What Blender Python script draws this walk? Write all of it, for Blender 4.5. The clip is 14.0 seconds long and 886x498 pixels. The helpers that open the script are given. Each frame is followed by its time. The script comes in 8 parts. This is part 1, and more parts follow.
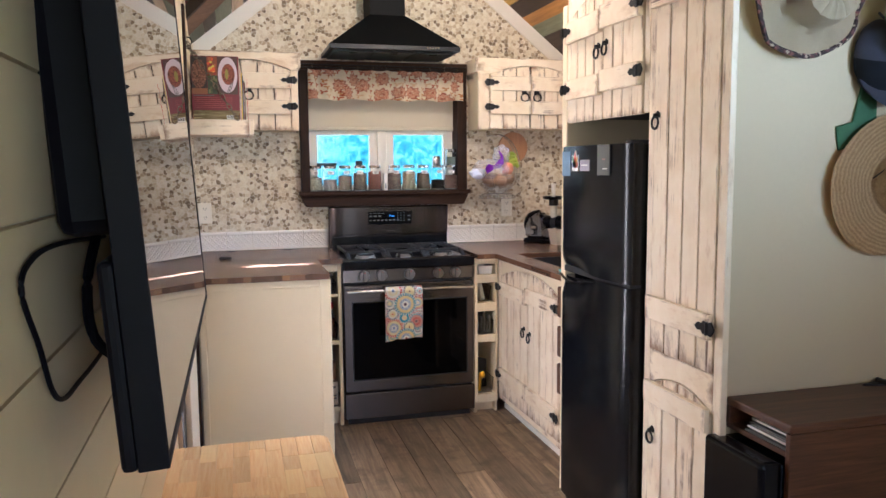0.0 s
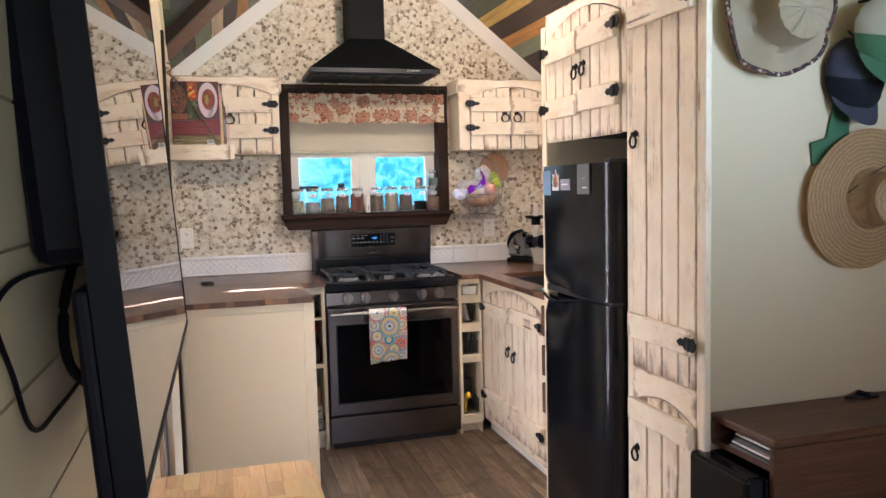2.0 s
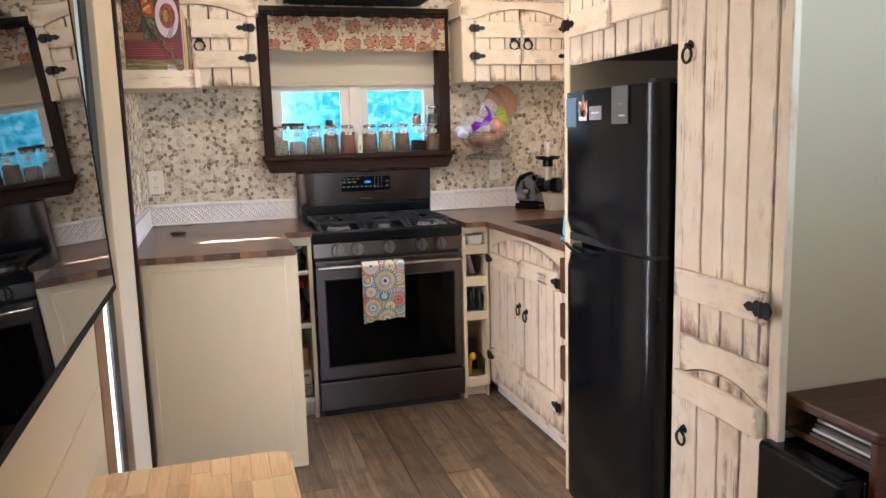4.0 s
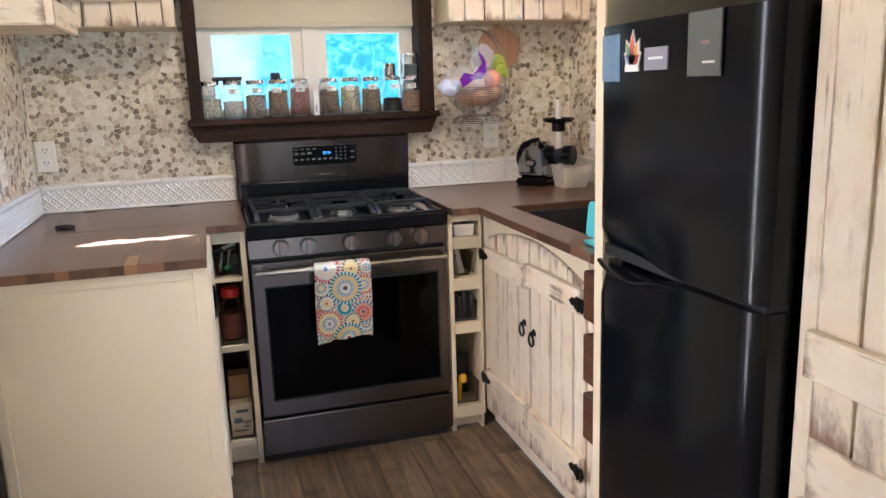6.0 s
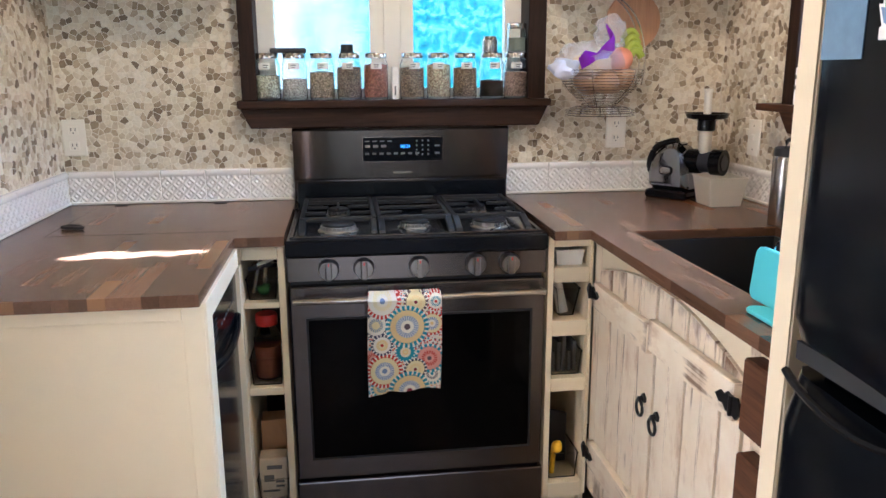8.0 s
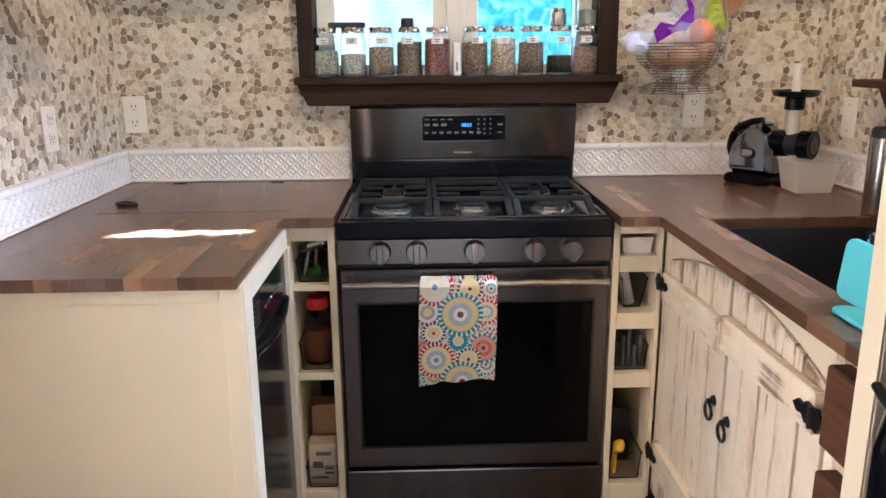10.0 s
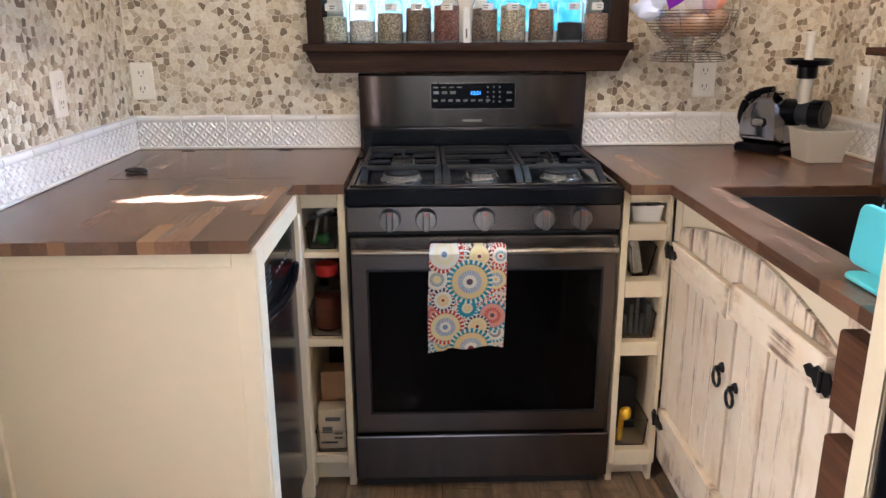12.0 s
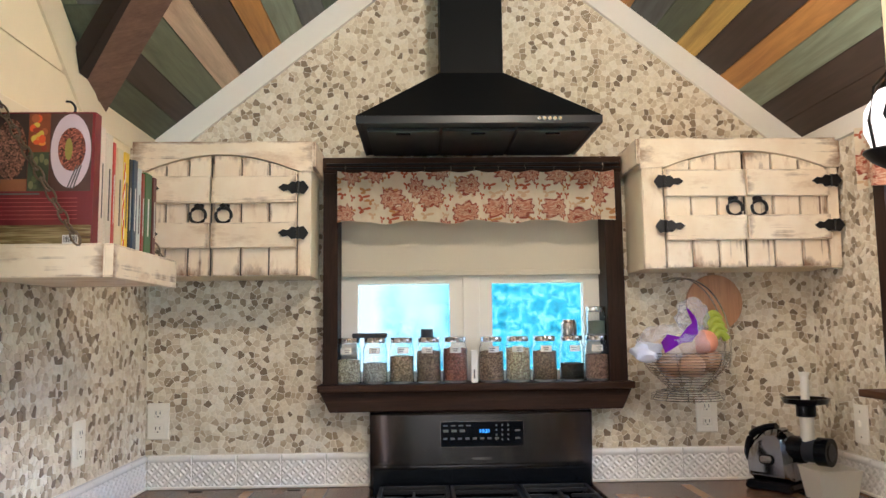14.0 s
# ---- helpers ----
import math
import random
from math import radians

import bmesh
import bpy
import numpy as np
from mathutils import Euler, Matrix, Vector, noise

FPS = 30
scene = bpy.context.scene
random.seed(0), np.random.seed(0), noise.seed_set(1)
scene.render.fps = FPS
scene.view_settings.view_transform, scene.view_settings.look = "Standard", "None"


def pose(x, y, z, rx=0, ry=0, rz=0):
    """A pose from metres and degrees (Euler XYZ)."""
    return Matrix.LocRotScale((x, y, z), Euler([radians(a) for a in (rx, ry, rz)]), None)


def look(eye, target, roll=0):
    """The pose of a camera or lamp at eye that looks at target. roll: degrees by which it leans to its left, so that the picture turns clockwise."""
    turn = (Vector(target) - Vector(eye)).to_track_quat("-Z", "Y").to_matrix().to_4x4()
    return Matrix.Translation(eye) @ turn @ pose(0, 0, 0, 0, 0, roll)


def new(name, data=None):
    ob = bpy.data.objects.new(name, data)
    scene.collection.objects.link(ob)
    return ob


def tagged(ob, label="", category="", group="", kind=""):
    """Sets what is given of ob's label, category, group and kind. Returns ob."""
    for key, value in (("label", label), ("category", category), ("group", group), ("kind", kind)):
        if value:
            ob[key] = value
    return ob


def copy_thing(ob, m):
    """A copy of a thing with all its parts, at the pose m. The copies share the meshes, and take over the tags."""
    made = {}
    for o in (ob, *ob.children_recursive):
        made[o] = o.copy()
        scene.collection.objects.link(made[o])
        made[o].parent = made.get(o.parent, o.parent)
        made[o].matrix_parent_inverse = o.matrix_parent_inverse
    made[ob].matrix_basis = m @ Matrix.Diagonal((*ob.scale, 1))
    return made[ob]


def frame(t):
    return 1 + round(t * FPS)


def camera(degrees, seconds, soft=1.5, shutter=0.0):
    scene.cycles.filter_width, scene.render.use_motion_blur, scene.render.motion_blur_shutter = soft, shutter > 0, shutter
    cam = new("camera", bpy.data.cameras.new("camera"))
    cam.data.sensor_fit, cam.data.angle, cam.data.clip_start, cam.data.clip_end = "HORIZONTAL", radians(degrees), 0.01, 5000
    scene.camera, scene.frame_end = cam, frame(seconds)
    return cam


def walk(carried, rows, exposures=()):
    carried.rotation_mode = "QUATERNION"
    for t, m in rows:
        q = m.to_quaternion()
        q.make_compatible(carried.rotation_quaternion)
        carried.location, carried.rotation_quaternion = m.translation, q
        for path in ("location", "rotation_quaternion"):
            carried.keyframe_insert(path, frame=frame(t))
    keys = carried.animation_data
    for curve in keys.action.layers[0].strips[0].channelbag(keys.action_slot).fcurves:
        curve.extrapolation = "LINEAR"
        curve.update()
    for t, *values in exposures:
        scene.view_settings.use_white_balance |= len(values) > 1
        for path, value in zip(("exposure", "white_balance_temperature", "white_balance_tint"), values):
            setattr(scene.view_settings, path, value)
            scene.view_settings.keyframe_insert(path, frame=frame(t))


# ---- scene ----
cam = camera(60.2, 14.0)
PATH = [
    (0, (0.041, 0.117, 1.449), (0.558, 2.037, 1.233), -0.5),
    (0.5, (0.046, 0.125, 1.455), (0.584, 2.042, 1.268), -0.7),
    (1, (0.045, 0.111, 1.448), (0.573, 2.033, 1.28), -1.0),
    (1.5, (0.042, 0.105, 1.459), (0.576, 2.027, 1.306), -1.3),
    (2, (0.049, 0.111, 1.451), (0.606, 2.024, 1.288), -1.4),
    (2.5, (0.074, 0.127, 1.442), (0.64, 2.035, 1.247), -1.7),
    (3, (0.098, 0.194, 1.434), (0.662, 2.097, 1.183), -1.6),
    (3.5, (0.139, 0.37, 1.419), (0.686, 2.274, 1.144), -1.0),
    (4, (0.159, 0.586, 1.396), (0.717, 2.483, 1.097), -1.6),
    (6.3, (0.537, 1.598, 1.409), (1.089, 3.472, 0.983), -2.0),
    (6.5, (0.561, 1.675, 1.404), (1.057, 3.567, 0.985), -1.2),
    (7, (0.613, 1.848, 1.399), (0.996, 3.763, 0.967), -0.6),
    (7.5, (0.654, 2.019, 1.399), (0.989, 3.941, 0.961), -0.6),
    (8, (0.755, 2.142, 1.394), (1.008, 4.074, 0.941), -0.3),
    (8.5, (0.826, 2.21, 1.382), (0.963, 4.148, 0.91), -0.0),
    (11, (0.814, 2.25, 1.359), (0.86, 4.174, 0.815), -0.5),
    (11.5, (0.809, 2.247, 1.337), (0.854, 4.159, 0.753), -0.4),
    (12, (0.803, 2.241, 1.356), (0.848, 4.16, 0.794), -0.3),
    (12.5, (0.796, 2.236, 1.377), (0.827, 4.191, 0.956), -0.3),
    (13, (0.787, 2.22, 1.423), (0.816, 4.213, 1.261), -0.0),
    (13.5, (0.783, 2.191, 1.462), (0.822, 4.188, 1.562), -0.4),
    (14, (0.762, 2.188, 1.482), (0.822, 4.176, 1.692), -0.7),
]
walk(cam, [(t, look(eye, target, roll)) for t, eye, target, roll in PATH], exposures=[(0.0, 4.0, 5400.0, 22.0), (4.0, 3.98, 5520.0, 21.0), (7.5, 4.02, 5300.0, 17.0), (8.5, 4.02, 5380.0, 18.0), (11.0, 4.07, 5560.0, 20.0), (12.5, 4.05, 5520.0, 18.0), (14.0, 3.85, 5480.0, 15.0)])

# ---- world, sun and lamps ----
world = bpy.data.worlds.new("sky")
scene.world = world
world.use_nodes = True
_sky = world.node_tree.nodes.new("ShaderNodeTexSky")
_sky.sky_type = "NISHITA"
_sky.sun_disc = False
_sky.sun_elevation = radians(24)
_sky.sun_rotation = radians(90)
_bg = world.node_tree.nodes["Background"]
_bg.inputs["Strength"].default_value = 0.05
world.node_tree.links.new(_sky.outputs["Color"], _bg.inputs["Color"])


def lamp(name, kind, m, energy, color, size=0.1, size_y=None):
    d = bpy.data.lights.new(name, kind)
    d.energy, d.color = energy, color
    if kind == "AREA":
        d.size = size
        if size_y:
            d.shape, d.size_y = "RECTANGLE", size_y
    elif kind == "SUN":
        d.angle = size
    else:
        d.shadow_soft_size = size
    ob = new(name, d)
    ob.matrix_world = m
    return ob


SUN_TO = Vector((0.235, 4.085, 0.95))
SUN_DIR = Vector((1.0, 0.03, 0.44)).normalized()
lamp("sun", "SUN", look(SUN_TO + SUN_DIR * 20, SUN_TO), 22.0, (0.78, 0.92, 1.0), radians(0.25))
# daylight in the openings, with two added fills from the unseen rear
lamp("window_daylight", "AREA", look((0.95, 5.95, 2.55), (0.95, 4.6, 1.2)), 1.960, (0.66, 0.88, 1.0), 1.3, 0.9)
lamp("side_window_daylight", "AREA", look((3.2, 4.0, 2.5), (1.4, 4.0, 1.2)), 8.000, (0.52, 0.74, 1.0), 1.3, 0.9)
# warm fill added in the unseen rear opening, brightens faces towards the rear
lamp("rear_door_daylight", "AREA", look((1.05, -2.42, 1.40), (0.9, 3.0, 0.95)), 1.12, (1.0, 0.88, 0.80), 1.15, 1.3)
# cool narrow fill added to brighten the upper part of the partition
rw = lamp("rear_window_daylight", "AREA", look((2.15, 0.05, 1.62), (1.75, 2.07, 2.15)), 0.52, (0.66, 0.88, 1.0), 0.5, 0.9)
rw.data.spread = radians(62)
sd = lamp("side_door_daylight", "AREA", look((-0.205, 3.005, 1.1), (2.0, 3.15, 0.8)), 1.05, (1.0, 0.90, 0.78), 0.155, 1.85)
sd.data.spread = radians(165)
# electric lamps
lamp("pendant_bulb", "POINT", pose(1.85, 3.87, 1.955), 0.350, (1.0, 0.84, 0.62), 0.04)
# unseen warm source near the ceiling, its place assumed
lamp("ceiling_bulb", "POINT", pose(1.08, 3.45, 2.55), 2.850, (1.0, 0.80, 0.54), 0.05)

# ---- materials ----
def srgb(r, g, b):
    return tuple((c / 12.92 if c <= 0.04045 else ((c + 0.055) / 1.055) ** 2.4) for c in (r / 255, g / 255, b / 255)) + (1.0,)


class Net:
    def __init__(self, name):
        self.m = bpy.data.materials.new(name)
        self.m.use_nodes = True
        self.t = self.m.node_tree
        self.b = self.t.nodes["Principled BSDF"]
        self.geo = self.t.nodes.new("ShaderNodeNewGeometry")
        self.info = self.t.nodes.new("ShaderNodeObjectInfo")

    def n(self, kind, operation="", data_type="", blend_type="", feature=""):
        nd = self.t.nodes.new(kind)
        if operation:
            nd.operation = operation
        if data_type:
            nd.data_type = data_type
        if blend_type:
            nd.blend_type = blend_type
        if feature:
            nd.feature = feature
        return nd

    def link(self, a, b):
        self.t.links.new(a, b)

    def coords(self, scale=(1, 1, 1), shift=True):
        mp = self.n("ShaderNodeMapping")
        mp.inputs["Scale"].default_value = scale
        if shift:
            add = self.n("ShaderNodeVectorMath", operation="ADD")
            mul = self.n("ShaderNodeVectorMath", operation="SCALE")
            mul.inputs[0].default_value = (13.7, 7.9, 5.3)
            self.link(self.info.outputs["Random"], mul.inputs["Scale"])
            self.link(self.geo.outputs["Position"], add.inputs[0])
            self.link(mul.outputs[0], add.inputs[1])
            self.link(add.outputs[0], mp.inputs["Vector"])
        else:
            self.link(self.geo.outputs["Position"], mp.inputs["Vector"])
        return mp.outputs[0]

    def noise(self, co, scale, detail=5, rough=0.6, dist=0.0):
        nz = self.n("ShaderNodeTexNoise")
        nz.inputs["Scale"].default_value = scale
        nz.inputs["Detail"].default_value = detail
        nz.inputs["Roughness"].default_value = rough
        nz.inputs["Distortion"].default_value = dist
        self.link(co, nz.inputs["Vector"])
        return nz.outputs["Fac"]

    def ramp(self, fac, stops, mode="LINEAR"):
        rp = self.n("ShaderNodeValToRGB")
        rp.color_ramp.interpolation = mode
        el = rp.color_ramp.elements
        while len(el) < len(stops):
            el.new(0.5)
        for e, (p, c) in zip(el, stops):
            e.position, e.color = p, c
        self.link(fac, rp.inputs["Fac"])
        return rp.outputs["Color"]

    def mix(self, fac, a, b, how="MIX"):
        mx = self.n("ShaderNodeMix", data_type="RGBA", blend_type=how)
        for sock, v in ((mx.inputs[0], fac), (mx.inputs[6], a), (mx.inputs[7], b)):
            if isinstance(v, (tuple, float, int)):
                sock.default_value = v
            else:
                self.link(v, sock)
        return mx.outputs[2]

    def bump(self, h, strength, dist=0.002):
        bp = self.n("ShaderNodeBump")
        bp.inputs["Strength"].default_value = strength
        bp.inputs["Distance"].default_value = dist
        self.link(h, bp.inputs["Height"])
        self.link(bp.outputs[0], self.b.inputs["Normal"])

    def done(self, color, rough=0.5, metal=0.0, **more):
        for key, v in (("Base Color", color), ("Roughness", rough), ("Metallic", metal), *more.items()):
            key = key.replace("_", " ")
            if isinstance(v, (tuple, float, int)):
                self.b.inputs[key].default_value = v
            else:
                self.link(v, self.b.inputs[key])
        return self.m


def plain(name, c, rough=0.5, metal=0.0, vary=0.12, scale=40, bump=0.1, **more):
    """A nearly plain surface with slight tone and gloss variation."""
    k = Net(name)
    co = k.coords()
    f = k.noise(co, scale, 4)
    dark = tuple(x * (1 - vary) for x in c[:3]) + (1,)
    light = tuple(min(1, x * (1 + vary * 0.6)) for x in c[:3]) + (1,)
    big = k.noise(co, scale * 0.12, 3)
    col = k.mix(k.ramp(big, [(0.35, (0, 0, 0, 1)), (0.65, (1, 1, 1, 1))]), k.mix(f, dark, light), c)
    if bump:
        k.bump(f, bump, 0.001)
    r = k.n("ShaderNodeMapRange")
    r.inputs["To Min"].default_value, r.inputs["To Max"].default_value = max(0.02, rough - 0.06), rough + 0.06
    k.link(big, r.inputs["Value"])
    return k.done(col, r.outputs[0], metal, **more)


def wood(name, stops, axis, grain=22, rough=0.45, bump=0.25, stain=None, tone=0.5, lift=0.35, spec=0.5, odd=None):
    """Grain along one axis; every board has its own tone."""
    k = Net(name)
    s = [grain, grain, grain]
    s[axis] = grain * 0.06
    co = k.coords(tuple(s))
    f = k.noise(co, 1.6, 8, 0.62, 1.2)
    fine = k.noise(co, 7, 4, 0.7)
    col = k.ramp(f, stops)
    col = k.mix(0.35, col, k.ramp(fine, [(0.3, stops[0][1]), (0.7, stops[-1][1])]))
    shade = k.ramp(k.info.outputs["Random"], [(0, (1 - tone,) * 3 + (1,)), (1, (1 + tone * lift,) * 3 + (1,))])
    col = k.mix(1.0, col, shade, "MULTIPLY")
    if odd:
        part_of = k.n("ShaderNodeMath", operation="FRACT")
        far = k.n("ShaderNodeMath", operation="MULTIPLY")
        far.inputs[1].default_value = 37.0
        k.link(k.info.outputs["Random"], far.inputs[0])
        k.link(far.outputs[0], part_of.inputs[0])
        pick = k.ramp(part_of.outputs[0], [(0.0, (0, 0, 0, 1)), (odd[0], (0, 0, 0, 1)), (odd[0] + 0.01, (0.3, 0.3, 0.3, 1)), (1.0, (0.75, 0.75, 0.75, 1))])
        col = k.mix(pick, col, odd[1])
    if stain:
        blot = k.noise(k.coords(), 6, 5, 0.7)
        col = k.mix(k.ramp(blot, [(0.5, (0, 0, 0, 1)), (0.68, (0.75, 0.75, 0.75, 1))]), col, stain)
    k.bump(fine, bump, 0.001)
    return k.done(col, rough, Specular_IOR_Level=spec)


def distressed(name, axis):
    """Cream paint rubbed through to brown wood along the grain and scorched at the board edges."""
    k = Net(name)
    s = [62.0, 62.0, 62.0]
    s[axis] = 1.3
    streak = k.noise(k.coords(tuple(s)), 1.0, 7, 0.62, 0.6)
    patch = k.noise(k.coords(), 5.0, 4, 0.6)
    both = k.n("ShaderNodeMath", operation="MULTIPLY")
    k.link(streak, both.inputs[0])
    k.link(patch, both.inputs[1])
    # distance to the board's own edges, across the face
    tc = k.n("ShaderNodeTexCoord")
    half = k.n("ShaderNodeVectorMath", operation="SUBTRACT")
    half.inputs[1].default_value = (0.5, 0.5, 0.5)
    k.link(tc.outputs["Generated"], half.inputs[0])
    away = k.n("ShaderNodeVectorMath", operation="ABSOLUTE")
    k.link(half.outputs[0], away.inputs[0])
    nrm = k.n("ShaderNodeVectorMath", operation="ABSOLUTE")
    k.link(k.geo.outputs["True Normal"], nrm.inputs[0])
    inv = k.n("ShaderNodeVectorMath", operation="SUBTRACT")
    inv.inputs[0].default_value = (1, 1, 1)
    k.link(nrm.outputs[0], inv.inputs[1])
    face = k.n("ShaderNodeVectorMath", operation="MULTIPLY")
    k.link(away.outputs[0], face.inputs[0])
    k.link(inv.outputs[0], face.inputs[1])
    sep = k.n("ShaderNodeSeparateXYZ")
    k.link(face.outputs[0], sep.inputs[0])
    m1 = k.n("ShaderNodeMath", operation="MAXIMUM")
    k.link(sep.outputs["X"], m1.inputs[0])
    k.link(sep.outputs["Y"], m1.inputs[1])
    m2 = k.n("ShaderNodeMath", operation="MAXIMUM")
    k.link(m1.outputs[0], m2.inputs[0])
    k.link(sep.outputs["Z"], m2.inputs[1])
    loose = k.n("ShaderNodeMath", operation="MULTIPLY_ADD")
    loose.inputs[1].default_value = 0.38
    k.link(k.noise(k.coords(tuple(0.45 if i == axis else 1.0 for i in range(3))), 15, 5, 0.7), loose.inputs[0])
    k.link(m2.outputs[0], loose.inputs[2])
    scorch = k.ramp(loose.outputs[0], [(0.635, (0, 0, 0, 1)), (0.675, (0.40, 0.40, 0.40, 1)), (0.73, (0.92, 0.92, 0.92, 1))])
    paint = k.ramp(k.noise(k.coords(), 9, 4), [(0.3, srgb(233, 213, 184)), (0.7, srgb(245, 231, 207))])
    smudge = k.ramp(k.noise(k.coords(tuple(0.3 if i == axis else 1.0 for i in range(3))), 16, 5, 0.7), [(0.55, (0, 0, 0, 1)), (0.72, (0.6, 0.6, 0.6, 1))])
    paint = k.mix(smudge, paint, srgb(190, 152, 110))
    rub = k.ramp(both.outputs[0], [(0.325, (0, 0, 0, 1)), (0.36, (0.3, 0.3, 0.3, 1)), (0.42, (0.9, 0.9, 0.9, 1))])
    bare = k.ramp(streak, [(0.4, srgb(168, 126, 88)), (0.7, srgb(92, 62, 42))])
    col = k.mix(scorch, k.mix(rub, paint, bare), srgb(122, 84, 54))
    k.bump(streak, 0.2, 0.001)
    return k.done(col, 0.55)


def mosaic_mat(name, per_island):
    k = Net(name)
    rnd = k.geo.outputs["Random Per Island"] if per_island else k.info.outputs["Random"]
    col = k.ramp(rnd, [(0.0, srgb(238, 228, 206)), (0.20, srgb(226, 213, 188)), (0.38, srgb(243, 235, 217)), (0.54, srgb(216, 201, 174)), (0.66, srgb(232, 220, 198)),
                       (0.72, srgb(198, 179, 150)), (0.83, srgb(168, 149, 121)), (0.91, srgb(153, 134, 109)), (0.965, srgb(134, 116, 94))], "CONSTANT")
    f = k.noise(k.coords(shift=False), 90, 5, 0.65)
    col = k.mix(0.5, col, k.ramp(f, [(0.3, (0.6, 0.57, 0.53, 1)), (0.66, (1.0, 1.0, 1.0, 1))]), "MULTIPLY")
    k.bump(f, 0.5, 0.003)
    return k.done(col, 0.62)


def palette(name, colours, per_island=True, grain_axis=1):
    k = Net(name)
    rnd = k.geo.outputs["Random Per Island"] if per_island else k.info.outputs["Random"]
    col = k.ramp(rnd, [(i / len(colours), c) for i, c in enumerate(colours)], "CONSTANT")
    s = [30.0, 30.0, 30.0]
    s[grain_axis] = 2.0
    f = k.noise(k.coords(tuple(s)), 1.2, 7, 0.65, 0.5)
    col = k.mix(0.75, col, k.ramp(f, [(0.3, (0.5, 0.46, 0.42, 1)), (0.62, (1.05, 1.03, 1.0, 1))]), "MULTIPLY")
    k.bump(f, 0.2, 0.001)
    return k.done(col, 0.6)


M = {}
M["cream"] = plain("cream_paint", srgb(230, 214, 182), 0.5, vary=0.06, scale=18)
M["plaster"] = plain("pale_wall_paint", srgb(198, 180, 150), 0.7, vary=0.05, scale=60, bump=0.15)
M["white"] = plain("white_paint", srgb(238, 233, 222), 0.45, vary=0.05)
M["grout"] = plain("grout", srgb(238, 230, 212), 0.8, vary=0.1, scale=120, bump=0.3)
M["chip"] = mosaic_mat("stone_chip", True)
M["chip_one"] = mosaic_mat("stone_chip_single", False)
M["tile"] = plain("glazed_white_tile", srgb(242, 238, 232), 0.18, vary=0.04, bump=0.05)
M["dist_z"] = distressed("distressed_paint_upright", 2)
M["dist_x"] = distressed("distressed_paint_across", 0)
M["dist_y"] = distressed("distressed_paint_lengthwise", 1)
M["gap"] = plain("dark_gap", srgb(42, 29, 21), 0.8)
M["darkwood"] = wood("dark_stained_wood", [(0.3, srgb(30, 19, 14)), (0.55, srgb(52, 33, 23)), (0.75, srgb(78, 51, 35))], 0, rough=0.6, spec=0.2, tone=0.2)
# stained frame wood; also gives the shelf bays' backs their painted-in shade
M["darkwood_z"] = wood("dark_stained_wood_and_bay_shade", [(0.3, srgb(29, 19, 14)), (0.55, srgb(50, 32, 23)), (0.75, srgb(76, 50, 36))], 2, rough=0.6, spec=0.2, tone=0.2)
M["darkwood_y"] = wood("dark_stained_wood_lengthwise", [(0.3, srgb(60, 38, 26)), (0.55, srgb(88, 57, 38)), (0.75, srgb(112, 76, 52))], 1, rough=0.6, spec=0.2, tone=0.25)
M["beam"] = wood("brown_beam", [(0.3, srgb(96, 70, 56)), (0.6, srgb(126, 95, 79)), (0.8, srgb(146, 115, 97))], 0, tone=0.1)
M["counter"] = wood("walnut_butcher_block", [(0.25, srgb(88, 61, 45)), (0.5, srgb(103, 74, 55)), (0.8, srgb(120, 88, 66))], 1, 60, 0.27, 0.12, tone=0.46, lift=0.9, odd=(0.80, srgb(150, 112, 76)))
M["table"] = wood("acacia_butcher_block", [(0.2, srgb(220, 162, 100)), (0.5, srgb(246, 204, 144)), (0.8, srgb(255, 232, 188))], 1, 26, 0.35, 0.1, tone=0.16, lift=0.5, odd=(0.86, srgb(252, 226, 168)))
M["floor"] = wood("grey_brown_vinyl_plank", [(0.3, srgb(66, 53, 41)), (0.46, srgb(120, 101, 79)), (0.68, srgb(174, 150, 120))], 1, 12, 0.42, 0.2, stain=srgb(66, 52, 41), tone=0.4, lift=0.7)
M["walnut"] = wood("walnut_desk", [(0.25, srgb(52, 31, 20)), (0.5, srgb(88, 55, 36)), (0.8, srgb(126, 84, 56))], 0, 20, 0.38, 0.1, tone=0.1)
M["tanwood"] = wood("tan_jamb_wood", [(0.25, srgb(120, 82, 48)), (0.5, srgb(150, 106, 66)), (0.8, srgb(172, 128, 84))], 2, 20, 0.5, 0.1, tone=0.1)
M["black_gloss"] = plain("black_gloss_enamel", (0.004, 0.005, 0.007, 1), 0.17, vary=0.1, bump=0.02, Specular_IOR_Level=0.24)
M["black_matte"] = plain("black_matte", (0.016, 0.016, 0.017, 1), 0.5, vary=0.2)
M["iron"] = plain("black_cast_iron", (0.016, 0.016, 0.017, 1), 0.40, 0.0, vary=0.25, scale=200, bump=0.3, Specular_IOR_Level=0.35)
M["hinge"] = plain("black_forged_iron", (0.018, 0.017, 0.017, 1), 0.42, 0.6, vary=0.3, scale=150, bump=0.3)
M["chain"] = plain("dull_brown_steel", srgb(118, 104, 88), 0.4, 0.8, vary=0.25, scale=150, bump=0.2)
M["screen"] = Net("tv_screen_glass").done((0.004, 0.004, 0.005, 1), 0.012, 0.0, Specular_IOR_Level=0.8)
M["glass_black"] = plain("oven_glass", (0.0015, 0.0015, 0.0015, 1), 0.06, vary=0.0, bump=0, Specular_IOR_Level=0.08)
M["tv_black"] = plain("tv_black_plastic", (0.0020, 0.0022, 0.0062, 1), 0.55, vary=0.1, Specular_IOR_Level=0.2)
M["plastic_dark"] = plain("dark_plastic", srgb(24, 29, 38), 0.45, vary=0.1)


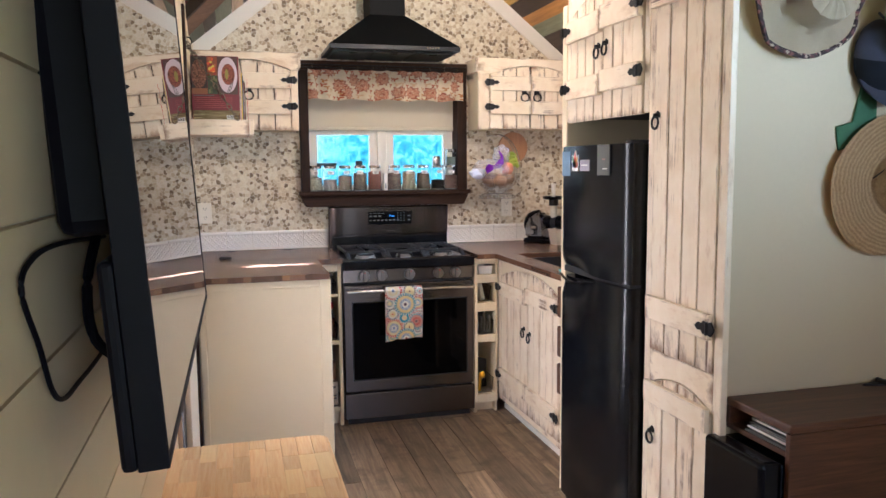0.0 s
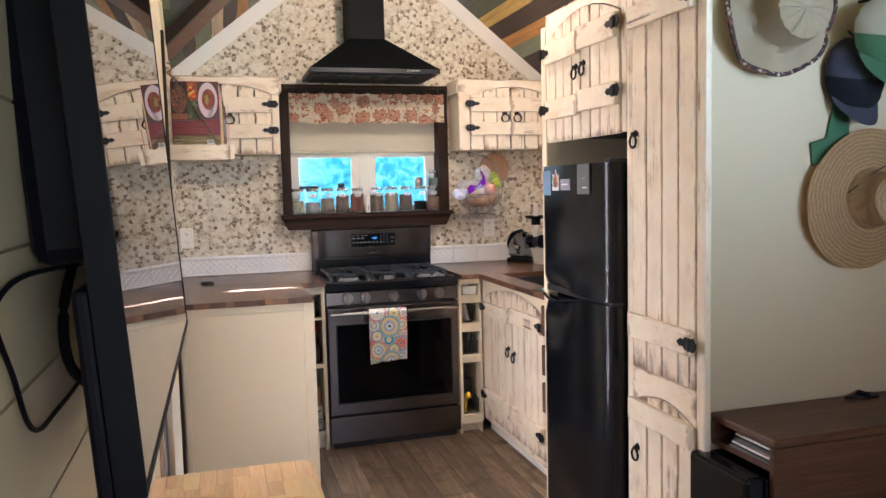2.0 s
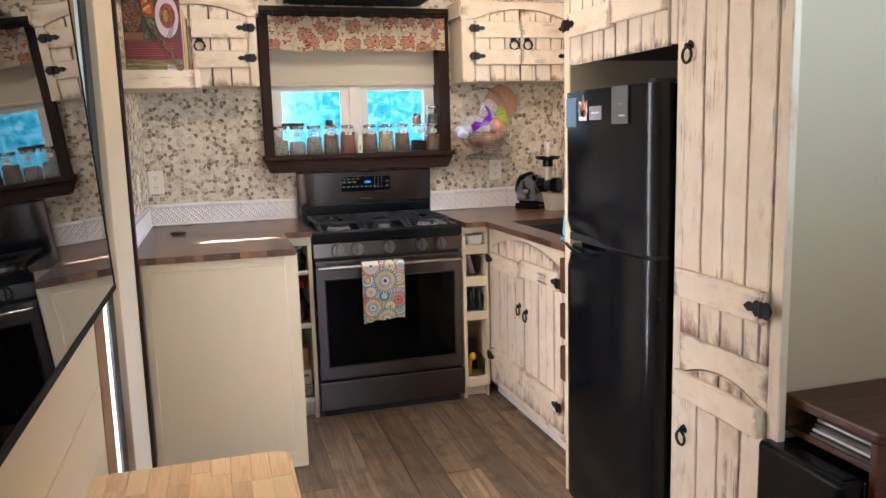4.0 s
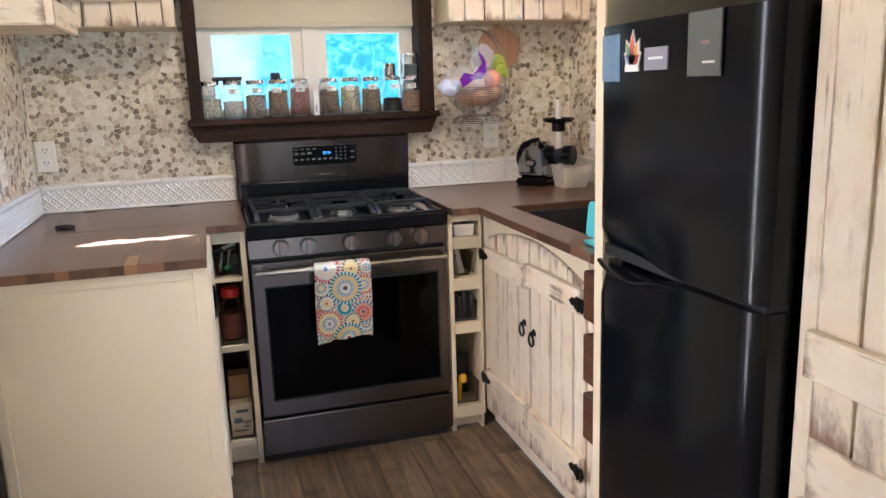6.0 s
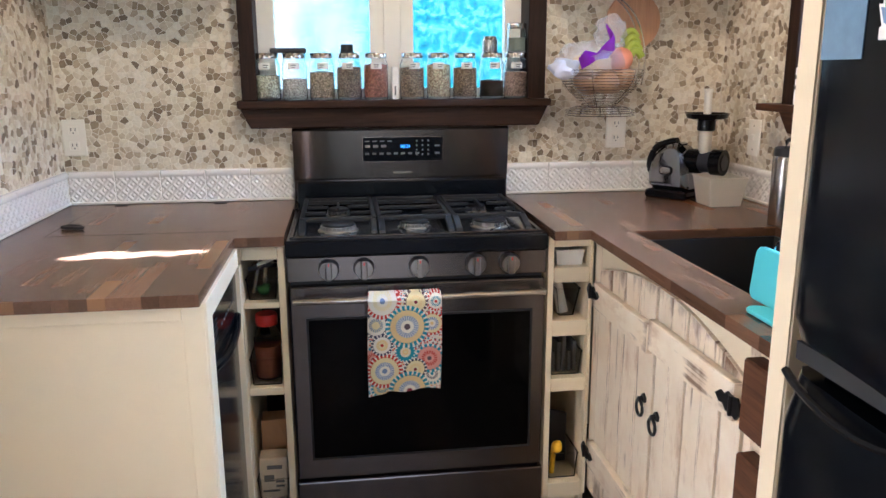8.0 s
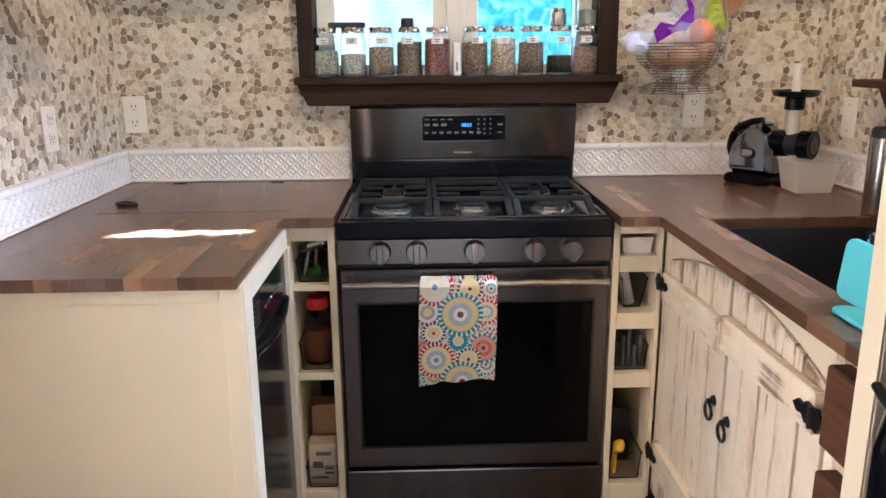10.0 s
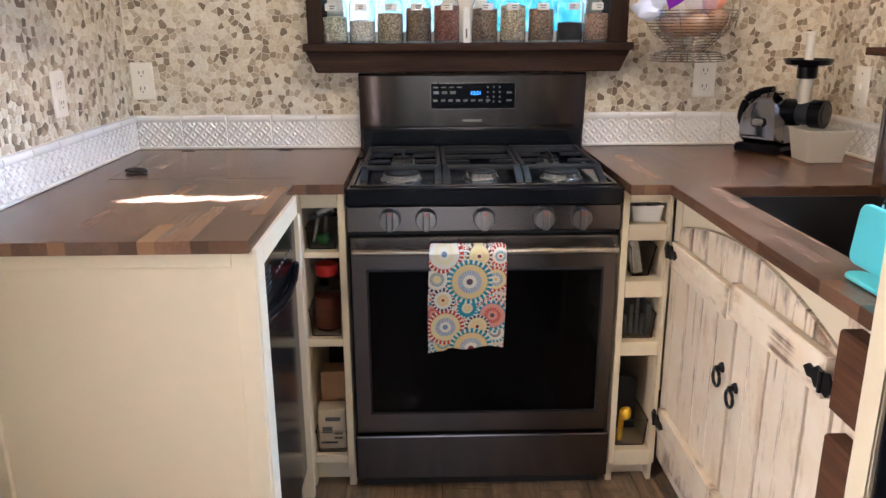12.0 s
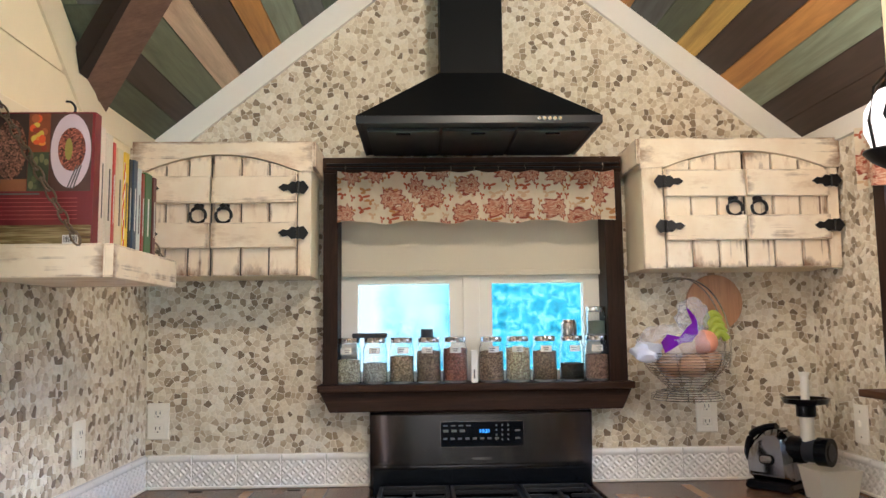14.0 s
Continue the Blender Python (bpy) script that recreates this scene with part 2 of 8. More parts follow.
def steel(name, c, rough, axis=0):
    k = Net(name)
    s = [900.0, 900.0, 900.0]
    s[axis] = 8.0
    f = k.noise(k.coords(tuple(s)), 1, 3)
    r = k.n("ShaderNodeMapRange")
    r.inputs["To Min"].default_value, r.inputs["To Max"].default_value = rough - 0.02, rough + 0.02
    k.link(f, r.inputs["Value"])
    k.bump(f, 0.008, 0.0004)
    tg = k.n("ShaderNodeCombineXYZ")
    tg.inputs["Z"].default_value = 1.0
    k.link(tg.outputs[0], k.b.inputs["Tangent"])
    return k.done(k.mix(f, tuple(x * 0.97 for x in c[:3]) + (1,), c), r.outputs[0], 1.0, Anisotropic=0.8)


M["blacksteel"] = steel("black_stainless_steel", srgb(101, 95, 93), 0.24)
M["steel"] = steel("brushed_steel", srgb(190, 186, 182), 0.25)
M["chrome"] = plain("chrome", srgb(205, 205, 208), 0.12, 1.0, vary=0.04, bump=0.02)
M["hood"] = plain("black_hood_enamel", (0.006, 0.007, 0.008, 1), 0.5, 0.0, vary=0.1, Specular_IOR_Level=0.06)
M["turquoise"] = plain("turquoise_plastic", srgb(96, 200, 212), 0.35, vary=0.05)
M["milky"] = plain("milky_plastic", srgb(222, 216, 200), 0.4, vary=0.04, Transmission_Weight=0.15)
M["paper"] = plain("white_paper", srgb(232, 230, 224), 0.8, vary=0.05)
M["kraft"] = plain("kraft_paper", srgb(176, 132, 88), 0.8, vary=0.15)
M["greycard"] = plain("grey_card", srgb(96, 98, 94), 0.5, vary=0.25, scale=60)
M["ink"] = plain("grey_ink", srgb(96, 94, 92), 0.8)
M["red"] = plain("red_plastic", srgb(206, 40, 30), 0.4)
M["yellow"] = plain("yellow_plastic", srgb(244, 190, 30), 0.4)
M["green"] = plain("green_plastic", srgb(66, 132, 58), 0.45)
M["amber"] = plain("red_brown_spice", srgb(126, 66, 42), 0.7, scale=300, bump=0.4)
M["shade"] = plain("roller_shade_fabric", srgb(206, 198, 178), 0.8, vary=0.05, scale=120)
M["outlet"] = plain("ivory_outlet_plastic", srgb(246, 240, 226), 0.35, vary=0.03)
M["tan_felt"] = plain("tan_hat_cloth", srgb(196, 178, 148), 0.85, vary=0.15, scale=80, bump=0.4)
M["sink"] = plain("black_granite_sink", (0.012, 0.012, 0.013, 1), 0.38, vary=0.3, scale=400, bump=0.1)


def grainy(name, c, size=230, spread=0.5):
    """Seeds, beans or grain: small cells of differing tone with dark gaps."""
    k = Net(name)
    vo = k.n("ShaderNodeTexVoronoi")
    vo.inputs["Scale"].default_value = size
    k.link(k.coords(), vo.inputs["Vector"])
    sp = k.n("ShaderNodeSeparateColor")
    k.link(vo.outputs["Color"], sp.inputs[0])
    lo = tuple(x * (1 - spread) for x in c[:3]) + (1,)
    hi = tuple(min(1, x * (1 + spread)) for x in c[:3]) + (1,)
    col = k.ramp(sp.outputs[0], [(0.0, lo), (0.5, c), (1.0, hi)])
    col = k.mix(1.0, col, k.ramp(vo.outputs["Distance"], [(0.3, (1, 1, 1, 1)), (0.8, (0.5, 0.46, 0.43, 1))]), "MULTIPLY")
    k.bump(sp.outputs[0], 0.5, 0.001)
    return k.done(col, 0.75)


def glass(name, tint=(1, 1, 1, 1), rough=0.02, ior=1.45):
    k = Net(name)
    return k.done(tint, rough, 0.0, Transmission_Weight=1.0, IOR=ior)


M["glass"] = glass("clear_glass", (0.97, 0.99, 0.99, 1), 0.03, 1.25)
M["clear_plastic"] = glass("clear_plastic_bin", (0.95, 0.95, 0.95, 1), 0.08, 1.15)


def glow(name, c, strength):
    k = Net(name)
    return k.done(c, 0.5, 0.0, Emission_Color=c, Emission_Strength=strength)


M["clock"] = glow("blue_clock_digits", (0.08, 0.4, 1.0, 1), 0.15)
M["lampshade"] = glow("lit_frosted_glass", (1.0, 0.9, 0.74, 1), 0.15)


def leafy_view():
    """Bright, out of focus foliage far beyond the glass."""
    k = Net("distant_foliage")
    co = k.coords(shift=False)
    f = k.noise(co, 11, 8, 0.75, 0.8)
    big = k.noise(co, 1.3, 3, 0.5)
    leaf = k.ramp(f, [(0.36, (0.02, 0.24, 0.34, 1)), (0.5, (0.08, 0.62, 0.78, 1)), (0.62, (0.42, 0.95, 1.0, 1)), (0.75, (1, 1, 1, 1))])
    sx = k.n("ShaderNodeSeparateXYZ")
    k.link(co, sx.inputs[0])
    # whiter towards the left: window glare put into the emitted colour
    drift = k.n("ShaderNodeMath", operation="MULTIPLY_ADD")
    drift.inputs[1].default_value = -0.35
    k.link(sx.outputs["X"], drift.inputs[0])
    k.link(big, drift.inputs[2])
    col = k.mix(k.ramp(drift.outputs[0], [(0.10, (0, 0, 0, 1)), (0.36, (0.95, 0.95, 0.95, 1))]), leaf, (0.85, 1.0, 1.0, 1))
    return k.done((0, 0, 0, 1), 1.0, 0.0, Emission_Color=col, Emission_Strength=0.09)


M["foliage"] = leafy_view()


def floral(name):
    """Cream cotton printed with rust-red flowers, leaves and sprigs."""
    k = Net(name)
    sep = k.n("ShaderNodeSeparateXYZ")
    k.link(k.coords(shift=False), sep.inputs[0])
    along = k.n("ShaderNodeMath", operation="ADD")
    k.link(sep.outputs["X"], along.inputs[0])
    k.link(sep.outputs["Y"], along.inputs[1])
    flat = k.n("ShaderNodeCombineXYZ")
    k.link(along.outputs[0], flat.inputs["X"])
    k.link(sep.outputs["Z"], flat.inputs["Y"])
    co = flat.outputs[0]

    def blossoms(scale, lobes, size, depth, warp):
        vo = k.n("ShaderNodeTexVoronoi")
        vo.voronoi_dimensions = "2D"
        vo.inputs["Scale"].default_value = scale
        vo.inputs["Randomness"].default_value = 0.8
        k.link(co, vo.inputs["Vector"])
        loc = k.n("ShaderNodeVectorMath", operation="SUBTRACT")
        k.link(co, loc.inputs[0])
        k.link(vo.outputs["Position"], loc.inputs[1])
        sp = k.n("ShaderNodeSeparateXYZ")
        k.link(loc.outputs[0], sp.inputs[0])
        an = k.n("ShaderNodeMath", operation="ARCTAN2")
        k.link(sp.outputs["Y"], an.inputs[0])
        k.link(sp.outputs["X"], an.inputs[1])
        turn = k.n("ShaderNodeMath", operation="MULTIPLY_ADD")
        turn.inputs[1].default_value = lobes
        k.link(an.outputs[0], turn.inputs[0])
        spin = k.n("ShaderNodeSeparateColor")
        k.link(vo.outputs["Color"], spin.inputs[0])
        k.link(spin.outputs[0], turn.inputs[2])
        sn = k.n("ShaderNodeMath", operation="SINE")
        k.link(turn.outputs[0], sn.inputs[0])
        ab = k.n("ShaderNodeMath", operation="MULTIPLY_ADD")
        ab.inputs[1].default_value, ab.inputs[2].default_value = depth, size
        k.link(sn.outputs[0], ab.inputs[0])
        ln = k.n("ShaderNodeVectorMath", operation="LENGTH")
        k.link(loc.outputs[0], ln.inputs[0])
        wob = k.n("ShaderNodeMath", operation="MULTIPLY_ADD")
        wob.inputs[1].default_value = warp
        k.link(k.noise(co, 130, 3), wob.inputs[0])
        k.link(ln.outputs["Value"], wob.inputs[2])
        q = k.n("ShaderNodeMath", operation="DIVIDE")
        k.link(wob.outputs[0], q.inputs[0])
        k.link(ab.outputs[0], q.inputs[1])
        return q.outputs[0], spin.outputs[1]

    big, pick = blossoms(10.2, 9.0, 0.040, 0.0065, 0.008)
    small, pick2 = blossoms(26.0, 3.0, 0.0128, 0.007, 0.005)
    black, white = (0, 0, 0, 1), (1, 1, 1, 1)
    col = k.ramp(k.noise(co, 25, 3), [(0.3, srgb(236, 222, 196)), (0.7, srgb(246, 236, 214))])
    leaf = k.ramp(small, [(0.0, white), (0.80, white), (0.9, black)])
    col = k.mix(leaf, col, k.ramp(pick2, [(0.0, srgb(206, 150, 96)), (0.4, srgb(196, 104, 70)), (0.75, srgb(226, 196, 158))], "CONSTANT"))
    petal = k.ramp(big, [(0.0, white), (0.93, white), (1.0, black)])
    tone = k.ramp(big, [(0.28, srgb(172, 84, 62)), (0.36, srgb(236, 206, 172)), (0.46, srgb(198, 124, 98)), (0.74, srgb(224, 172, 142)), (0.80, srgb(166, 82, 62))])
    tone = k.mix(k.ramp(k.noise(co, 120, 3), [(0.5, black), (0.6, (0.6, 0.6, 0.6, 1))]), tone, srgb(238, 214, 182))
    col = k.mix(petal, col, tone)
    k.bump(k.noise(co, 500, 2), 0.1, 0.0005)
    return k.done(col, 0.85)


M["floral"] = floral("floral_valance_cotton")

# ---- mesh helpers ----
def mesh_of(bm, name):
    me = bpy.data.meshes.new(name)
    bmesh.ops.recalc_face_normals(bm, faces=bm.faces)
    bm.to_mesh(me)
    bm.free()
    return me


def smooth(me, angle=40):
    me.shade_smooth()
    me.set_sharp_from_angle(angle=radians(angle))
    return me


def part(name, bm, material, parent=None, label="", soft=False):
    """Links a bmesh as one mesh object under a thing or a part."""
    me = mesh_of(bm, name)
    me.materials.append(material)
    if soft:
        smooth(me)
    ob = new(name, me)
    if parent is not None:
        ob.parent = parent
        if parent.data is None:
            ob.matrix_parent_inverse = Matrix.Translation(-parent.location)
    if label:
        ob["label"] = label
    return ob


def thing(name, at, label, category, group="", kind=""):
    ob = new(name)
    ob.location = at
    ob.empty_display_size = 0.05
    return tagged(ob, label, category, group, kind)


def bev(bm, geom_edges, w, seg=2):
    bmesh.ops.bevel(bm, geom=geom_edges, offset=w, segments=seg, affect="EDGES", profile=0.5)


def box(x0, x1, y0, y1, z0, z1, b=0.0, bm=None, seg=2):
    one = bmesh.new()
    bmesh.ops.create_cube(one, size=1, matrix=Matrix.Translation(((x0 + x1) / 2, (y0 + y1) / 2, (z0 + z1) / 2)) @ Matrix.Diagonal((abs(x1 - x0), abs(y1 - y0), abs(z1 - z0), 1)))
    if b:
        bev(one, one.edges[:], b, seg)
    return into(bm, one)


def into(bm, one):
    if bm is None:
        return one
    me = bpy.data.meshes.new("t")
    one.to_mesh(me)
    one.free()
    bm.from_mesh(me)
    bpy.data.meshes.remove(me)
    return bm


def prism(pts, fn, d0, d1, bm=None, b=0.0):
    """A polygon of (u, z) points given depth; fn(u, d, z) places a point."""
    one = bmesh.new()
    lo = [one.verts.new(fn(u, d0, z)) for u, z in pts]
    hi = [one.verts.new(fn(u, d1, z)) for u, z in pts]
    one.faces.new(lo)
    one.faces.new(hi[::-1])
    for i in range(len(pts)):
        j = (i + 1) % len(pts)
        one.faces.new((lo[i], lo[j], hi[j], hi[i]))
    if b:
        bmesh.ops.recalc_face_normals(one, faces=one.faces)
        bev(one, one.edges[:], b, 1)
    return into(bm, one)


def lathe(profile, at, seg=24, bm=None, axis="z"):
    """Turns (radius, height) points about an axis through at."""
    one = bmesh.new()
    rings = []
    for r, h in profile:
        ring = []
        for i in range(seg):
            a = 2 * math.pi * i / seg
            c, s = r * math.cos(a), r * math.sin(a)
            p = {"z": (c, s, h), "y": (c, h, s), "x": (h, c, s)}[axis]
            ring.append(one.verts.new(Vector(at) + Vector(p)))
        rings.append(ring)
    for a, b in zip(rings, rings[1:]):
        for i in range(seg):
            j = (i + 1) % seg
            one.faces.new((a[i], a[j], b[j], b[i]))
    for ring, (r, h) in ((rings[0], profile[0]), (rings[-1], profile[-1])):
        if r > 1e-5:
            one.faces.new(ring)
    bmesh.ops.remove_doubles(one, verts=one.verts, dist=1e-6)
    return into(bm, one)


def tube(pts, r, seg=8, closed=False, bm=None):
    """A round bar along a line of points."""
    one = bmesh.new()
    pts = [Vector(p) for p in pts]
    n = len(pts)
    rings = []
    for i, p in enumerate(pts):
        a = pts[(i - 1) % n] if closed or i else p
        b = pts[(i + 1) % n] if closed or i < n - 1 else p
        t = (b - a).normalized()
        ref = Vector((0, 0, 1)) if abs(t.z) < 0.9 else Vector((1, 0, 0))
        u = t.cross(ref).normalized()
        v = t.cross(u)
        rings.append([one.verts.new(p + r * (math.cos(2 * math.pi * k / seg) * u + math.sin(2 * math.pi * k / seg) * v)) for k in range(seg)])
    for i in range(n if closed else n - 1):
        a, b = rings[i], rings[(i + 1) % n]
        if closed and i == n - 1:
            off = min(range(seg), key=lambda k: (a[0].co - b[k].co).length)
            b = b[off:] + b[:off]
        for k in range(seg):
            one.faces.new((a[k], a[(k + 1) % seg], b[(k + 1) % seg], b[k]))
    if not closed:
        one.faces.new(rings[0])
        one.faces.new(rings[-1])
    return into(bm, one)


def ring_pts(c, r, axis, n=20, squash=1.0):
    out = []
    for i in range(n):
        a = 2 * math.pi * i / n
        p, q = r * math.cos(a), r * squash * math.sin(a)
        out.append(Vector(c) + Vector({"x": (0, p, q), "y": (p, 0, q), "z": (p, q, 0)}[axis]))
    return out


def piece(name, me, at, parent, scale=None):
    """One of many pieces on shared mesh data, under a piece of the setting (whose origin is the world's)."""
    ob = bpy.data.objects.new(name, me)
    scene.collection.objects.link(ob)
    ob.location = at
    if scale:
        ob.scale = scale
    ob.parent = parent
    return ob


def unit_box(name, material, b=0.02):
    me = mesh_of(box(-0.5, 0.5, -0.5, 0.5, -0.5, 0.5), name)
    me.materials.append(material)
    return me


# ---- the setting ----
XL, XR, YB, YR = -0.19, 2.17, 4.90, -2.5      # left and right wall, kitchen end, rear end
EAVE, SLOPE, XM = 2.157, 0.80, 0.99
APEX = EAVE + SLOPE * (XM - XL)
DY0, DY1 = 2.03, 4.39                          # the dormer in the left roof slope


def roof(x):
    return EAVE + SLOPE * ((x - XL) if x < XM else (XR - x))


floor = tagged(part("floor", box(XL - 0.15, XR + 0.15, YR - 0.15, YB + 0.15, -0.12, -0.008), M["gap"]), "grey-brown wood-look plank floor", "floor", kind="structure")

FY = lambda u, d, z: (u, d, z)
FX = lambda u, d, z: (d, u, z)
# kitchen end wall with the window opening
WX0, WX1, WZ0, WZ1 = 0.465, 1.425, 1.285, 2.06
nb = bmesh.new()
box(XL - 0.12, WX0, YB, YB + 0.12, -0.1, EAVE, bm=nb)
box(WX1, XR + 0.12, YB, YB + 0.12, -0.1, EAVE, bm=nb)
box(WX0, WX1, YB, YB + 0.12, -0.1, WZ0, bm=nb)
box(WX0, WX1, YB, YB + 0.12, WZ1, EAVE, bm=nb)
prism([(XL - 0.12, EAVE), (XR + 0.12, EAVE), (XM, APEX + 0.1)], FY, YB, YB + 0.12, nb)
wall_north = tagged(part("wall_north", nb, M["grout"]), "end wall covered in a cream and grey stone chip mosaic", "wall", kind="structure")

# left wall: boards, a door opening, then the stone mosaic; it rises into the dormer gable
LD0, LD1 = 2.90, 3.09
lb = bmesh.new()
box(XL - 0.12, XL, YR - 0.12, LD0, -0.1, EAVE, bm=lb)
box(XL - 0.12, XL, LD0, LD1, 2.06, EAVE, bm=lb)
box(XL - 0.12, XL, LD1, YB, -0.1, EAVE, bm=lb)
prism([(DY0, EAVE), (DY1, EAVE), ((DY0 + DY1) / 2, APEX)], FX, XL - 0.12, XL, lb)
wall_west = tagged(part("wall_west", lb, M["grout"]), "long side wall, white boards and stone mosaic", "wall", kind="structure")

# right wall with a window over the sink and an added, unseen opening further back
RY0, RY1, RZ0, RZ1 = 3.50, 4.35, 1.31, 2.05
rb = bmesh.new()
box(XR, XR + 0.12, RY1, YB, -0.1, EAVE, bm=rb)
box(XR, XR + 0.12, RY0, RY1, -0.1, RZ0, bm=rb)
box(XR, XR + 0.12, RY0, RY1, RZ1, EAVE, bm=rb)
box(XR, XR + 0.12, 0.40, RY0, -0.1, EAVE, bm=rb)
# opening made for the partition's fill lamp
box(XR, XR + 0.12, -0.30, 0.40, -0.1, 1.05, bm=rb)
box(XR, XR + 0.12, -0.30, 0.40, 2.05, EAVE, bm=rb)
box(XR, XR + 0.12, YR - 0.12, -0.30, -0.1, EAVE, bm=rb)
wall_east = tagged(part("wall_east", rb, M["grout"]), "long side wall with a window over the sink", "wall", kind="structure")

# unseen rear wall; its wide opening is added for the fill lamp
eb = bmesh.new()
box(XL - 0.12, 0.1, YR - 0.12, YR, -0.1, EAVE, bm=eb)
box(1.7, XR + 0.12, YR - 0.12, YR, -0.1, EAVE, bm=eb)
box(0.1, 1.7, YR - 0.12, YR, 2.1, EAVE, bm=eb)
box(0.1, 1.7, YR - 0.12, YR, -0.1, 0.72, bm=eb)
prism([(XL - 0.12, EAVE), (XR + 0.12, EAVE), (XM, APEX + 0.1)], FY, YR - 0.12, YR, eb)
tagged(part("wall_south", eb, M["plaster"]), "unseen plain painted rear wall with an added wide opening", "wall", kind="structure")

# partition beside the pantry
tagged(part("wall_partition", box(1.427, XR, 2.074, 2.10, -0.05, EAVE + 0.02), M["plaster"]), "smooth pale wall with hats hung on it", "wall", kind="structure")
tagged(part("wall_lining", box(XR - 0.004, XR + 0.001, 1.0, 2.073, 0, EAVE), M["plaster"]), "plain pale painted side wall", "wall", kind="structure")


# ceiling: coloured boards along the slopes, cross boards in the dormer, all one mesh
BOARDS = {"green": srgb(112, 118, 94), "moss": srgb(90, 97, 78), "brown": srgb(72, 58, 50), "cream": srgb(208, 182, 154), "orange": srgb(194, 140, 74),
          "sage": srgb(142, 152, 130), "yellow": srgb(208, 174, 92), "grey": srgb(92, 94, 94), "maroon": srgb(122, 38, 50)}
ORDER = ((1, 2, 0, 3, 2, 4, 5, 7, 1, 6, 2), (2, 2, 5, 4, 2, 6, 1, 7, 4, 0, 2))


def slope_boards(bm, rnd):
    L = (XM - XL) * math.hypot(1, SLOPE)
    ux, uz = 1 / math.hypot(1, SLOPE), SLOPE / math.hypot(1, SLOPE)
    for side in (0, 1):
        s = 0.0
        count = 0
        while s < L:
            wd = rnd.choice((0.085, 0.1, 0.1, 0.115))
            e = min(s + wd - 0.004, L)
            y = YB
            row = ORDER[side]
            kind = row[count % len(row)]
            count += 1
            while y > YR:
                ln = rnd.uniform(0.7, 1.5)
                a = max(y - ln, YR)
                corners = []
                for ss, yy in ((s, a + 0.002), (e, a + 0.002), (e, y), (s, y)):
                    x = XL + ss * ux
                    corners.append((x, yy))
                if side == 0:
                    # cut the boards back to the valleys of the dormer
                    def lim(x, yy):
                        v = DY1 - (x - XL)
                        lo = DY0 + (x - XL)
                        if yy > (DY0 + DY1) / 2:
                            return max(yy, v)
                        return min(yy, lo)
                    mid = (DY0 + DY1) / 2
                    if a < mid < y:
                        halves = [(mid + 0.001, y), (a, mid - 0.001)]
                    else:
                        halves = [(a, y)]
                else:
                    halves = [(a, y)]
                for h0, h1 in halves:
                    quad = []
                    for ss, yy in ((s, h0 + 0.002), (e, h0 + 0.002), (e, h1), (s, h1)):
                        x = XL + ss * ux
                        yy2 = lim(x, yy) if side == 0 else yy
                        quad.append((x, yy2))
                    if abs(quad[0][1] - quad[3][1]) < 0.003 and abs(quad[1][1] - quad[2][1]) < 0.003:
                        continue
                    lo = []
                    hi = []
                    for x, yy in quad:
                        z = EAVE + SLOPE * (x - XL)
                        xx = x if side == 0 else XL + XR - x
                        lo.append(bm.verts.new((xx, yy, z)))
                        hi.append(bm.verts.new((xx, yy, z + 0.02)))
                    made = [bm.faces.new(lo), bm.faces.new(hi[::-1])]
                    for i in range(4):
                        j = (i + 1) % 4
                        made.append(bm.faces.new((lo[i], lo[j], hi[j], hi[i])))
                    for f in made:
                        f.material_index = kind
                y = a
                kind = rnd.randrange(8)
            s += wd
    # dormer boards run across, up to the valleys
    s = 0.0
    row = 0
    while s < L:
        wd = rnd.choice((0.085, 0.1, 0.11))
        e = min(s + wd - 0.004, L)
        for sgn, y0 in ((-1, DY1), (1, DY0)):
            ya, yb = y0 + sgn * s * ux, y0 + sgn * e * ux
            za, zb = EAVE + SLOPE * s * ux, EAVE + SLOPE * e * ux
            xa, xb = XL + s * ux, XL + e * ux
            x0 = XL - 0.1
            if s < 0.02:
                cuts = [(x0, xa, x0, xb)]
            else:
                c = x0 + (xa - x0) * rnd.uniform(0.3, 0.7)
                cuts = [(x0, c - 0.002, x0, c - 0.002), (c, xa, c, xb)]
            for a0, a1, b0, b1 in cuts:
                lo = [bm.verts.new(p) for p in ((a0, ya, za), (a1, ya, za), (b1, yb, zb), (b0, yb, zb))]
                hi = [bm.verts.new(v.co + Vector((0, 0, 0.02))) for v in lo]
                made = [bm.faces.new(lo), bm.faces.new(hi[::-1])]
                for i in range(4):
                    j = (i + 1) % 4
                    made.append(bm.faces.new((lo[i], lo[j], hi[j], hi[i])))
                shade = (5, 8, 1, 7, 0, 2, 4)[row % 7] if a0 > x0 or s < 0.02 or row == 1 else rnd.randrange(8)
                for f in made:
                    f.material_index = shade
        s += wd
        row += 1


cb = bmesh.new()
slope_boards(cb, random.Random(11))
cme = mesh_of(cb, "ceiling")
for key, c in BOARDS.items():
    cme.materials.append(palette(key + "_ceiling_board", [c], True))
ceiling = tagged(new("ceiling", cme), "sloped ceiling of mixed painted and stained boards", "ceiling", kind="structure")
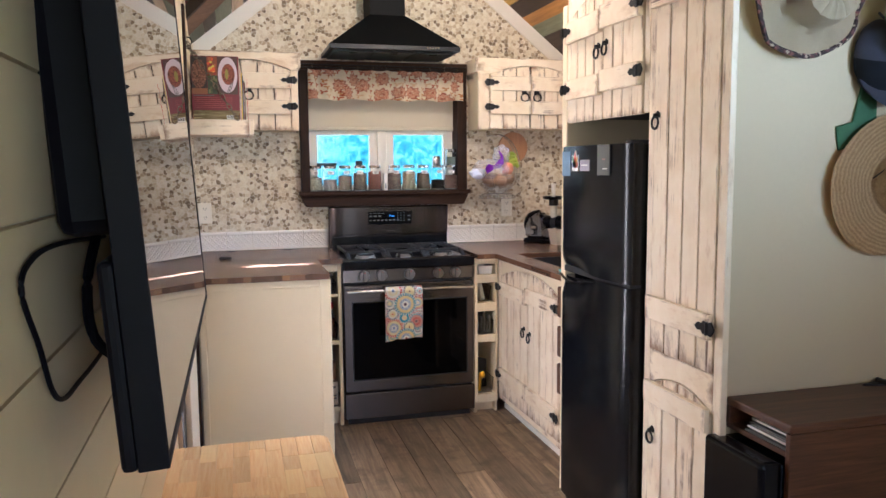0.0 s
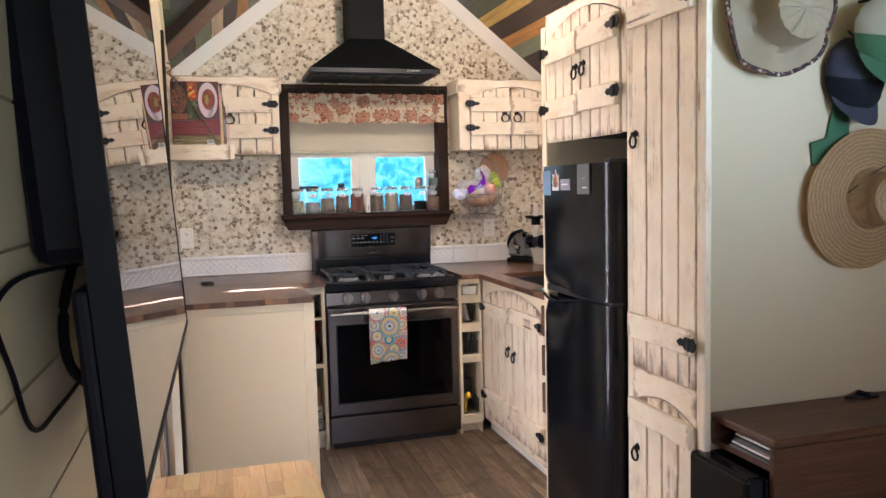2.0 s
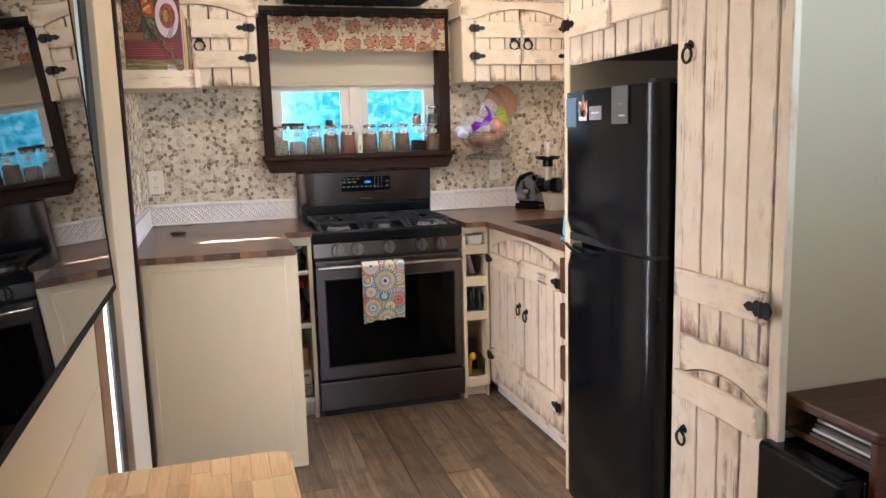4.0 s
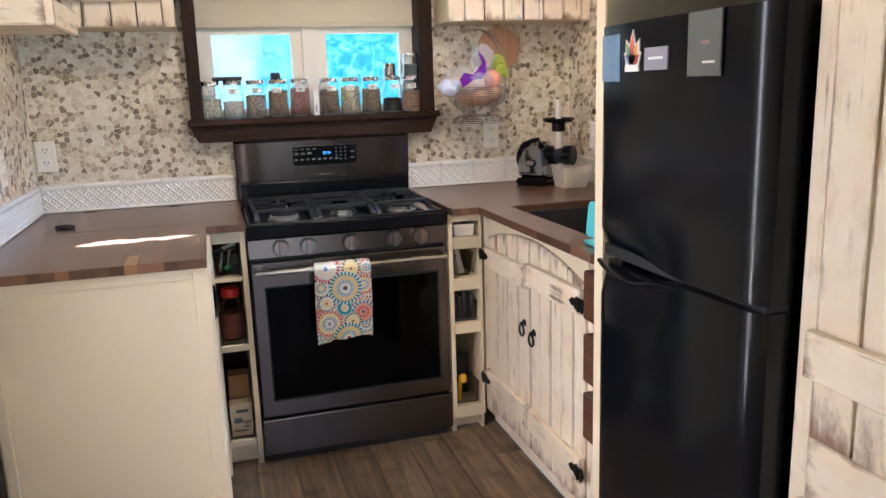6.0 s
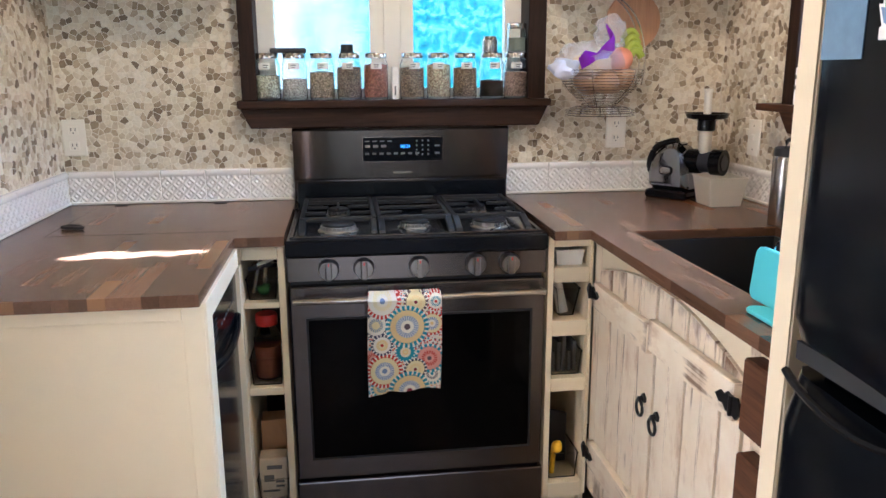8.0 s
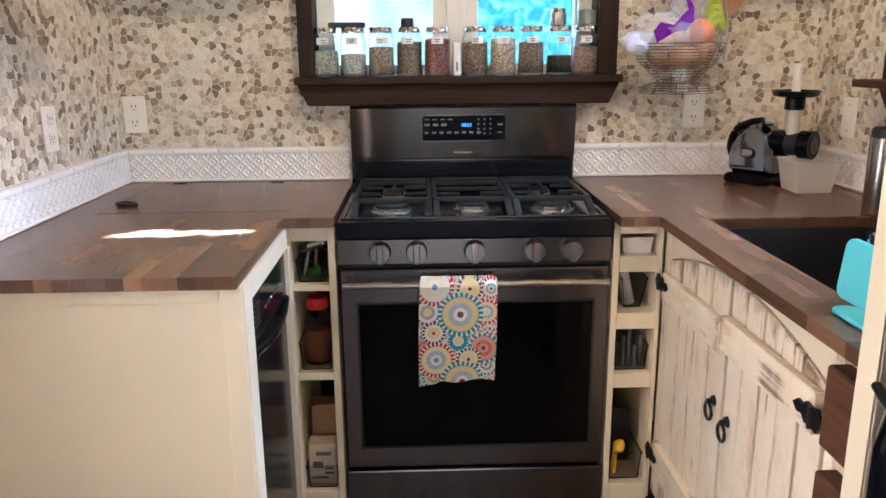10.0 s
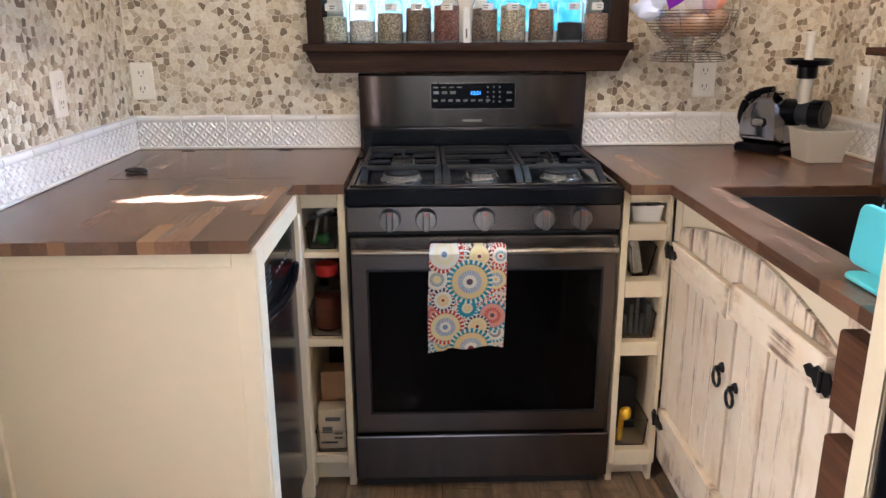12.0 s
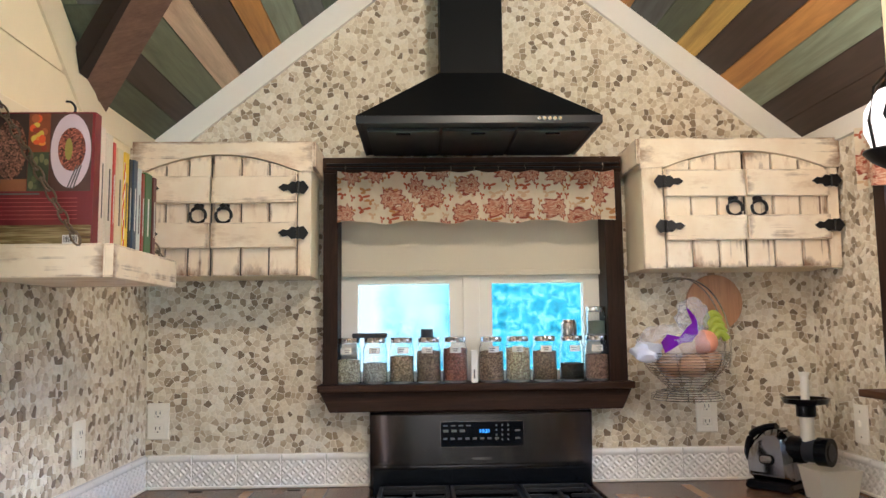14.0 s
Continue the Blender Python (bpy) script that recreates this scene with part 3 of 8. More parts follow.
# roof deck above the boards keeps the daylight out
db = bmesh.new()
for sx, sgn in ((XL - 0.15, 1), (XR + 0.15, -1)):
    z0 = EAVE - 0.15 * SLOPE + 0.03
    if sgn > 0:
        # left deck in three plan pieces around the dormer
        for poly in (((XL - 0.15, DY1), (XM, (DY0 + DY1) / 2), (XM, YB + 0.15), (XL - 0.15, YB + 0.15)), ((XL - 0.15, DY0), (XL - 0.15, YR - 0.15), (XM, YR - 0.15), (XM, (DY0 + DY1) / 2))):
            lo = [db.verts.new((x, y, EAVE + SLOPE * (x - XL) + 0.024)) for x, y in poly]
            db.faces.new(lo)
    else:
        lo = [db.verts.new((x, y, EAVE + SLOPE * (XR - x) + 0.024)) for x, y in ((XR + 0.15, YR - 0.15), (XM, YR - 0.15), (XM, YB + 0.15), (XR + 0.15, YB + 0.15))]
        db.faces.new(lo)
for y0, sg in ((DY1, -1), (DY0, 1)):
    mid = (DY0 + DY1) / 2
    lo = [db.verts.new(p) for p in ((XL - 0.15, y0, EAVE + 0.024), (XL, y0, EAVE + 0.024), (XM, mid, APEX + 0.024), (XL - 0.15, mid, APEX + 0.024))]
    db.faces.new(lo)
deck = part("roof_deck", db, M["gap"])
sol = deck.modifiers.new("thick", "SOLIDIFY")
sol.thickness, sol.offset = 0.05, 0
tagged(deck, "dark roof deck above the ceiling boards", "roof", kind="structure")
deck.location.z = 0.03

# white rake boards where the ceiling meets the end wall
for nm, x0, x1 in (("trim_rake_left", XL, XM), ("trim_rake_right", XR, XM)):
    t = 0.105
    tagged(part(nm, prism([(x0, EAVE - t), (x1, APEX - t), (x1, APEX), (x0, EAVE)], FY, YB - 0.018, YB), M["white"]), "white painted board along the gable slope", "trim", kind="structure")
# dormer rake board, eave boards and the rail above the mosaic on the left wall
mid = (DY0 + DY1) / 2
tagged(part("trim_dormer", prism([(DY1 + 0.03, EAVE - 0.03), (mid, APEX - 0.03), (mid, APEX - 0.15), (DY1 - 0.11, EAVE - 0.06)], FX, XL, XL + 0.02), M["cream"]), "cream rake board in the dormer gable", "trim", kind="structure")
tagged(part("trim_eave_left", box(XL, XL + 0.018, DY1, YB - 0.02, EAVE - 0.075, EAVE), M["cream"]), "cream board under the eave", "trim", kind="structure")
tagged(part("trim_eave_right", box(XR - 0.018, XR, 2.1, YB - 0.02, EAVE - 0.06, EAVE + 0.005), M["white"]), "white board under the eave", "trim", kind="structure")
tagged(part("trim_rail", box(XL, XL + 0.022, 3.76, YB, 1.985, 2.02, 0.004), M["cream"]), "cream rail above the stone mosaic", "trim", kind="structure")
# valley beam of the dormer
v0, v1 = Vector((XL - 0.02, DY1 + 0.02, EAVE - 0.015)), Vector((XM, mid, APEX - 0.01))
dv = (v1 - v0).normalized()
side = Vector((1, 1, 0)).normalized()
up = side.cross(dv) * -1
vb = bmesh.new()
q = []
for p in (v0, v1):
    for a, c in ((-0.046, -0.004), (0.05, -0.004), (0.055, 0.03), (-0.05, 0.03)):
        q.append(vb.verts.new(p + side * a + Vector((0, 0, 1)) * c))
for f in ((0, 1, 2, 3), (7, 6, 5, 4), (0, 4, 5, 1), (1, 5, 6, 2), (2, 6, 7, 3), (3, 7, 4, 0)):
    vb.faces.new([q[i] for i in f])
tagged(part("valley_beam", vb, M["beam"]), "brown stained beam in the roof valley", "beam", kind="structure")

# door in the left wall, seen edge on: jamb, white leaf, casing and dark strip
dbm = bmesh.new()
for a, b, c, d in ((LD0 + 0.03, LD1, 0.0, 0.2), (LD0 + 0.03, LD1, 1.98, 2.05)):
    box(XL - 0.09, XL - 0.055, a, b, c, d, 0.003, dbm)
door = tagged(part("door_1", dbm, M["white"]), "narrow white glazed side door, daylight behind the glass", "door", kind="structure")
gl = part("pane", box(XL - 0.03, XL - 0.026, LD0 + 0.03, LD1, 0.2, 1.98), M["glass"], door)
gl.visible_shadow = False
part("jamb", box(XL - 0.1, XL + 0.014, 2.762, 2.925, 0, 2.06, 0.003), M["tanwood"], door, "tan wooden jamb")
part("weather_strip", box(XL, XL + 0.008, 3.086, 3.20, 0, 2.06), M["black_matte"], door, "black weather strip")
part("casing", box(XL, XL + 0.03, 3.20, 3.69, 0, EAVE, 0.004), M["cream"], door, "cream casing board")
part("edge_strip", box(XL, XL + 0.042, 3.69, 3.735, 0, EAVE, 0.003), M["darkwood_z"], door, "dark stained edge strip")

# glazing of the kitchen window
WY = 4.95
wb = bmesh.new()
for a, b, c, d in ((WX0, 0.536, WZ0, WZ1), (1.352, WX1, WZ0, WZ1), (0.868, 1.02, 1.33, 1.80), (0.536, 1.352, WZ0, 1.335), (0.536, 1.352, 1.70, WZ1), (0.536, 0.868, 1.648, 1.70), (1.02, 1.352, 1.648, 1.70)):
    box(a, b, WY, WY + 0.045, c, d, bm=wb)
win = tagged(part("window_1", wb, M["white"]), "white sliding window in a dark stained box frame, shade half down", "window", kind="structure")
part("meeting_stile", box(0.914, 0.975, WY - 0.012, WY, 1.30, 1.80, 0.003), M["white"], win)
for a, b in ((0.536, 0.868), (1.02, 1.352)):
    pane = part("pane", box(a, b, WY + 0.018, WY + 0.024, 1.33, 1.65), M["glass"], win)
    pane.visible_shadow = False
fr = "dark stained frame board"
part("frame_side", box(0.427, 0.478, 4.826, YB + 0.05, 1.30, 2.03, 0.003), M["darkwood_z"], win, fr)
part("frame_side", box(1.410, 1.473, 4.826, YB + 0.05, 1.30, 2.03, 0.003), M["darkwood_z"], win, fr)
part("frame_head", box(0.425, 1.475, 4.822, YB + 0.05, 2.03, 2.085, 0.003), M["darkwood"], win, fr)
part("sill", box(0.412, 1.490, 4.80, YB + 0.05, 1.275, 1.30, 0.004), M["darkwood"], win, "dark stained sill board")
part("apron", prism([(0.418, 1.275), (1.484, 1.275), (1.452, 1.207), (0.45, 1.207)], FY, 4.824, YB, None, 0.003), M["darkwood"], win, "dark stained apron with slanted ends")

# right window over the sink
rw = bmesh.new()
for a, b, c, d in ((RY0, RY0 + 0.05, RZ0, RZ1), (RY1 - 0.05, RY1, RZ0, RZ1), (RY0 + 0.05, RY1 - 0.05, RZ0, RZ0 + 0.05), (RY0 + 0.05, RY1 - 0.05, RZ1 - 0.05, RZ1), (3.94, 4.0, RZ0 + 0.05, RZ1 - 0.05)):
    box(XR + 0.05, XR + 0.09, a, b, c, d, bm=rw)
win2 = tagged(part("window_2", rw, M["white"]), "white window in a dark stained frame over the sink", "window", kind="structure")
for a, b in ((RY0 + 0.05, 3.94), (4.0, RY1 - 0.05)):
    pane = part("pane", box(XR + 0.065, XR + 0.071, a, b, RZ0 + 0.05, RZ1 - 0.05), M["glass"], win2)
    pane.visible_shadow = False
part("frame_side", box(XR - 0.06, XR + 0.05, 4.34, 4.395, 1.29, 2.08, 0.003), M["darkwood_z"], win2, fr)
part("frame_side", box(XR - 0.06, XR + 0.05, 3.45, 3.505, 1.29, 2.08, 0.003), M["darkwood_z"], win2, fr)
part("frame_head", box(XR - 0.06, XR + 0.05, 3.45, 4.395, 2.05, 2.10, 0.003), M["darkwood_y"], win2, fr)
part("sill", box(XR - 0.10, XR + 0.05, 3.38, 4.475, 1.268, 1.29, 0.004), M["darkwood_y"], win2, "dark stained sill board")
part("apron", prism([(3.40, 1.268), (4.445, 1.268), (4.385, 1.20), (3.46, 1.20)], FX, XR - 0.04, XR, None, 0.003), M["darkwood_y"], win2, "dark stained apron")

# plain far view outside both windows and the added rear opening
tagged(part("backdrop", box(-6, 8, 9.0, 9.02, -1, 6), M["foliage"]), "bright foliage far beyond the glass", "backdrop", kind="structure")

# ---- joinery of rough boards ----
def facing(axis, front):
    """Places (along, outward, up) for a face that looks towards -y or -x."""
    if axis == "y":
        return lambda u, d, z: (u, front - d, z)
    return lambda u, d, z: (front - d, u, z)


def slab(fn, u0, u1, d0, d1, z0, z1, b=0.002, bm=None):
    return prism([(u0, z0), (u1, z0), (u1, z1), (u0, z1)], fn, d0, d1, bm, b)


def arch(u0, u1, z_end, z_mid):
    def at(u):
        k = (2 * u - u0 - u1) / (u1 - u0)
        return z_end + (z_mid - z_end) * max(0.0, 1 - k * k)
    return at


def iron_hinge(parent, fn, u, z, way, s=1.0):
    """A forged butterfly hinge; way: side on which the strap points."""
    bm = bmesh.new()
    strap = [(0, -0.016), (0.018, -0.02), (0.03, -0.009), (0.046, -0.012), (0.062, 0), (0.046, 0.012), (0.03, 0.009), (0.018, 0.02), (0, 0.016)]
    prism([(u + way * a * s, z + c * s) for a, c in strap], fn, 0.0, 0.005, bm)
    leaf = [(-0.004, -0.018), (-0.02, -0.022), (-0.03, -0.01), (-0.036, 0), (-0.03, 0.01), (-0.02, 0.022), (-0.004, 0.018)]
    prism([(u + way * a * s, z + c * s) for a, c in leaf], fn, 0.0, 0.005, bm)
    tube([fn(u - way * 0.002 * s, 0.006, z - 0.02 * s), fn(u - way * 0.002 * s, 0.006, z + 0.02 * s)], 0.005 * s, 8, bm=bm)
    return part("hinge", bm, M["hinge"], parent, "black forged iron hinge")


def ring_pull(parent, fn, u, z, s=1.0):
    bm = bmesh.new()
    prism([(u - 0.011 * s, z), (u + 0.011 * s, z), (u + 0.013 * s, z + 0.012 * s), (u, z + 0.022 * s), (u - 0.013 * s, z + 0.012 * s)], fn, 0, 0.006, bm)
    lug = [Vector(fn(u, 0.0, z + 0.008 * s)), Vector(fn(u, 0.018 * s, z + 0.008 * s))]
    tube(lug, 0.006 * s, 8, bm=bm)
    r = 0.02 * s
    pts = []
    for i in range(18):
        a = 2 * math.pi * i / 18
        pts.append(fn(u + r * math.cos(a), 0.013 * s, z - r * 0.85 + r * math.sin(a)))
    tube(pts, 0.0042 * s, 8, True, bm)
    return part("ring_pull", bm, M["hinge"], parent, "black iron ring pull", True)


def board_door(parent, axis, front, u0, u1, z0, top, n, battens, hinges, pull=None, ring=1.0, rnd=random.Random(3)):
    """Upright boards with gaps, two battens, iron fittings. top(u): height of the arched upper edge."""
    fn = facing(axis, front)
    us = [u0 + 0.001 + (u1 - u0 - 0.002) * i / 12 for i in range(13)]
    back = [(u0 + 0.001, z0)] + [(u1 - 0.001, z0)] + [(u, top(u) - 0.004) for u in us[::-1]]
    leaf = part("door", prism(back, fn, 0.0, 0.006), M["gap"], parent)
    w = (u1 - u0) / n
    for i in range(n):
        a, b = u0 + i * w + 0.0028, u0 + (i + 1) * w - 0.0028
        jog = rnd.uniform(0, 0.003)
        pts = [(a, z0), (b, z0)] + [(b + (a - b) * k / 4, top(b + (a - b) * k / 4)) for k in range(5)]
        part("plank", prism(pts, fn, 0.006, 0.018 + jog, None, 0.0012), M["dist_z"], leaf)
    for z, h in battens:
        tilt = rnd.uniform(-0.003, 0.003)
        part("batten", prism([(u0, z + tilt), (u1, z - tilt), (u1, z + h - tilt), (u0, z + h + tilt)], fn, 0.021, 0.041, None, 0.002), M["dist_x" if axis == "y" else "dist_y"], leaf)
    for z, u, way in hinges:
        iron_hinge(leaf, facing(axis, front - 0.042 if axis == "y" else front - 0.042), u, z, way)
    if pull:
        ring_pull(leaf, facing(axis, front - 0.02), pull[0], pull[1], ring)
    return leaf


def arch_rail(name, parent, fn, u0, u1, z_top, at, d0, d1, mat):
    """A rail whose lower edge is arched."""
    pts = [(u0, z_top), (u1, z_top)] + [(u1 + (u0 - u1) * k / 16, at(u1 + (u0 - u1) * k / 16)) for k in range(17)]
    return part(name, prism(pts, fn, d0, d1), mat, parent)


# ---- upper cabinets beside the window ----
def upper_cabinet(x0, x1, s0, s1, c, z0, zt, label):
    """s0, s1: inner edges of the stiles; c: meeting line of the doors."""
    f = 4.68
    cab = thing("wall_cabinet", ((x0 + x1) / 2, 4.8, z0), label, "cabinet", "cabinets beside the window")
    part("body", box(x0 + 0.004, x1 - 0.004, f, YB - 0.006, z0, zt - 0.07), M["cream"], cab)
    fn = facing("y", f)
    a = arch(s0, s1, zt - 0.10, zt - 0.042)
    part("stile", slab(fn, x0, s0, 0, 0.02, z0 - 0.003, zt - 0.085), M["dist_z"], cab)
    part("stile", slab(fn, s1, x1, 0, 0.02, z0 - 0.003, zt - 0.085), M["dist_z"], cab)
    arch_rail("arched_rail", cab, fn, x0 - 0.004, x1 + 0.004, zt, a, 0.003, 0.026, M["dist_x"])
    crown = bmesh.new()
    for u in (x0 - 0.016, x1):
        box(u, u + 0.016, f - 0.022, YB - 0.003, zt - 0.085, zt, 0.002, crown)
    box(x0, x1, f, YB - 0.003, zt - 0.02, zt - 0.002, bm=crown)
    part("crown", crown, M["dist_y"], cab)
    top = lambda u: a(u) - 0.004
    zb = z0 + 0.002
    for lo, hi, hz, way, pu in ((s0 + 0.002, c - 0.003, s0 - 0.002, 1, c - 0.040), (c + 0.003, s1 - 0.002, s1 + 0.002, -1, c + 0.042)):
        board_door(cab, "y", f, lo, hi, zb, top, 3, [(z0 + 0.09, 0.082), (z0 + 0.235, 0.088)], [(z0 + 0.135, hz, way), (z0 + 0.283, hz, way)], (pu, z0 + 0.216), ring=1.25)
    return cab


upper_cabinet(-0.165, 0.408, -0.135, 0.366, 0.088, 1.662, 2.102, "cream distressed board wall cabinet with arched top and iron rings")
upper_cabinet(1.498, 2.156, 1.568, 2.118, 1.838, 1.674, 2.106, "cream distressed board wall cabinet beside the sink corner, iron hinges")

# ---- left counter with dishwasher ----
PEN = thing("dishwasher_cabinet", (0.15, 4.1, 0), "cream painted counter base with a plain framed end panel", "cabinet")
part("end_panel", box(XL + 0.03, 0.44, 3.745, 3.765, 0.005, 0.92, 0.001), M["cream"], PEN)
for a, b, c, d in ((XL + 0.045, XL + 0.075, 0.005, 0.92), (0.408, 0.455, 0.005, 0.922), (XL + 0.075, 0.408, 0.885, 0.92), (XL + 0.075, 0.408, 0.005, 0.07)):
    part("panel_frame", box(a, b, 3.732, 3.746, c, d, 0.003), M["cream"], PEN)
part("side_post", box(0.44, 0.46, 3.735, 3.80, 0.005, 0.922, 0.002), M["cream"], PEN)
part("side_rail", box(0.44, 0.46, 3.80, 4.24, 0.872, 0.922, 0.002), M["cream"], PEN)
part("side_stile", box(0.425, 0.463, 4.235, 4.262, 0.0, 0.872, 0.002), M["cream"], PEN)
part("back_panel", box(XL + 0.03, 0.0, 3.77, 4.89, 0.05, 0.91), M["cream"], PEN)

DW = thing("dishwasher", (0.2, 4.02, 0.0), "glossy black slim dishwasher built under the counter", "dishwasher")
part("tub", box(0.02, 0.42, 3.81, 4.23, 0.06, 0.865), M["black_matte"], DW)
part("door_panel", box(0.42, 0.447, 3.805, 4.232, 0.10, 0.70, 0.006), M["black_gloss"], DW)
cp = part("control_panel", box(0.42, 0.452, 3.805, 4.232, 0.703, 0.868, 0.008), M["black_gloss"], DW)
part("handle_lip", tube([(0.452, 3.82, 0.74), (0.462, 3.92, 0.728), (0.465, 4.02, 0.724), (0.462, 4.12, 0.728), (0.452, 4.215, 0.74)], 0.01, 8), M["black_gloss"], cp, "", True)
vent = bmesh.new()
for i in range(5):
    box(0.4515, 0.4545, 3.83, 3.885, 0.79 + i * 0.012, 0.795 + i * 0.012, bm=vent)
part("vent", vent, M["iron"], cp)
marks = bmesh.new()
for i in range(7):
    box(0.4517, 0.4532, 3.95 + i * 0.035, 3.965 + i * 0.035, 0.80, 0.806, bm=marks)
part("button_marks", marks, M["ink"], cp)
part("kick_plate", box(0.38, 0.40, 3.81, 4.23, 0.0, 0.095), M["black_matte"], DW)


# ---- narrow open shelves either side of the range ----
def open_shelves(name, x0, x1, ys, shelves, label, stile_l, stile_r):
    t = thing(name, ((x0 + x1) / 2, ys + 0.2, 0), label, "shelf")
    # dark colour here stands in for the shade deep in the bays
    part("back", box(x0, x1, ys + 0.40, ys + 0.41, 0.0, 0.92), M["darkwood_z"], t, "back board coloured dark as if in shade")
    part("side", box(x0 - stile_l, x0, ys + 0.002, ys + 0.41, 0.0, 0.92), M["cream"], t)
    part("side", box(x1, x1 + stile_r, ys + 0.002, ys + 0.41, 0.0, 0.92), M["cream"], t)
    part("front_stile", box(x0 - stile_l, x0, ys - 0.018, ys, 0.07, 0.921, 0.002), M["cream"], t)
    part("front_stile", box(x1, x1 + stile_r, ys - 0.018, ys, 0.07, 0.921, 0.002), M["cream"], t)
    for z0, z1 in shelves:
        part("shelf", box(x0 + 0.0005, x1 - 0.0005, ys - 0.016, ys + 0.40, z0, z1, 0.002), M["cream"], t)
    part("toe_board", box(x0 - stile_l, x1 + stile_r, ys + 0.045, ys + 0.057, 0.0, 0.085, 0.001), M["cream"], t)
    return t


open_shelves("narrow_shelf_unit", 0.462, 0.562, 4.30, [(0.878, 0.921), (0.735, 0.752), (0.468, 0.492), (0.088, 0.112)], "narrow cream shelf unit with bins between dishwasher and range", 0.022, 0.020)
open_shelves("narrow_shelf_unit", 1.368, 1.478, 4.30, [(0.885, 0.921), (0.775, 0.822), (0.606, 0.655), (0.425, 0.468), (0.062, 0.112)], "narrow cream shelf unit with four open bays of bins", 0.018, 0.012)


def bin_box(name, x0, x1, y0, y1, z0, z1, mat, label, taper=0.006, cat="bin"):
    """An open tapered container with wall thickness and a rim."""
    bm = bmesh.new()
    w = 0.0025
    o0 = [(x0 + taper, y0 + taper), (x1 - taper, y0 + taper), (x1 - taper, y1 - taper), (x0 + taper, y1 - taper)]
    o1 = [(x0, y0), (x1, y0), (x1, y1), (x0, y1)]
    i1 = [(x0 + w, y0 + w), (x1 - w, y0 + w), (x1 - w, y1 - w), (x0 + w, y1 - w)]
    i0 = [(x0 + taper + w, y0 + taper + w), (x1 - taper - w, y0 + taper + w), (x1 - taper - w, y1 - taper - w), (x0 + taper + w, y1 - taper - w)]
    rings = [[bm.verts.new((x, y, z)) for x, y in p] for p, z in ((o0, z0), (o1, z1), (i1, z1), (i0, z0 + w))]
    for a, b in zip(rings, rings[1:]):
        for i in range(4):
            bm.faces.new((a[i], a[(i + 1) % 4], b[(i + 1) % 4], b[i]))
    bm.faces.new(rings[0])
    bm.faces.new(rings[3])
    t = thing(name, ((x0 + x1) / 2, (y0 + y1) / 2, z0), label, cat)
    part("tub", bm, mat, t)
    part("rim", tube([(x0, y0, z1), (x1, y0, z1), (x1, y1, z1), (x0, y1, z1)], 0.0028, 6, True), mat, t)
    return t


def lump(c, r, bm=None, sub=2, squash=(1, 1, 1), wob=0.1, seed=0):
    one = bmesh.new()
    bmesh.ops.create_icosphere(one, subdivisions=sub, radius=1)
    for v in one.verts:
        k = 1 + wob * noise.noise(v.co * 1.7 + Vector((seed, seed * 2.1, 0)))
        v.co = Vector(c) + Vector((v.co.x * squash[0], v.co.y * squash[1], v.co.z * squash[2])) * r * k
    return into(bm, one)


# left bays
b = bin_box("clear_bin", 0.468, 0.556, 4.31, 4.50, 0.7525, 0.815, M["clear_plastic"], "clear plastic bin of small kitchen tools on a narrow shelf")
tl = thing("kitchen_tools", (0.51, 4.36, 0.757), "handful of steel and green kitchen tools in a clear bin", "tools", kind="stuff")
bm = bmesh.new()
tube([(0.485, 4.34, 0.765), (0.50, 4.38, 0.845)], 0.006, bm=bm)
tube([(0.50, 4.33, 0.85), (0.545, 4.34, 0.865)], 0.009, bm=bm)
tube([(0.515, 4.36, 0.765), (0.525, 4.33, 0.86)], 0.005, bm=bm)
part("steel_tool", bm, M["steel"], tl, "", True)
part("green_tool", lump((0.515, 4.35, 0.775), 0.018, squash=(1.2, 0.9, 0.9), wob=0.4), M["green"], tl, "", True)
part("dark_tool", tube([(0.475, 4.33, 0.84), (0.54, 4.335, 0.855)], 0.008, 8), M["black_matte"], tl, "", True)
jar = thing("spice_jar", (0.513, 4.37, 0.497), "tall clear jar of red-brown spice with a red lid", "jar")
part("body", lathe([(0.038, 0), (0.040, 0.01), (0.040, 0.12), (0.030, 0.155), (0.026, 0.165)], (0.513, 4.37, 0.497), 16), M["clear_plastic"], jar, "", True)
part("contents", lathe([(0.036, 0.004), (0.037, 0.10), (0.0, 0.102)], (0.513, 4.37, 0.497), 16), M["amber"], jar, "", True)
part("lid", lathe([(0.031, 0.163), (0.033, 0.167), (0.033, 0.192), (0.030, 0.197), (0, 0.197)], (0.513, 4.37, 0.497), 20), M["red"], jar, "bright red lid", True)
bin_box("clear_bin", 0.466, 0.559, 4.30, 4.48, 0.4925, 0.575, M["clear_plastic"], "clear plastic bin holding a spice jar")
bin_box("clear_bin", 0.466, 0.560, 4.30, 4.48, 0.1125, 0.185, M["clear_plastic"], "clear plastic bin holding paper bags")


def paper_bag(x0, x1, y0, y1, z0, z1, mat, label, marks):
    t = thing("paper_bag", ((x0 + x1) / 2, (y0 + y1) / 2, z0), label, "paper bag")
    bm = box(x0, x1, y0, y1, z0, z1, 0.004)
    bmesh.ops.subdivide_edges(bm, edges=bm.edges[:], cuts=2, use_grid_fill=True)
    for v in bm.verts:
        v.co += Vector((noise.noise(v.co * 40), noise.noise(v.co * 40 + Vector((5, 0, 0))), 0.4 * noise.noise(v.co * 30))) * 0.004
    part("bag", bm, mat, t)
    for a, c, w, h in marks:
        part("print", box(a, a + w, y0 - 0.006, y0 - 0.0045, c, c + h), M["ink"], t)
    return t


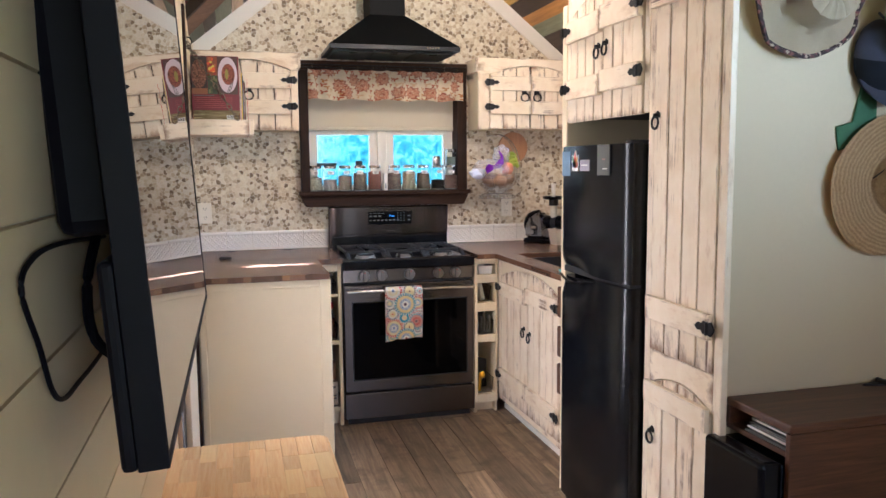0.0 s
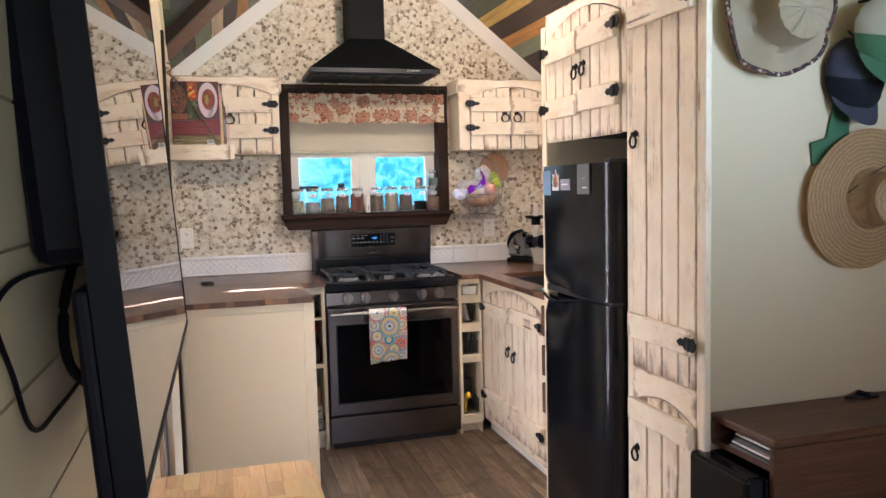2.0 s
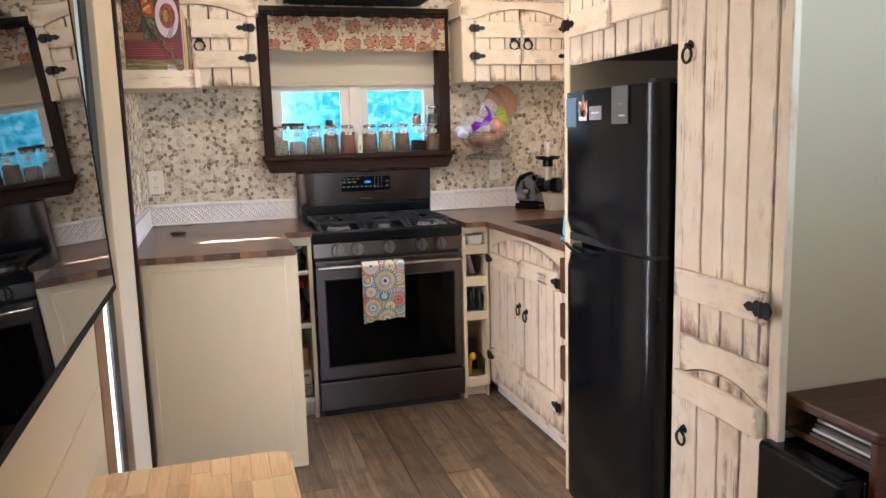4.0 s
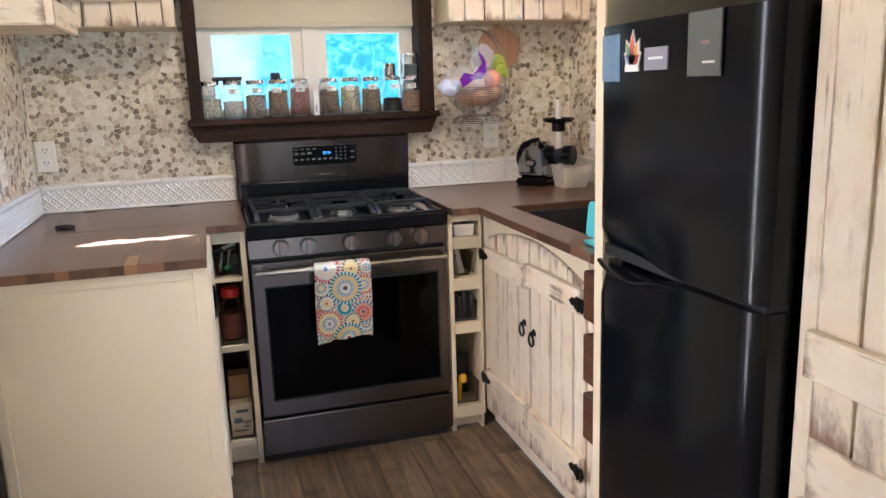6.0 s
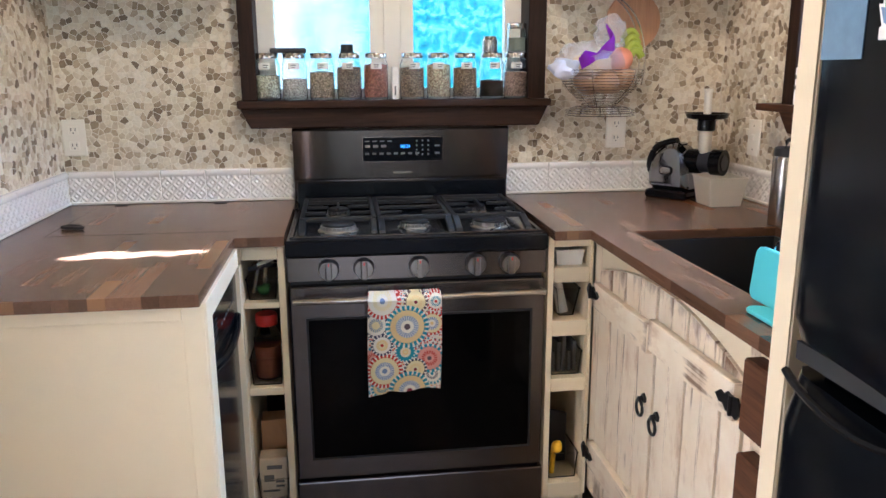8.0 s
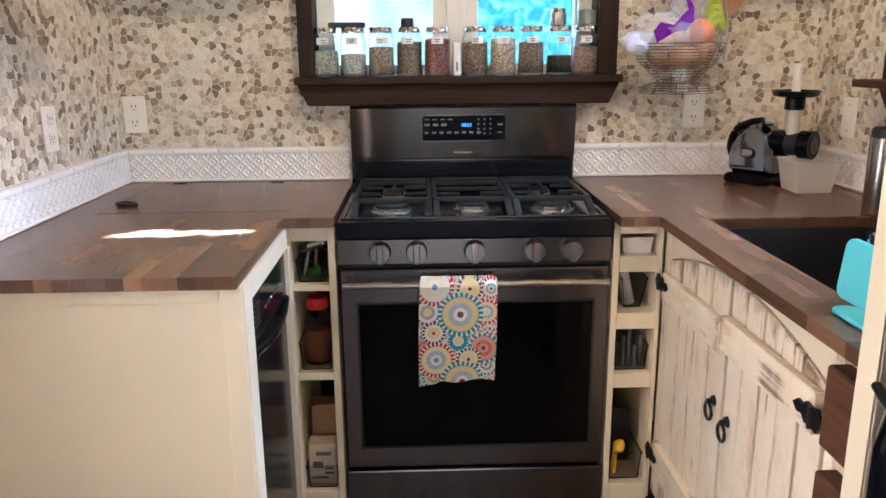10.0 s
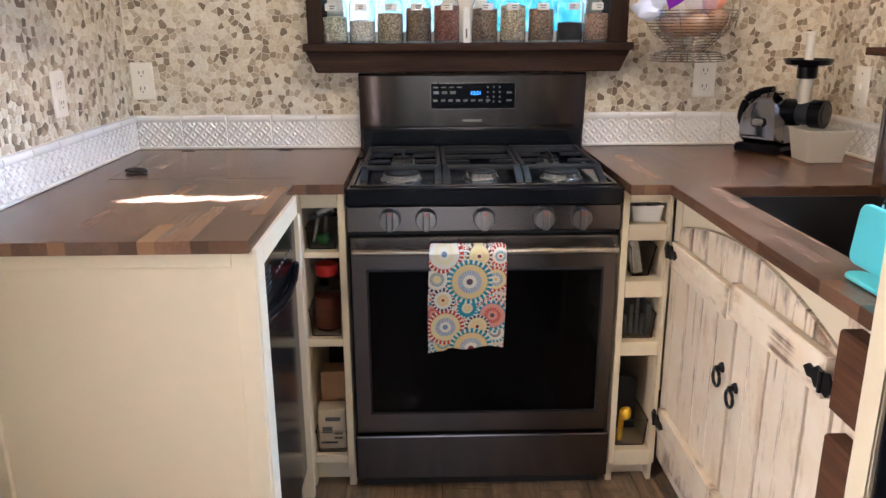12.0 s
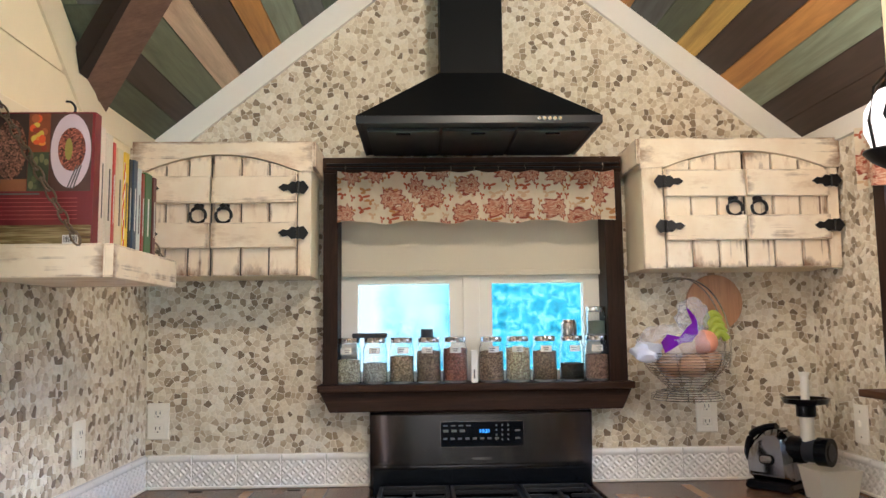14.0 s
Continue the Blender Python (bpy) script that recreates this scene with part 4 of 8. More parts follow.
paper_bag(0.475, 0.552, 4.39, 4.46, 0.118, 0.34, M["kraft"], "crumpled brown kraft paper bag on a low shelf", [])
paper_bag(0.472, 0.555, 4.315, 4.375, 0.118, 0.25, plain("cream_bag_paper", srgb(206, 188, 160), 0.8, vary=0.2, scale=60), "printed cream paper packet in a clear bin", [(0.495, 0.215, 0.045, 0.012), (0.485, 0.175, 0.03, 0.02), (0.52, 0.17, 0.025, 0.006), (0.52, 0.155, 0.025, 0.006), (0.48, 0.14, 0.05, 0.006)])
# right bays
bin_box("white_tray", 1.380, 1.468, 4.305, 4.45, 0.8225, 0.868, M["white"], "small white plastic tray in the top bay")
bin_box("clear_bin", 1.388, 1.462, 4.32, 4.47, 0.6555, 0.745, M["clear_plastic"], "tapered clear bin in a narrow bay", 0.014)
roll = thing("paper_packet", (1.405, 4.37, 0.660), "rolled white paper packet leaning in a bin", "packet")
part("sleeve", tube([(1.418, 4.35, 0.664), (1.400, 4.36, 0.756)], 0.017, 10), M["paper"], roll, "", True)
bin_box("clear_bin", 1.374, 1.472, 4.31, 4.47, 0.4685, 0.545, M["clear_plastic"], "clear bin of bags and wraps")
wr = thing("bag_wraps", (1.42, 4.38, 0.473), "grey wraps and bags packed in a bin", "packets", kind="stuff")
bm = bmesh.new()
for i in range(5):
    box(1.382 + i * 0.017, 1.394 + i * 0.017, 4.33, 4.45, 0.4725, 0.54 + 0.03 * ((i * 7) % 3), 0.003, bm)
part("wrap", bm, M["ink"], wr)
bin_box("clear_bin", 1.374, 1.472, 4.31, 4.47, 0.1125, 0.20, M["clear_plastic"], "clear bin in the lowest bay")
bk = thing("cutting_mats", (1.43, 4.42, 0.118), "black flexible sheets standing in a bin", "sheets")
part("sheet", prism([(1.385, 0.118), (1.462, 0.118), (1.462, 0.29), (1.385, 0.31)], FY, 4.41, 4.425, None, 0.002), M["black_matte"], bk)
lm = thing("yellow_brush", (1.40, 4.335, 0.19), "yellow rounded kitchen brush head sticking out of a bin", "brush")
part("head", lump((1.405, 4.318, 0.222), 0.019, squash=(0.95, 1, 1.1), wob=0.15), M["yellow"], lm, "", True)
part("stem", tube([(1.395, 4.34, 0.120), (1.398, 4.33, 0.22)], 0.009, 8), M["yellow"], lm, "", True)

# ---- the range ----
RX0, RX1, RF = 0.588, 1.342, 4.272
M["knob"] = steel("dark_knob_steel", srgb(138, 134, 132), 0.3)
rng = thing("gas_range", (0.965, 4.55, 0), "black stainless freestanding gas range with five knobs", "stove")
part("body", box(RX0 + 0.006, RX1 - 0.006, RF + 0.03, 4.86, 0.03, 0.905), M["black_matte"], rng)
lip = bmesh.new()
box(RX0 - 0.002, RX1 + 0.002, RF - 0.012, 4.80, 0.885, 0.934, 0.006, lip)
part("cooktop", lip, M["black_gloss"], rng, "black enamel cooktop")
ck = bmesh.new()
for a, b2, c, d in ((RX0 + 0.01, RX0 + 0.022, RF + 0.02, 4.78), (RX1 - 0.022, RX1 - 0.01, RF + 0.02, 4.78), (RX0 + 0.022, RX1 - 0.022, RF + 0.02, RF + 0.032)):
    box(a, b2, c, d, 0.934, 0.939, 0.002, ck)
part("cooktop_rim", ck, M["blacksteel"], rng)
cpn = part("control_panel", prism([(RF + 0.03, 0.808), (RF, 0.812), (RF + 0.004, 0.882), (RF + 0.03, 0.884)], FX, RX0, RX1, None, 0.002), M["blacksteel"], rng)
for kx in (0.706, 0.805, 0.964, 1.129, 1.230):
    kn = part("knob", lathe([(0.029, 0.0), (0.030, -0.006), (0.0285, -0.020), (0.026, -0.026), (0, -0.0265)], (kx, RF + 0.002, 0.848), 28, None, "y"), M["knob"], cpn, "round dark steel knob", True)
    part("grip", box(kx - 0.0095, kx + 0.0095, RF - 0.040, RF - 0.022, 0.821, 0.877, 0.004), M["knob"], kn)
    part("pointer", box(kx - 0.0016, kx + 0.0016, RF - 0.0408, RF - 0.0398, 0.864, 0.872), M["red"], kn, "red pointer line")
ov = part("oven_door", box(RX0 + 0.002, RX1 - 0.002, RF + 0.002, RF + 0.035, 0.192, 0.797, 0.006), M["blacksteel"], rng)
part("oven_window", box(0.642, 1.296, RF - 0.0015, RF + 0.004, 0.262, 0.697, 0.0015), M["glass_black"], ov, "black oven glass")
wt = bmesh.new()
for a, b2, c, d in ((0.636, 0.642, 0.256, 0.703), (1.296, 1.302, 0.256, 0.703), (0.642, 1.296, 0.256, 0.262), (0.642, 1.296, 0.697, 0.703)):
    box(a, b2, RF - 0.0018, RF + 0.003, c, d, bm=wt)
part("window_rim", wt, M["iron"], ov)
hd = bmesh.new()
hp = [(0.604 + 0.725 * i / 14, RF - 0.045 - 0.008 * math.sin(math.pi * i / 14), 0.768) for i in range(15)]
one = tube(hp, 0.0135, 12)
for v in one.verts:
    v.co.z = 0.768 + (v.co.z - 0.768) * 0.75
into(hd, one)
for hx in (0.622, 1.311):
    box(hx - 0.012, hx + 0.012, RF - 0.046, RF + 0.004, 0.758, 0.778, 0.003, hd)
part("handle", hd, M["steel"], ov, "brushed steel bar handle", True)
dr = part("drawer", box(RX0 - 0.002, RX1 + 0.004, RF + 0.001, RF + 0.035, 0.035, 0.182, 0.006), M["blacksteel"], rng)
part("foot_rail", box(RX0 + 0.02, RX1 - 0.02, RF + 0.03, RF + 0.05, 0.0, 0.034), M["black_matte"], rng)
bgm = bmesh.new()
cols = []
for i in range(33):
    k = -1 + i / 16
    sweep = 0.022 * abs(k) ** 7
    x = RX0 - 0.002 + (RX1 - RX0 + 0.005) * i / 32
    cols.append([bgm.verts.new((x, y + (sweep if y < 4.87 else 0), z)) for y, z in ((4.835, 0.945), (4.835, 1.024), (4.828, 1.030), (4.8145, 1.17), (4.812, 1.196), (4.82, 1.203), (4.88, 1.203), (4.88, 0.945))])
for c0, c1 in zip(cols, cols[1:]):
    for i in range(8):
        j = (i + 1) % 8
        bgm.faces.new((c0[i], c0[j], c1[j], c1[i]))
bgm.faces.new(cols[0])
bgm.faces.new(cols[-1])
bg = part("backguard", bgm, M["blacksteel"], rng, "black stainless backguard", True)
part("lower_panel", box(RX0 + 0.010, RX1 - 0.012, 4.800, 4.836, 0.93, 1.022, 0.004), M["black_gloss"], rng, "black lower backguard")
fnB = lambda u, d, z: (u, 4.8285 - (z - 1.030) * 0.0964 - d, z)
dp = part("display", slab(fnB, 0.826, 1.106, 0, 0.002, 1.088, 1.172, 0.0006), M["black_gloss"], bg, "black touch panel")
fm = bmesh.new()
for a, b2, c, d in ((0.825, 0.826, 1.087, 1.173), (1.106, 1.107, 1.087, 1.173), (0.826, 1.106, 1.087, 1.088), (0.826, 1.106, 1.172, 1.173)):
    slab(fnB, a, b2, 0, 0.0028, c, d, 0, fm)
part("display_rim", fm, M["steel"], dp)
mk = bmesh.new()
for i in range(4):
    slab(fnB, 0.834 + i * 0.026, 0.850 + i * 0.026, 0.002, 0.0026, 1.157, 1.161, 0, mk)
for i in range(3):
    slab(fnB, 0.834 + i * 0.028, 0.852 + i * 0.028, 0.002, 0.0026, 1.137, 1.146, 0, mk)
for i in range(8):
    slab(fnB, 0.834 + i * 0.025, 0.848 + i * 0.025, 0.002, 0.0026, 1.112, 1.119, 0, mk)
for i in range(3):
    for j in range(4):
        slab(fnB, 1.012 + i * 0.02, 1.017 + i * 0.02, 0.002, 0.0026, 1.108 + j * 0.016, 1.114 + j * 0.016, 0, mk)
for z in (1.112, 1.138):
    slab(fnB, 1.078, 1.095, 0.002, 0.0026, z, z + 0.006, 0, mk)
tagged(part("button_print", mk, M["greycard"], dp), kind="stuff")
part("maker_mark", slab(fnB, 0.932, 0.996, 0, 0.0012, 1.044, 1.052, 0), M["steel"], bg)


def lettering(name, text, size, m, mat, parent, label=""):
    cu = bpy.data.curves.new(name, "FONT")
    cu.body, cu.size, cu.extrude, cu.align_x, cu.align_y = text, size, 0.0003, "CENTER", "CENTER"
    tmp = bpy.data.objects.new("t", cu)
    me = bpy.data.meshes.new_from_object(tmp)
    bpy.data.objects.remove(tmp)
    me.transform(m)
    me.materials.clear()
    me.materials.append(mat)
    ob = new(name, me)
    ob.parent = parent
    if parent.data is None:
        ob.matrix_parent_inverse = Matrix.Translation(-parent.location)
    if label:
        ob["label"] = label
    return ob


lettering("clock_digits", "10:21", 0.017, pose(0.974, 4.8118, 1.140, 84.5, 0, 0), M["clock"], dp, "glowing blue clock digits")


def grate(x0, x1, y0, y1, z, rows, spine):
    """Side rails, splayed front legs and tapered fingers; rows: (share of depth, gap between the fingers)."""
    bm = bmesh.new()
    xm, yf = (x0 + x1) / 2, y0 + 0.085
    for a, b2 in ((x0, x0 + 0.013), (x1 - 0.013, x1)):
        box(a, b2, yf, y1, z - 0.015, z, 0.003, bm)
    box(x0, x1, y1 - 0.013, y1, z - 0.015, z, 0.003, bm)
    box(x0 + 0.013, x1 - 0.013, yf, yf + 0.017, z - 0.016, z, 0.004, bm)
    # legs that slope from the front bar down to the cooktop
    for a, b2, lean in ((x0, x0 + 0.020, -0.010), (x1 - 0.020, x1, 0.010)):
        prism([(yf + 0.017, z), (yf + 0.017, z - 0.015), (y0 + 0.012, 0.9345), (y0, 0.9345), (y0 + 0.006, 0.944)], lambda u, d, v: (d, u, v), a, b2, bm, 0.002)
    for share, gap in rows:
        y = yf + (y1 - yf) * share
        if not gap:
            box(x0 + 0.012, x1 - 0.012, y - 0.0034, y + 0.0034, z - 0.012, z, 0.002, bm)
            continue
        for side_, tip in ((x0 + 0.012, xm - gap), (x1 - 0.012, xm + gap)):
            root = side_ + (tip - side_) * 0.45
            prism([(side_, -0.006), (root, -0.006), (tip, -0.003), (tip, 0.003), (root, 0.006), (side_, 0.006)] if tip > side_ else [(side_, 0.006), (root, 0.006), (tip, 0.003), (tip, -0.003), (root, -0.006), (side_, -0.006)],
                  lambda u, d, v, y=y: (u, y + v, d), z - 0.010, z + 0.0005, bm, 0.0015)
    for share, half in spine:
        y = yf + (y1 - yf) * share
        box(xm - 0.004, xm + 0.004, y - half, y + half, z - 0.010, z + 0.0015, 0.002, bm)
    for x in (x0, x1 - 0.014):
        box(x, x + 0.014, y1 - 0.014, y1, 0.9345, z - 0.013, 0.002, bm)
    return part("grate", bm, M["iron"], rng, "black cast iron grate")


GZ = 0.972
grate(0.622, 0.850, 4.32, 4.775, GZ, ((0.25, 0.036), (0.55, 0.030), (0.80, 0.0)), ((0.55, 0.060),))
grate(0.853, 1.077, 4.32, 4.775, GZ, ((0.22, 0.030), (0.48, 0.0), (0.76, 0.0)), ())
grate(1.080, 1.308, 4.32, 4.775, GZ, ((0.25, 0.036), (0.55, 0.030), (0.80, 0.0)), ((0.55, 0.060),))
M["burner"] = plain("worn_aluminium", srgb(188, 184, 178), 0.28, 1.0, vary=0.15, scale=120, bump=0.1)
for bx, by, br in ((0.736, 4.395, 0.050), (0.736, 4.64, 0.034), (0.965, 4.41, 0.042), (1.194, 4.395, 0.050), (1.194, 4.64, 0.030)):
    head = lathe([(br * 1.2, 0.0), (br * 1.2, 0.003), (br * 1.02, 0.006), (br * 1.02, 0.016), (br * 0.9, 0.018)], (bx, by, 0.9342), 28)
    for i in range(26):
        a = 2 * math.pi * i / 26
        c, sn2 = br * 1.02 * math.cos(a), br * 1.02 * math.sin(a)
        tube([(bx + c, by + sn2, 0.941), (bx + c, by + sn2, 0.950)], 0.0022, 5, bm=head)
    bn = part("burner", head, M["burner"], rng, "pale metal gas burner", True)
    part("burner_cap", lathe([(br * 0.98, 0.0172), (br * 0.98, 0.022), (br * 0.88, 0.025), (0, 0.0255)], (bx, by, 0.934), 28), M["iron"], bn, "", True)


# ---- dish towel on the oven handle ----
def towel():
    t = thing("dish_towel", (0.915, 4.22, 0.468), "cotton dish towel printed with turquoise, red and yellow rosettes", "towel")
    nx, nz = 22, 34
    x0, x1, zt, zb = 0.813, 1.019, 0.787, 0.499
    bm = bmesh.new()
    grid = []
    for j in range(nz + 1):
        row = []
        v = j / nz
        for i in range(nx + 1):
            u = i / nx
            x = x0 + (x1 - x0) * u + 0.006 * math.sin(v * 3.1) * (u - 0.5) - 0.006 * v
            z = zt + (zb + 0.003 * math.sin(u * 9) + 0.006 * math.tanh((u - 0.25) * 30) - 0.006 - zt) * v
            y = RF - 0.080 - 0.004 * math.sin(u * 12 + v * 2) * v - 0.003 * math.sin(u * 5 + 1)
            if j < 2:
                y = RF - 0.056 - 0.016 * j
            row.append(bm.verts.new((x, y, z)))
        grid.append(row)
    for j in range(nz):
        for i in range(nx):
            bm.faces.new((grid[j][i], grid[j][i + 1], grid[j + 1][i + 1], grid[j + 1][i]))
    # the short fall behind the bar
    back = []
    for j in range(5):
        back.append([bm.verts.new((x0 + 0.004 + (x1 - x0 - 0.008) * i / nx, RF - 0.026 + 0.002 * math.sin(i), zt - 0.002 - 0.045 * j)) for i in range(nx + 1)])
    for i in range(nx):
        bm.faces.new((grid[0][i], grid[0][i + 1], back[0][i + 1], back[0][i]))
        for j in range(4):
            bm.faces.new((back[j][i], back[j][i + 1], back[j + 1][i + 1], back[j + 1][i]))
    bmesh.ops.solidify(bm, geom=bm.faces[:], thickness=0.0018)
    part("cloth", bm, rosettes(), t, "", True)
    return t


def rosettes():
    """Printed rings around a few centres, in order of layering."""
    k = Net("rosette_print_cotton")
    co = k.coords(shift=False)
    sep = k.n("ShaderNodeSeparateXYZ")
    k.link(co, sep.inputs[0])
    col = k.ramp(k.noise(co, 60, 2), [(0.3, srgb(238, 228, 208)), (0.7, srgb(248, 241, 228))])
    teal, red, gold, cream, grey, blue = srgb(58, 160, 178), srgb(214, 72, 56), srgb(244, 218, 156), srgb(250, 243, 226), srgb(112, 92, 92), srgb(140, 160, 190)
    maroon, pink, lemon, ink = srgb(140, 50, 60), srgb(240, 172, 152), srgb(247, 232, 180), srgb(76, 74, 92)
    dots = k.n("ShaderNodeTexVoronoi")
    dots.inputs["Scale"].default_value = 170
    k.link(co, dots.inputs["Vector"])
    dc = k.n("ShaderNodeSeparateColor")
    k.link(dots.outputs["Color"], dc.inputs[0])
    speck = k.ramp(dots.outputs["Distance"], [(0.0, (1, 1, 1, 1)), (0.46, (0, 0, 0, 1))], "CONSTANT")
    col = k.mix(speck, col, k.ramp(dc.outputs[0], [(0.0, red), (0.55, teal), (0.7, gold), (0.85, ink)], "CONSTANT"))
    # centre x, z, radius; core, field, rays, band, teeth
    spots = ((0.990, 0.545, 0.032, (teal, cream, ink, cream, teal)), (0.847, 0.513, 0.034, (lemon, gold, teal, gold, teal)), (1.003, 0.762, 0.028, (red, cream, teal, cream, red)),
             (0.822, 0.600, 0.036, (maroon, pink, red, pink, teal)), (0.991, 0.697, 0.036, (gold, cream, blue, lemon, red)), (0.832, 0.700, 0.038, (lemon, lemon, blue, cream, ink)),
             (0.852, 0.769, 0.052, (blue, cream, lemon, cream, red)), (0.983, 0.592, 0.044, (grey, pink, red, pink, teal)), (0.854, 0.561, 0.052, (blue, cream, blue, lemon, red)),
             (0.946, 0.762, 0.035, (maroon, lemon, gold, lemon, grey)), (0.848, 0.640, 0.032, (red, lemon, gold, cream, ink)), (0.914, 0.616, 0.029, (lemon, gold, cream, teal, teal)),
             (0.942, 0.561, 0.034, (maroon, lemon, gold, lemon, ink)), (0.924, 0.497, 0.060, (maroon, cream, blue, gold, teal)), (0.9205, 0.691, 0.062, (grey, cream, blue, gold, teal)))
    for cx, cz, r, (core, field, ray, band, tooth) in spots:
        dx = k.n("ShaderNodeMath", operation="SUBTRACT")
        dx.inputs[1].default_value = cx
        k.link(sep.outputs["X"], dx.inputs[0])
        dz = k.n("ShaderNodeMath", operation="SUBTRACT")
        dz.inputs[1].default_value = cz
        k.link(sep.outputs["Z"], dz.inputs[0])
        z2 = k.n("ShaderNodeMath", operation="MULTIPLY")
        k.link(dz.outputs[0], z2.inputs[0])
        k.link(dz.outputs[0], z2.inputs[1])
        xx = k.n("ShaderNodeMath", operation="MULTIPLY")
        k.link(dx.outputs[0], xx.inputs[0])
        k.link(dx.outputs[0], xx.inputs[1])
        sm = k.n("ShaderNodeMath", operation="ADD")
        k.link(xx.outputs[0], sm.inputs[0])
        k.link(z2.outputs[0], sm.inputs[1])
        rt = k.n("ShaderNodeMath", operation="SQRT")
        k.link(sm.outputs[0], rt.inputs[0])
        dv2 = k.n("ShaderNodeMath", operation="DIVIDE")
        dv2.inputs[1].default_value = r
        k.link(rt.outputs[0], dv2.inputs[0])
        ang = k.n("ShaderNodeMath", operation="ARCTAN2")
        k.link(dz.outputs[0], ang.inputs[0])
        k.link(dx.outputs[0], ang.inputs[1])
        an = k.n("ShaderNodeMath", operation="MULTIPLY")
        an.inputs[1].default_value = 26 if r > 0.05 else 18
        k.link(ang.outputs[0], an.inputs[0])
        sn = k.n("ShaderNodeMath", operation="SINE")
        k.link(an.outputs[0], sn.inputs[0])
        teeth = k.n("ShaderNodeMath", operation="GREATER_THAN")
        teeth.inputs[1].default_value = -0.25
        k.link(sn.outputs[0], teeth.inputs[0])
        disc = k.ramp(dv2.outputs[0], [(0.0, core), (0.14, field), (0.30, ray), (0.52, band), (0.78, tooth)], "CONSTANT")
        under = k.ramp(dv2.outputs[0], [(0.0, field), (0.52, band), (0.86, cream)], "CONSTANT")
        rays = k.ramp(dv2.outputs[0], [(0.0, (0, 0, 0, 1)), (0.30, (1, 1, 1, 1)), (0.52, (0, 0, 0, 1)), (0.80, (1, 1, 1, 1))], "CONSTANT")
        cut = k.mix(teeth.outputs[0], under, disc)
        disc = k.mix(rays, disc, cut)
        inside = k.n("ShaderNodeMath", operation="LESS_THAN")
        inside.inputs[1].default_value = 1.0
        k.link(dv2.outputs[0], inside.inputs[0])
        col = k.mix(inside.outputs[0], col, disc)
    k.bump(k.noise(co, 900, 2), 0.15, 0.0004)
    return k.done(col, 0.9)


towel()

# ---- range hood ----
hood = thing("range_hood", (0.947, 4.68, 2.09), "black chimney range hood with pyramid canopy", "range hood")
hb = bmesh.new()
lo = [(0.570, 4.462), (1.326, 4.462), (1.326, 4.895), (0.570, 4.895)]
hi = [(0.832, 4.66), (1.047, 4.66), (1.047, 4.895), (0.832, 4.895)]
r0 = [hb.verts.new((x, y, 2.132)) for x, y in lo]
r1 = [hb.verts.new((x, y, 2.334)) for x, y in hi]
for i in range(4):
    hb.faces.new((r0[i], r0[(i + 1) % 4], r1[(i + 1) % 4], r1[i]))
hb.faces.new(r1)
hb.faces.new(r0[::-1])
part("canopy", hb, M["hood"], hood)
lipb = bmesh.new()
box(0.570, 1.326, 4.462, 4.474, 2.108, 2.132, 0.001, lipb)
box(0.570, 0.582, 4.474, 4.895, 2.108, 2.132, 0.001, lipb)
box(1.314, 1.326, 4.474, 4.895, 2.108, 2.132, 0.001, lipb)
lp = part("lip", lipb, plain("satin_black_lip", (0.016, 0.018, 0.022, 1), 0.35, vary=0.1, Specular_IOR_Level=0.4), hood)
part("underside", box(0.582, 1.314, 4.474, 4.89, 2.110, 2.118), M["black_matte"], hood)
for i in range(3):
    flt = part("filter", box(0.60 + i * 0.236, 0.826 + i * 0.236, 4.52, 4.86, 2.098, 2.109, 0.003), M["iron"], hood, "dark metal grease filter")
    part("latch", box(0.69 + i * 0.236, 0.735 + i * 0.236, 4.54, 4.552, 2.093, 2.0977, 0.001), M["black_gloss"], flt)
for i in range(5):
    part("button", lathe([(0.006, 0.0), (0.006, -0.004), (0, -0.0045)], (1.130 + i * 0.016, 4.462, 2.121), 10, None, "y"), M["chrome"], lp, "small chrome button", True)
ch = part("chimney", box(0.835, 1.045, 4.664, 4.893, 2.33, 2.74, 0.002), M["hood"], hood)
part("chimney_sleeve", box(0.841, 1.039, 4.670, 4.893, 2.73, 3.05, 0.002), M["hood"], ch)

# ---- curtain, rod and shade in the window ----
sh = thing("roller_shade", (0.95, 4.93, 1.68), "pale beige roller shade pulled half down", "window shade")
part("cloth", box(0.481, 1.421, 4.927, 4.930, 1.69, 2.03), M["shade"], sh)
part("hem_bar", box(0.481, 1.421, 4.921, 4.936, 1.674, 1.694, 0.004), M["shade"], sh)
part("roller", tube([(0.481, 4.93, 2.02), (1.421, 4.93, 2.02)], 0.016, 10), M["shade"], sh)
rod = thing("curtain_rod", (0.95, 4.80, 2.055), "thin black double curtain rod with clip rings", "curtain rod")
for z, y in ((2.058, 4.812), (2.042, 4.806)):
    part("bar", tube([(0.44, y, z), (1.465, y, z)], 0.004, 8), M["hinge"], rod, "", True)
for i in range(11):
    rx = 0.505 + i * 0.090 + 0.008 * math.sin(i * 5)
    part("clip_ring", tube(ring_pts((rx, 4.809, 2.046), 0.014, "x", 12), 0.0014, 6, True), M["steel"], rod, "", True)


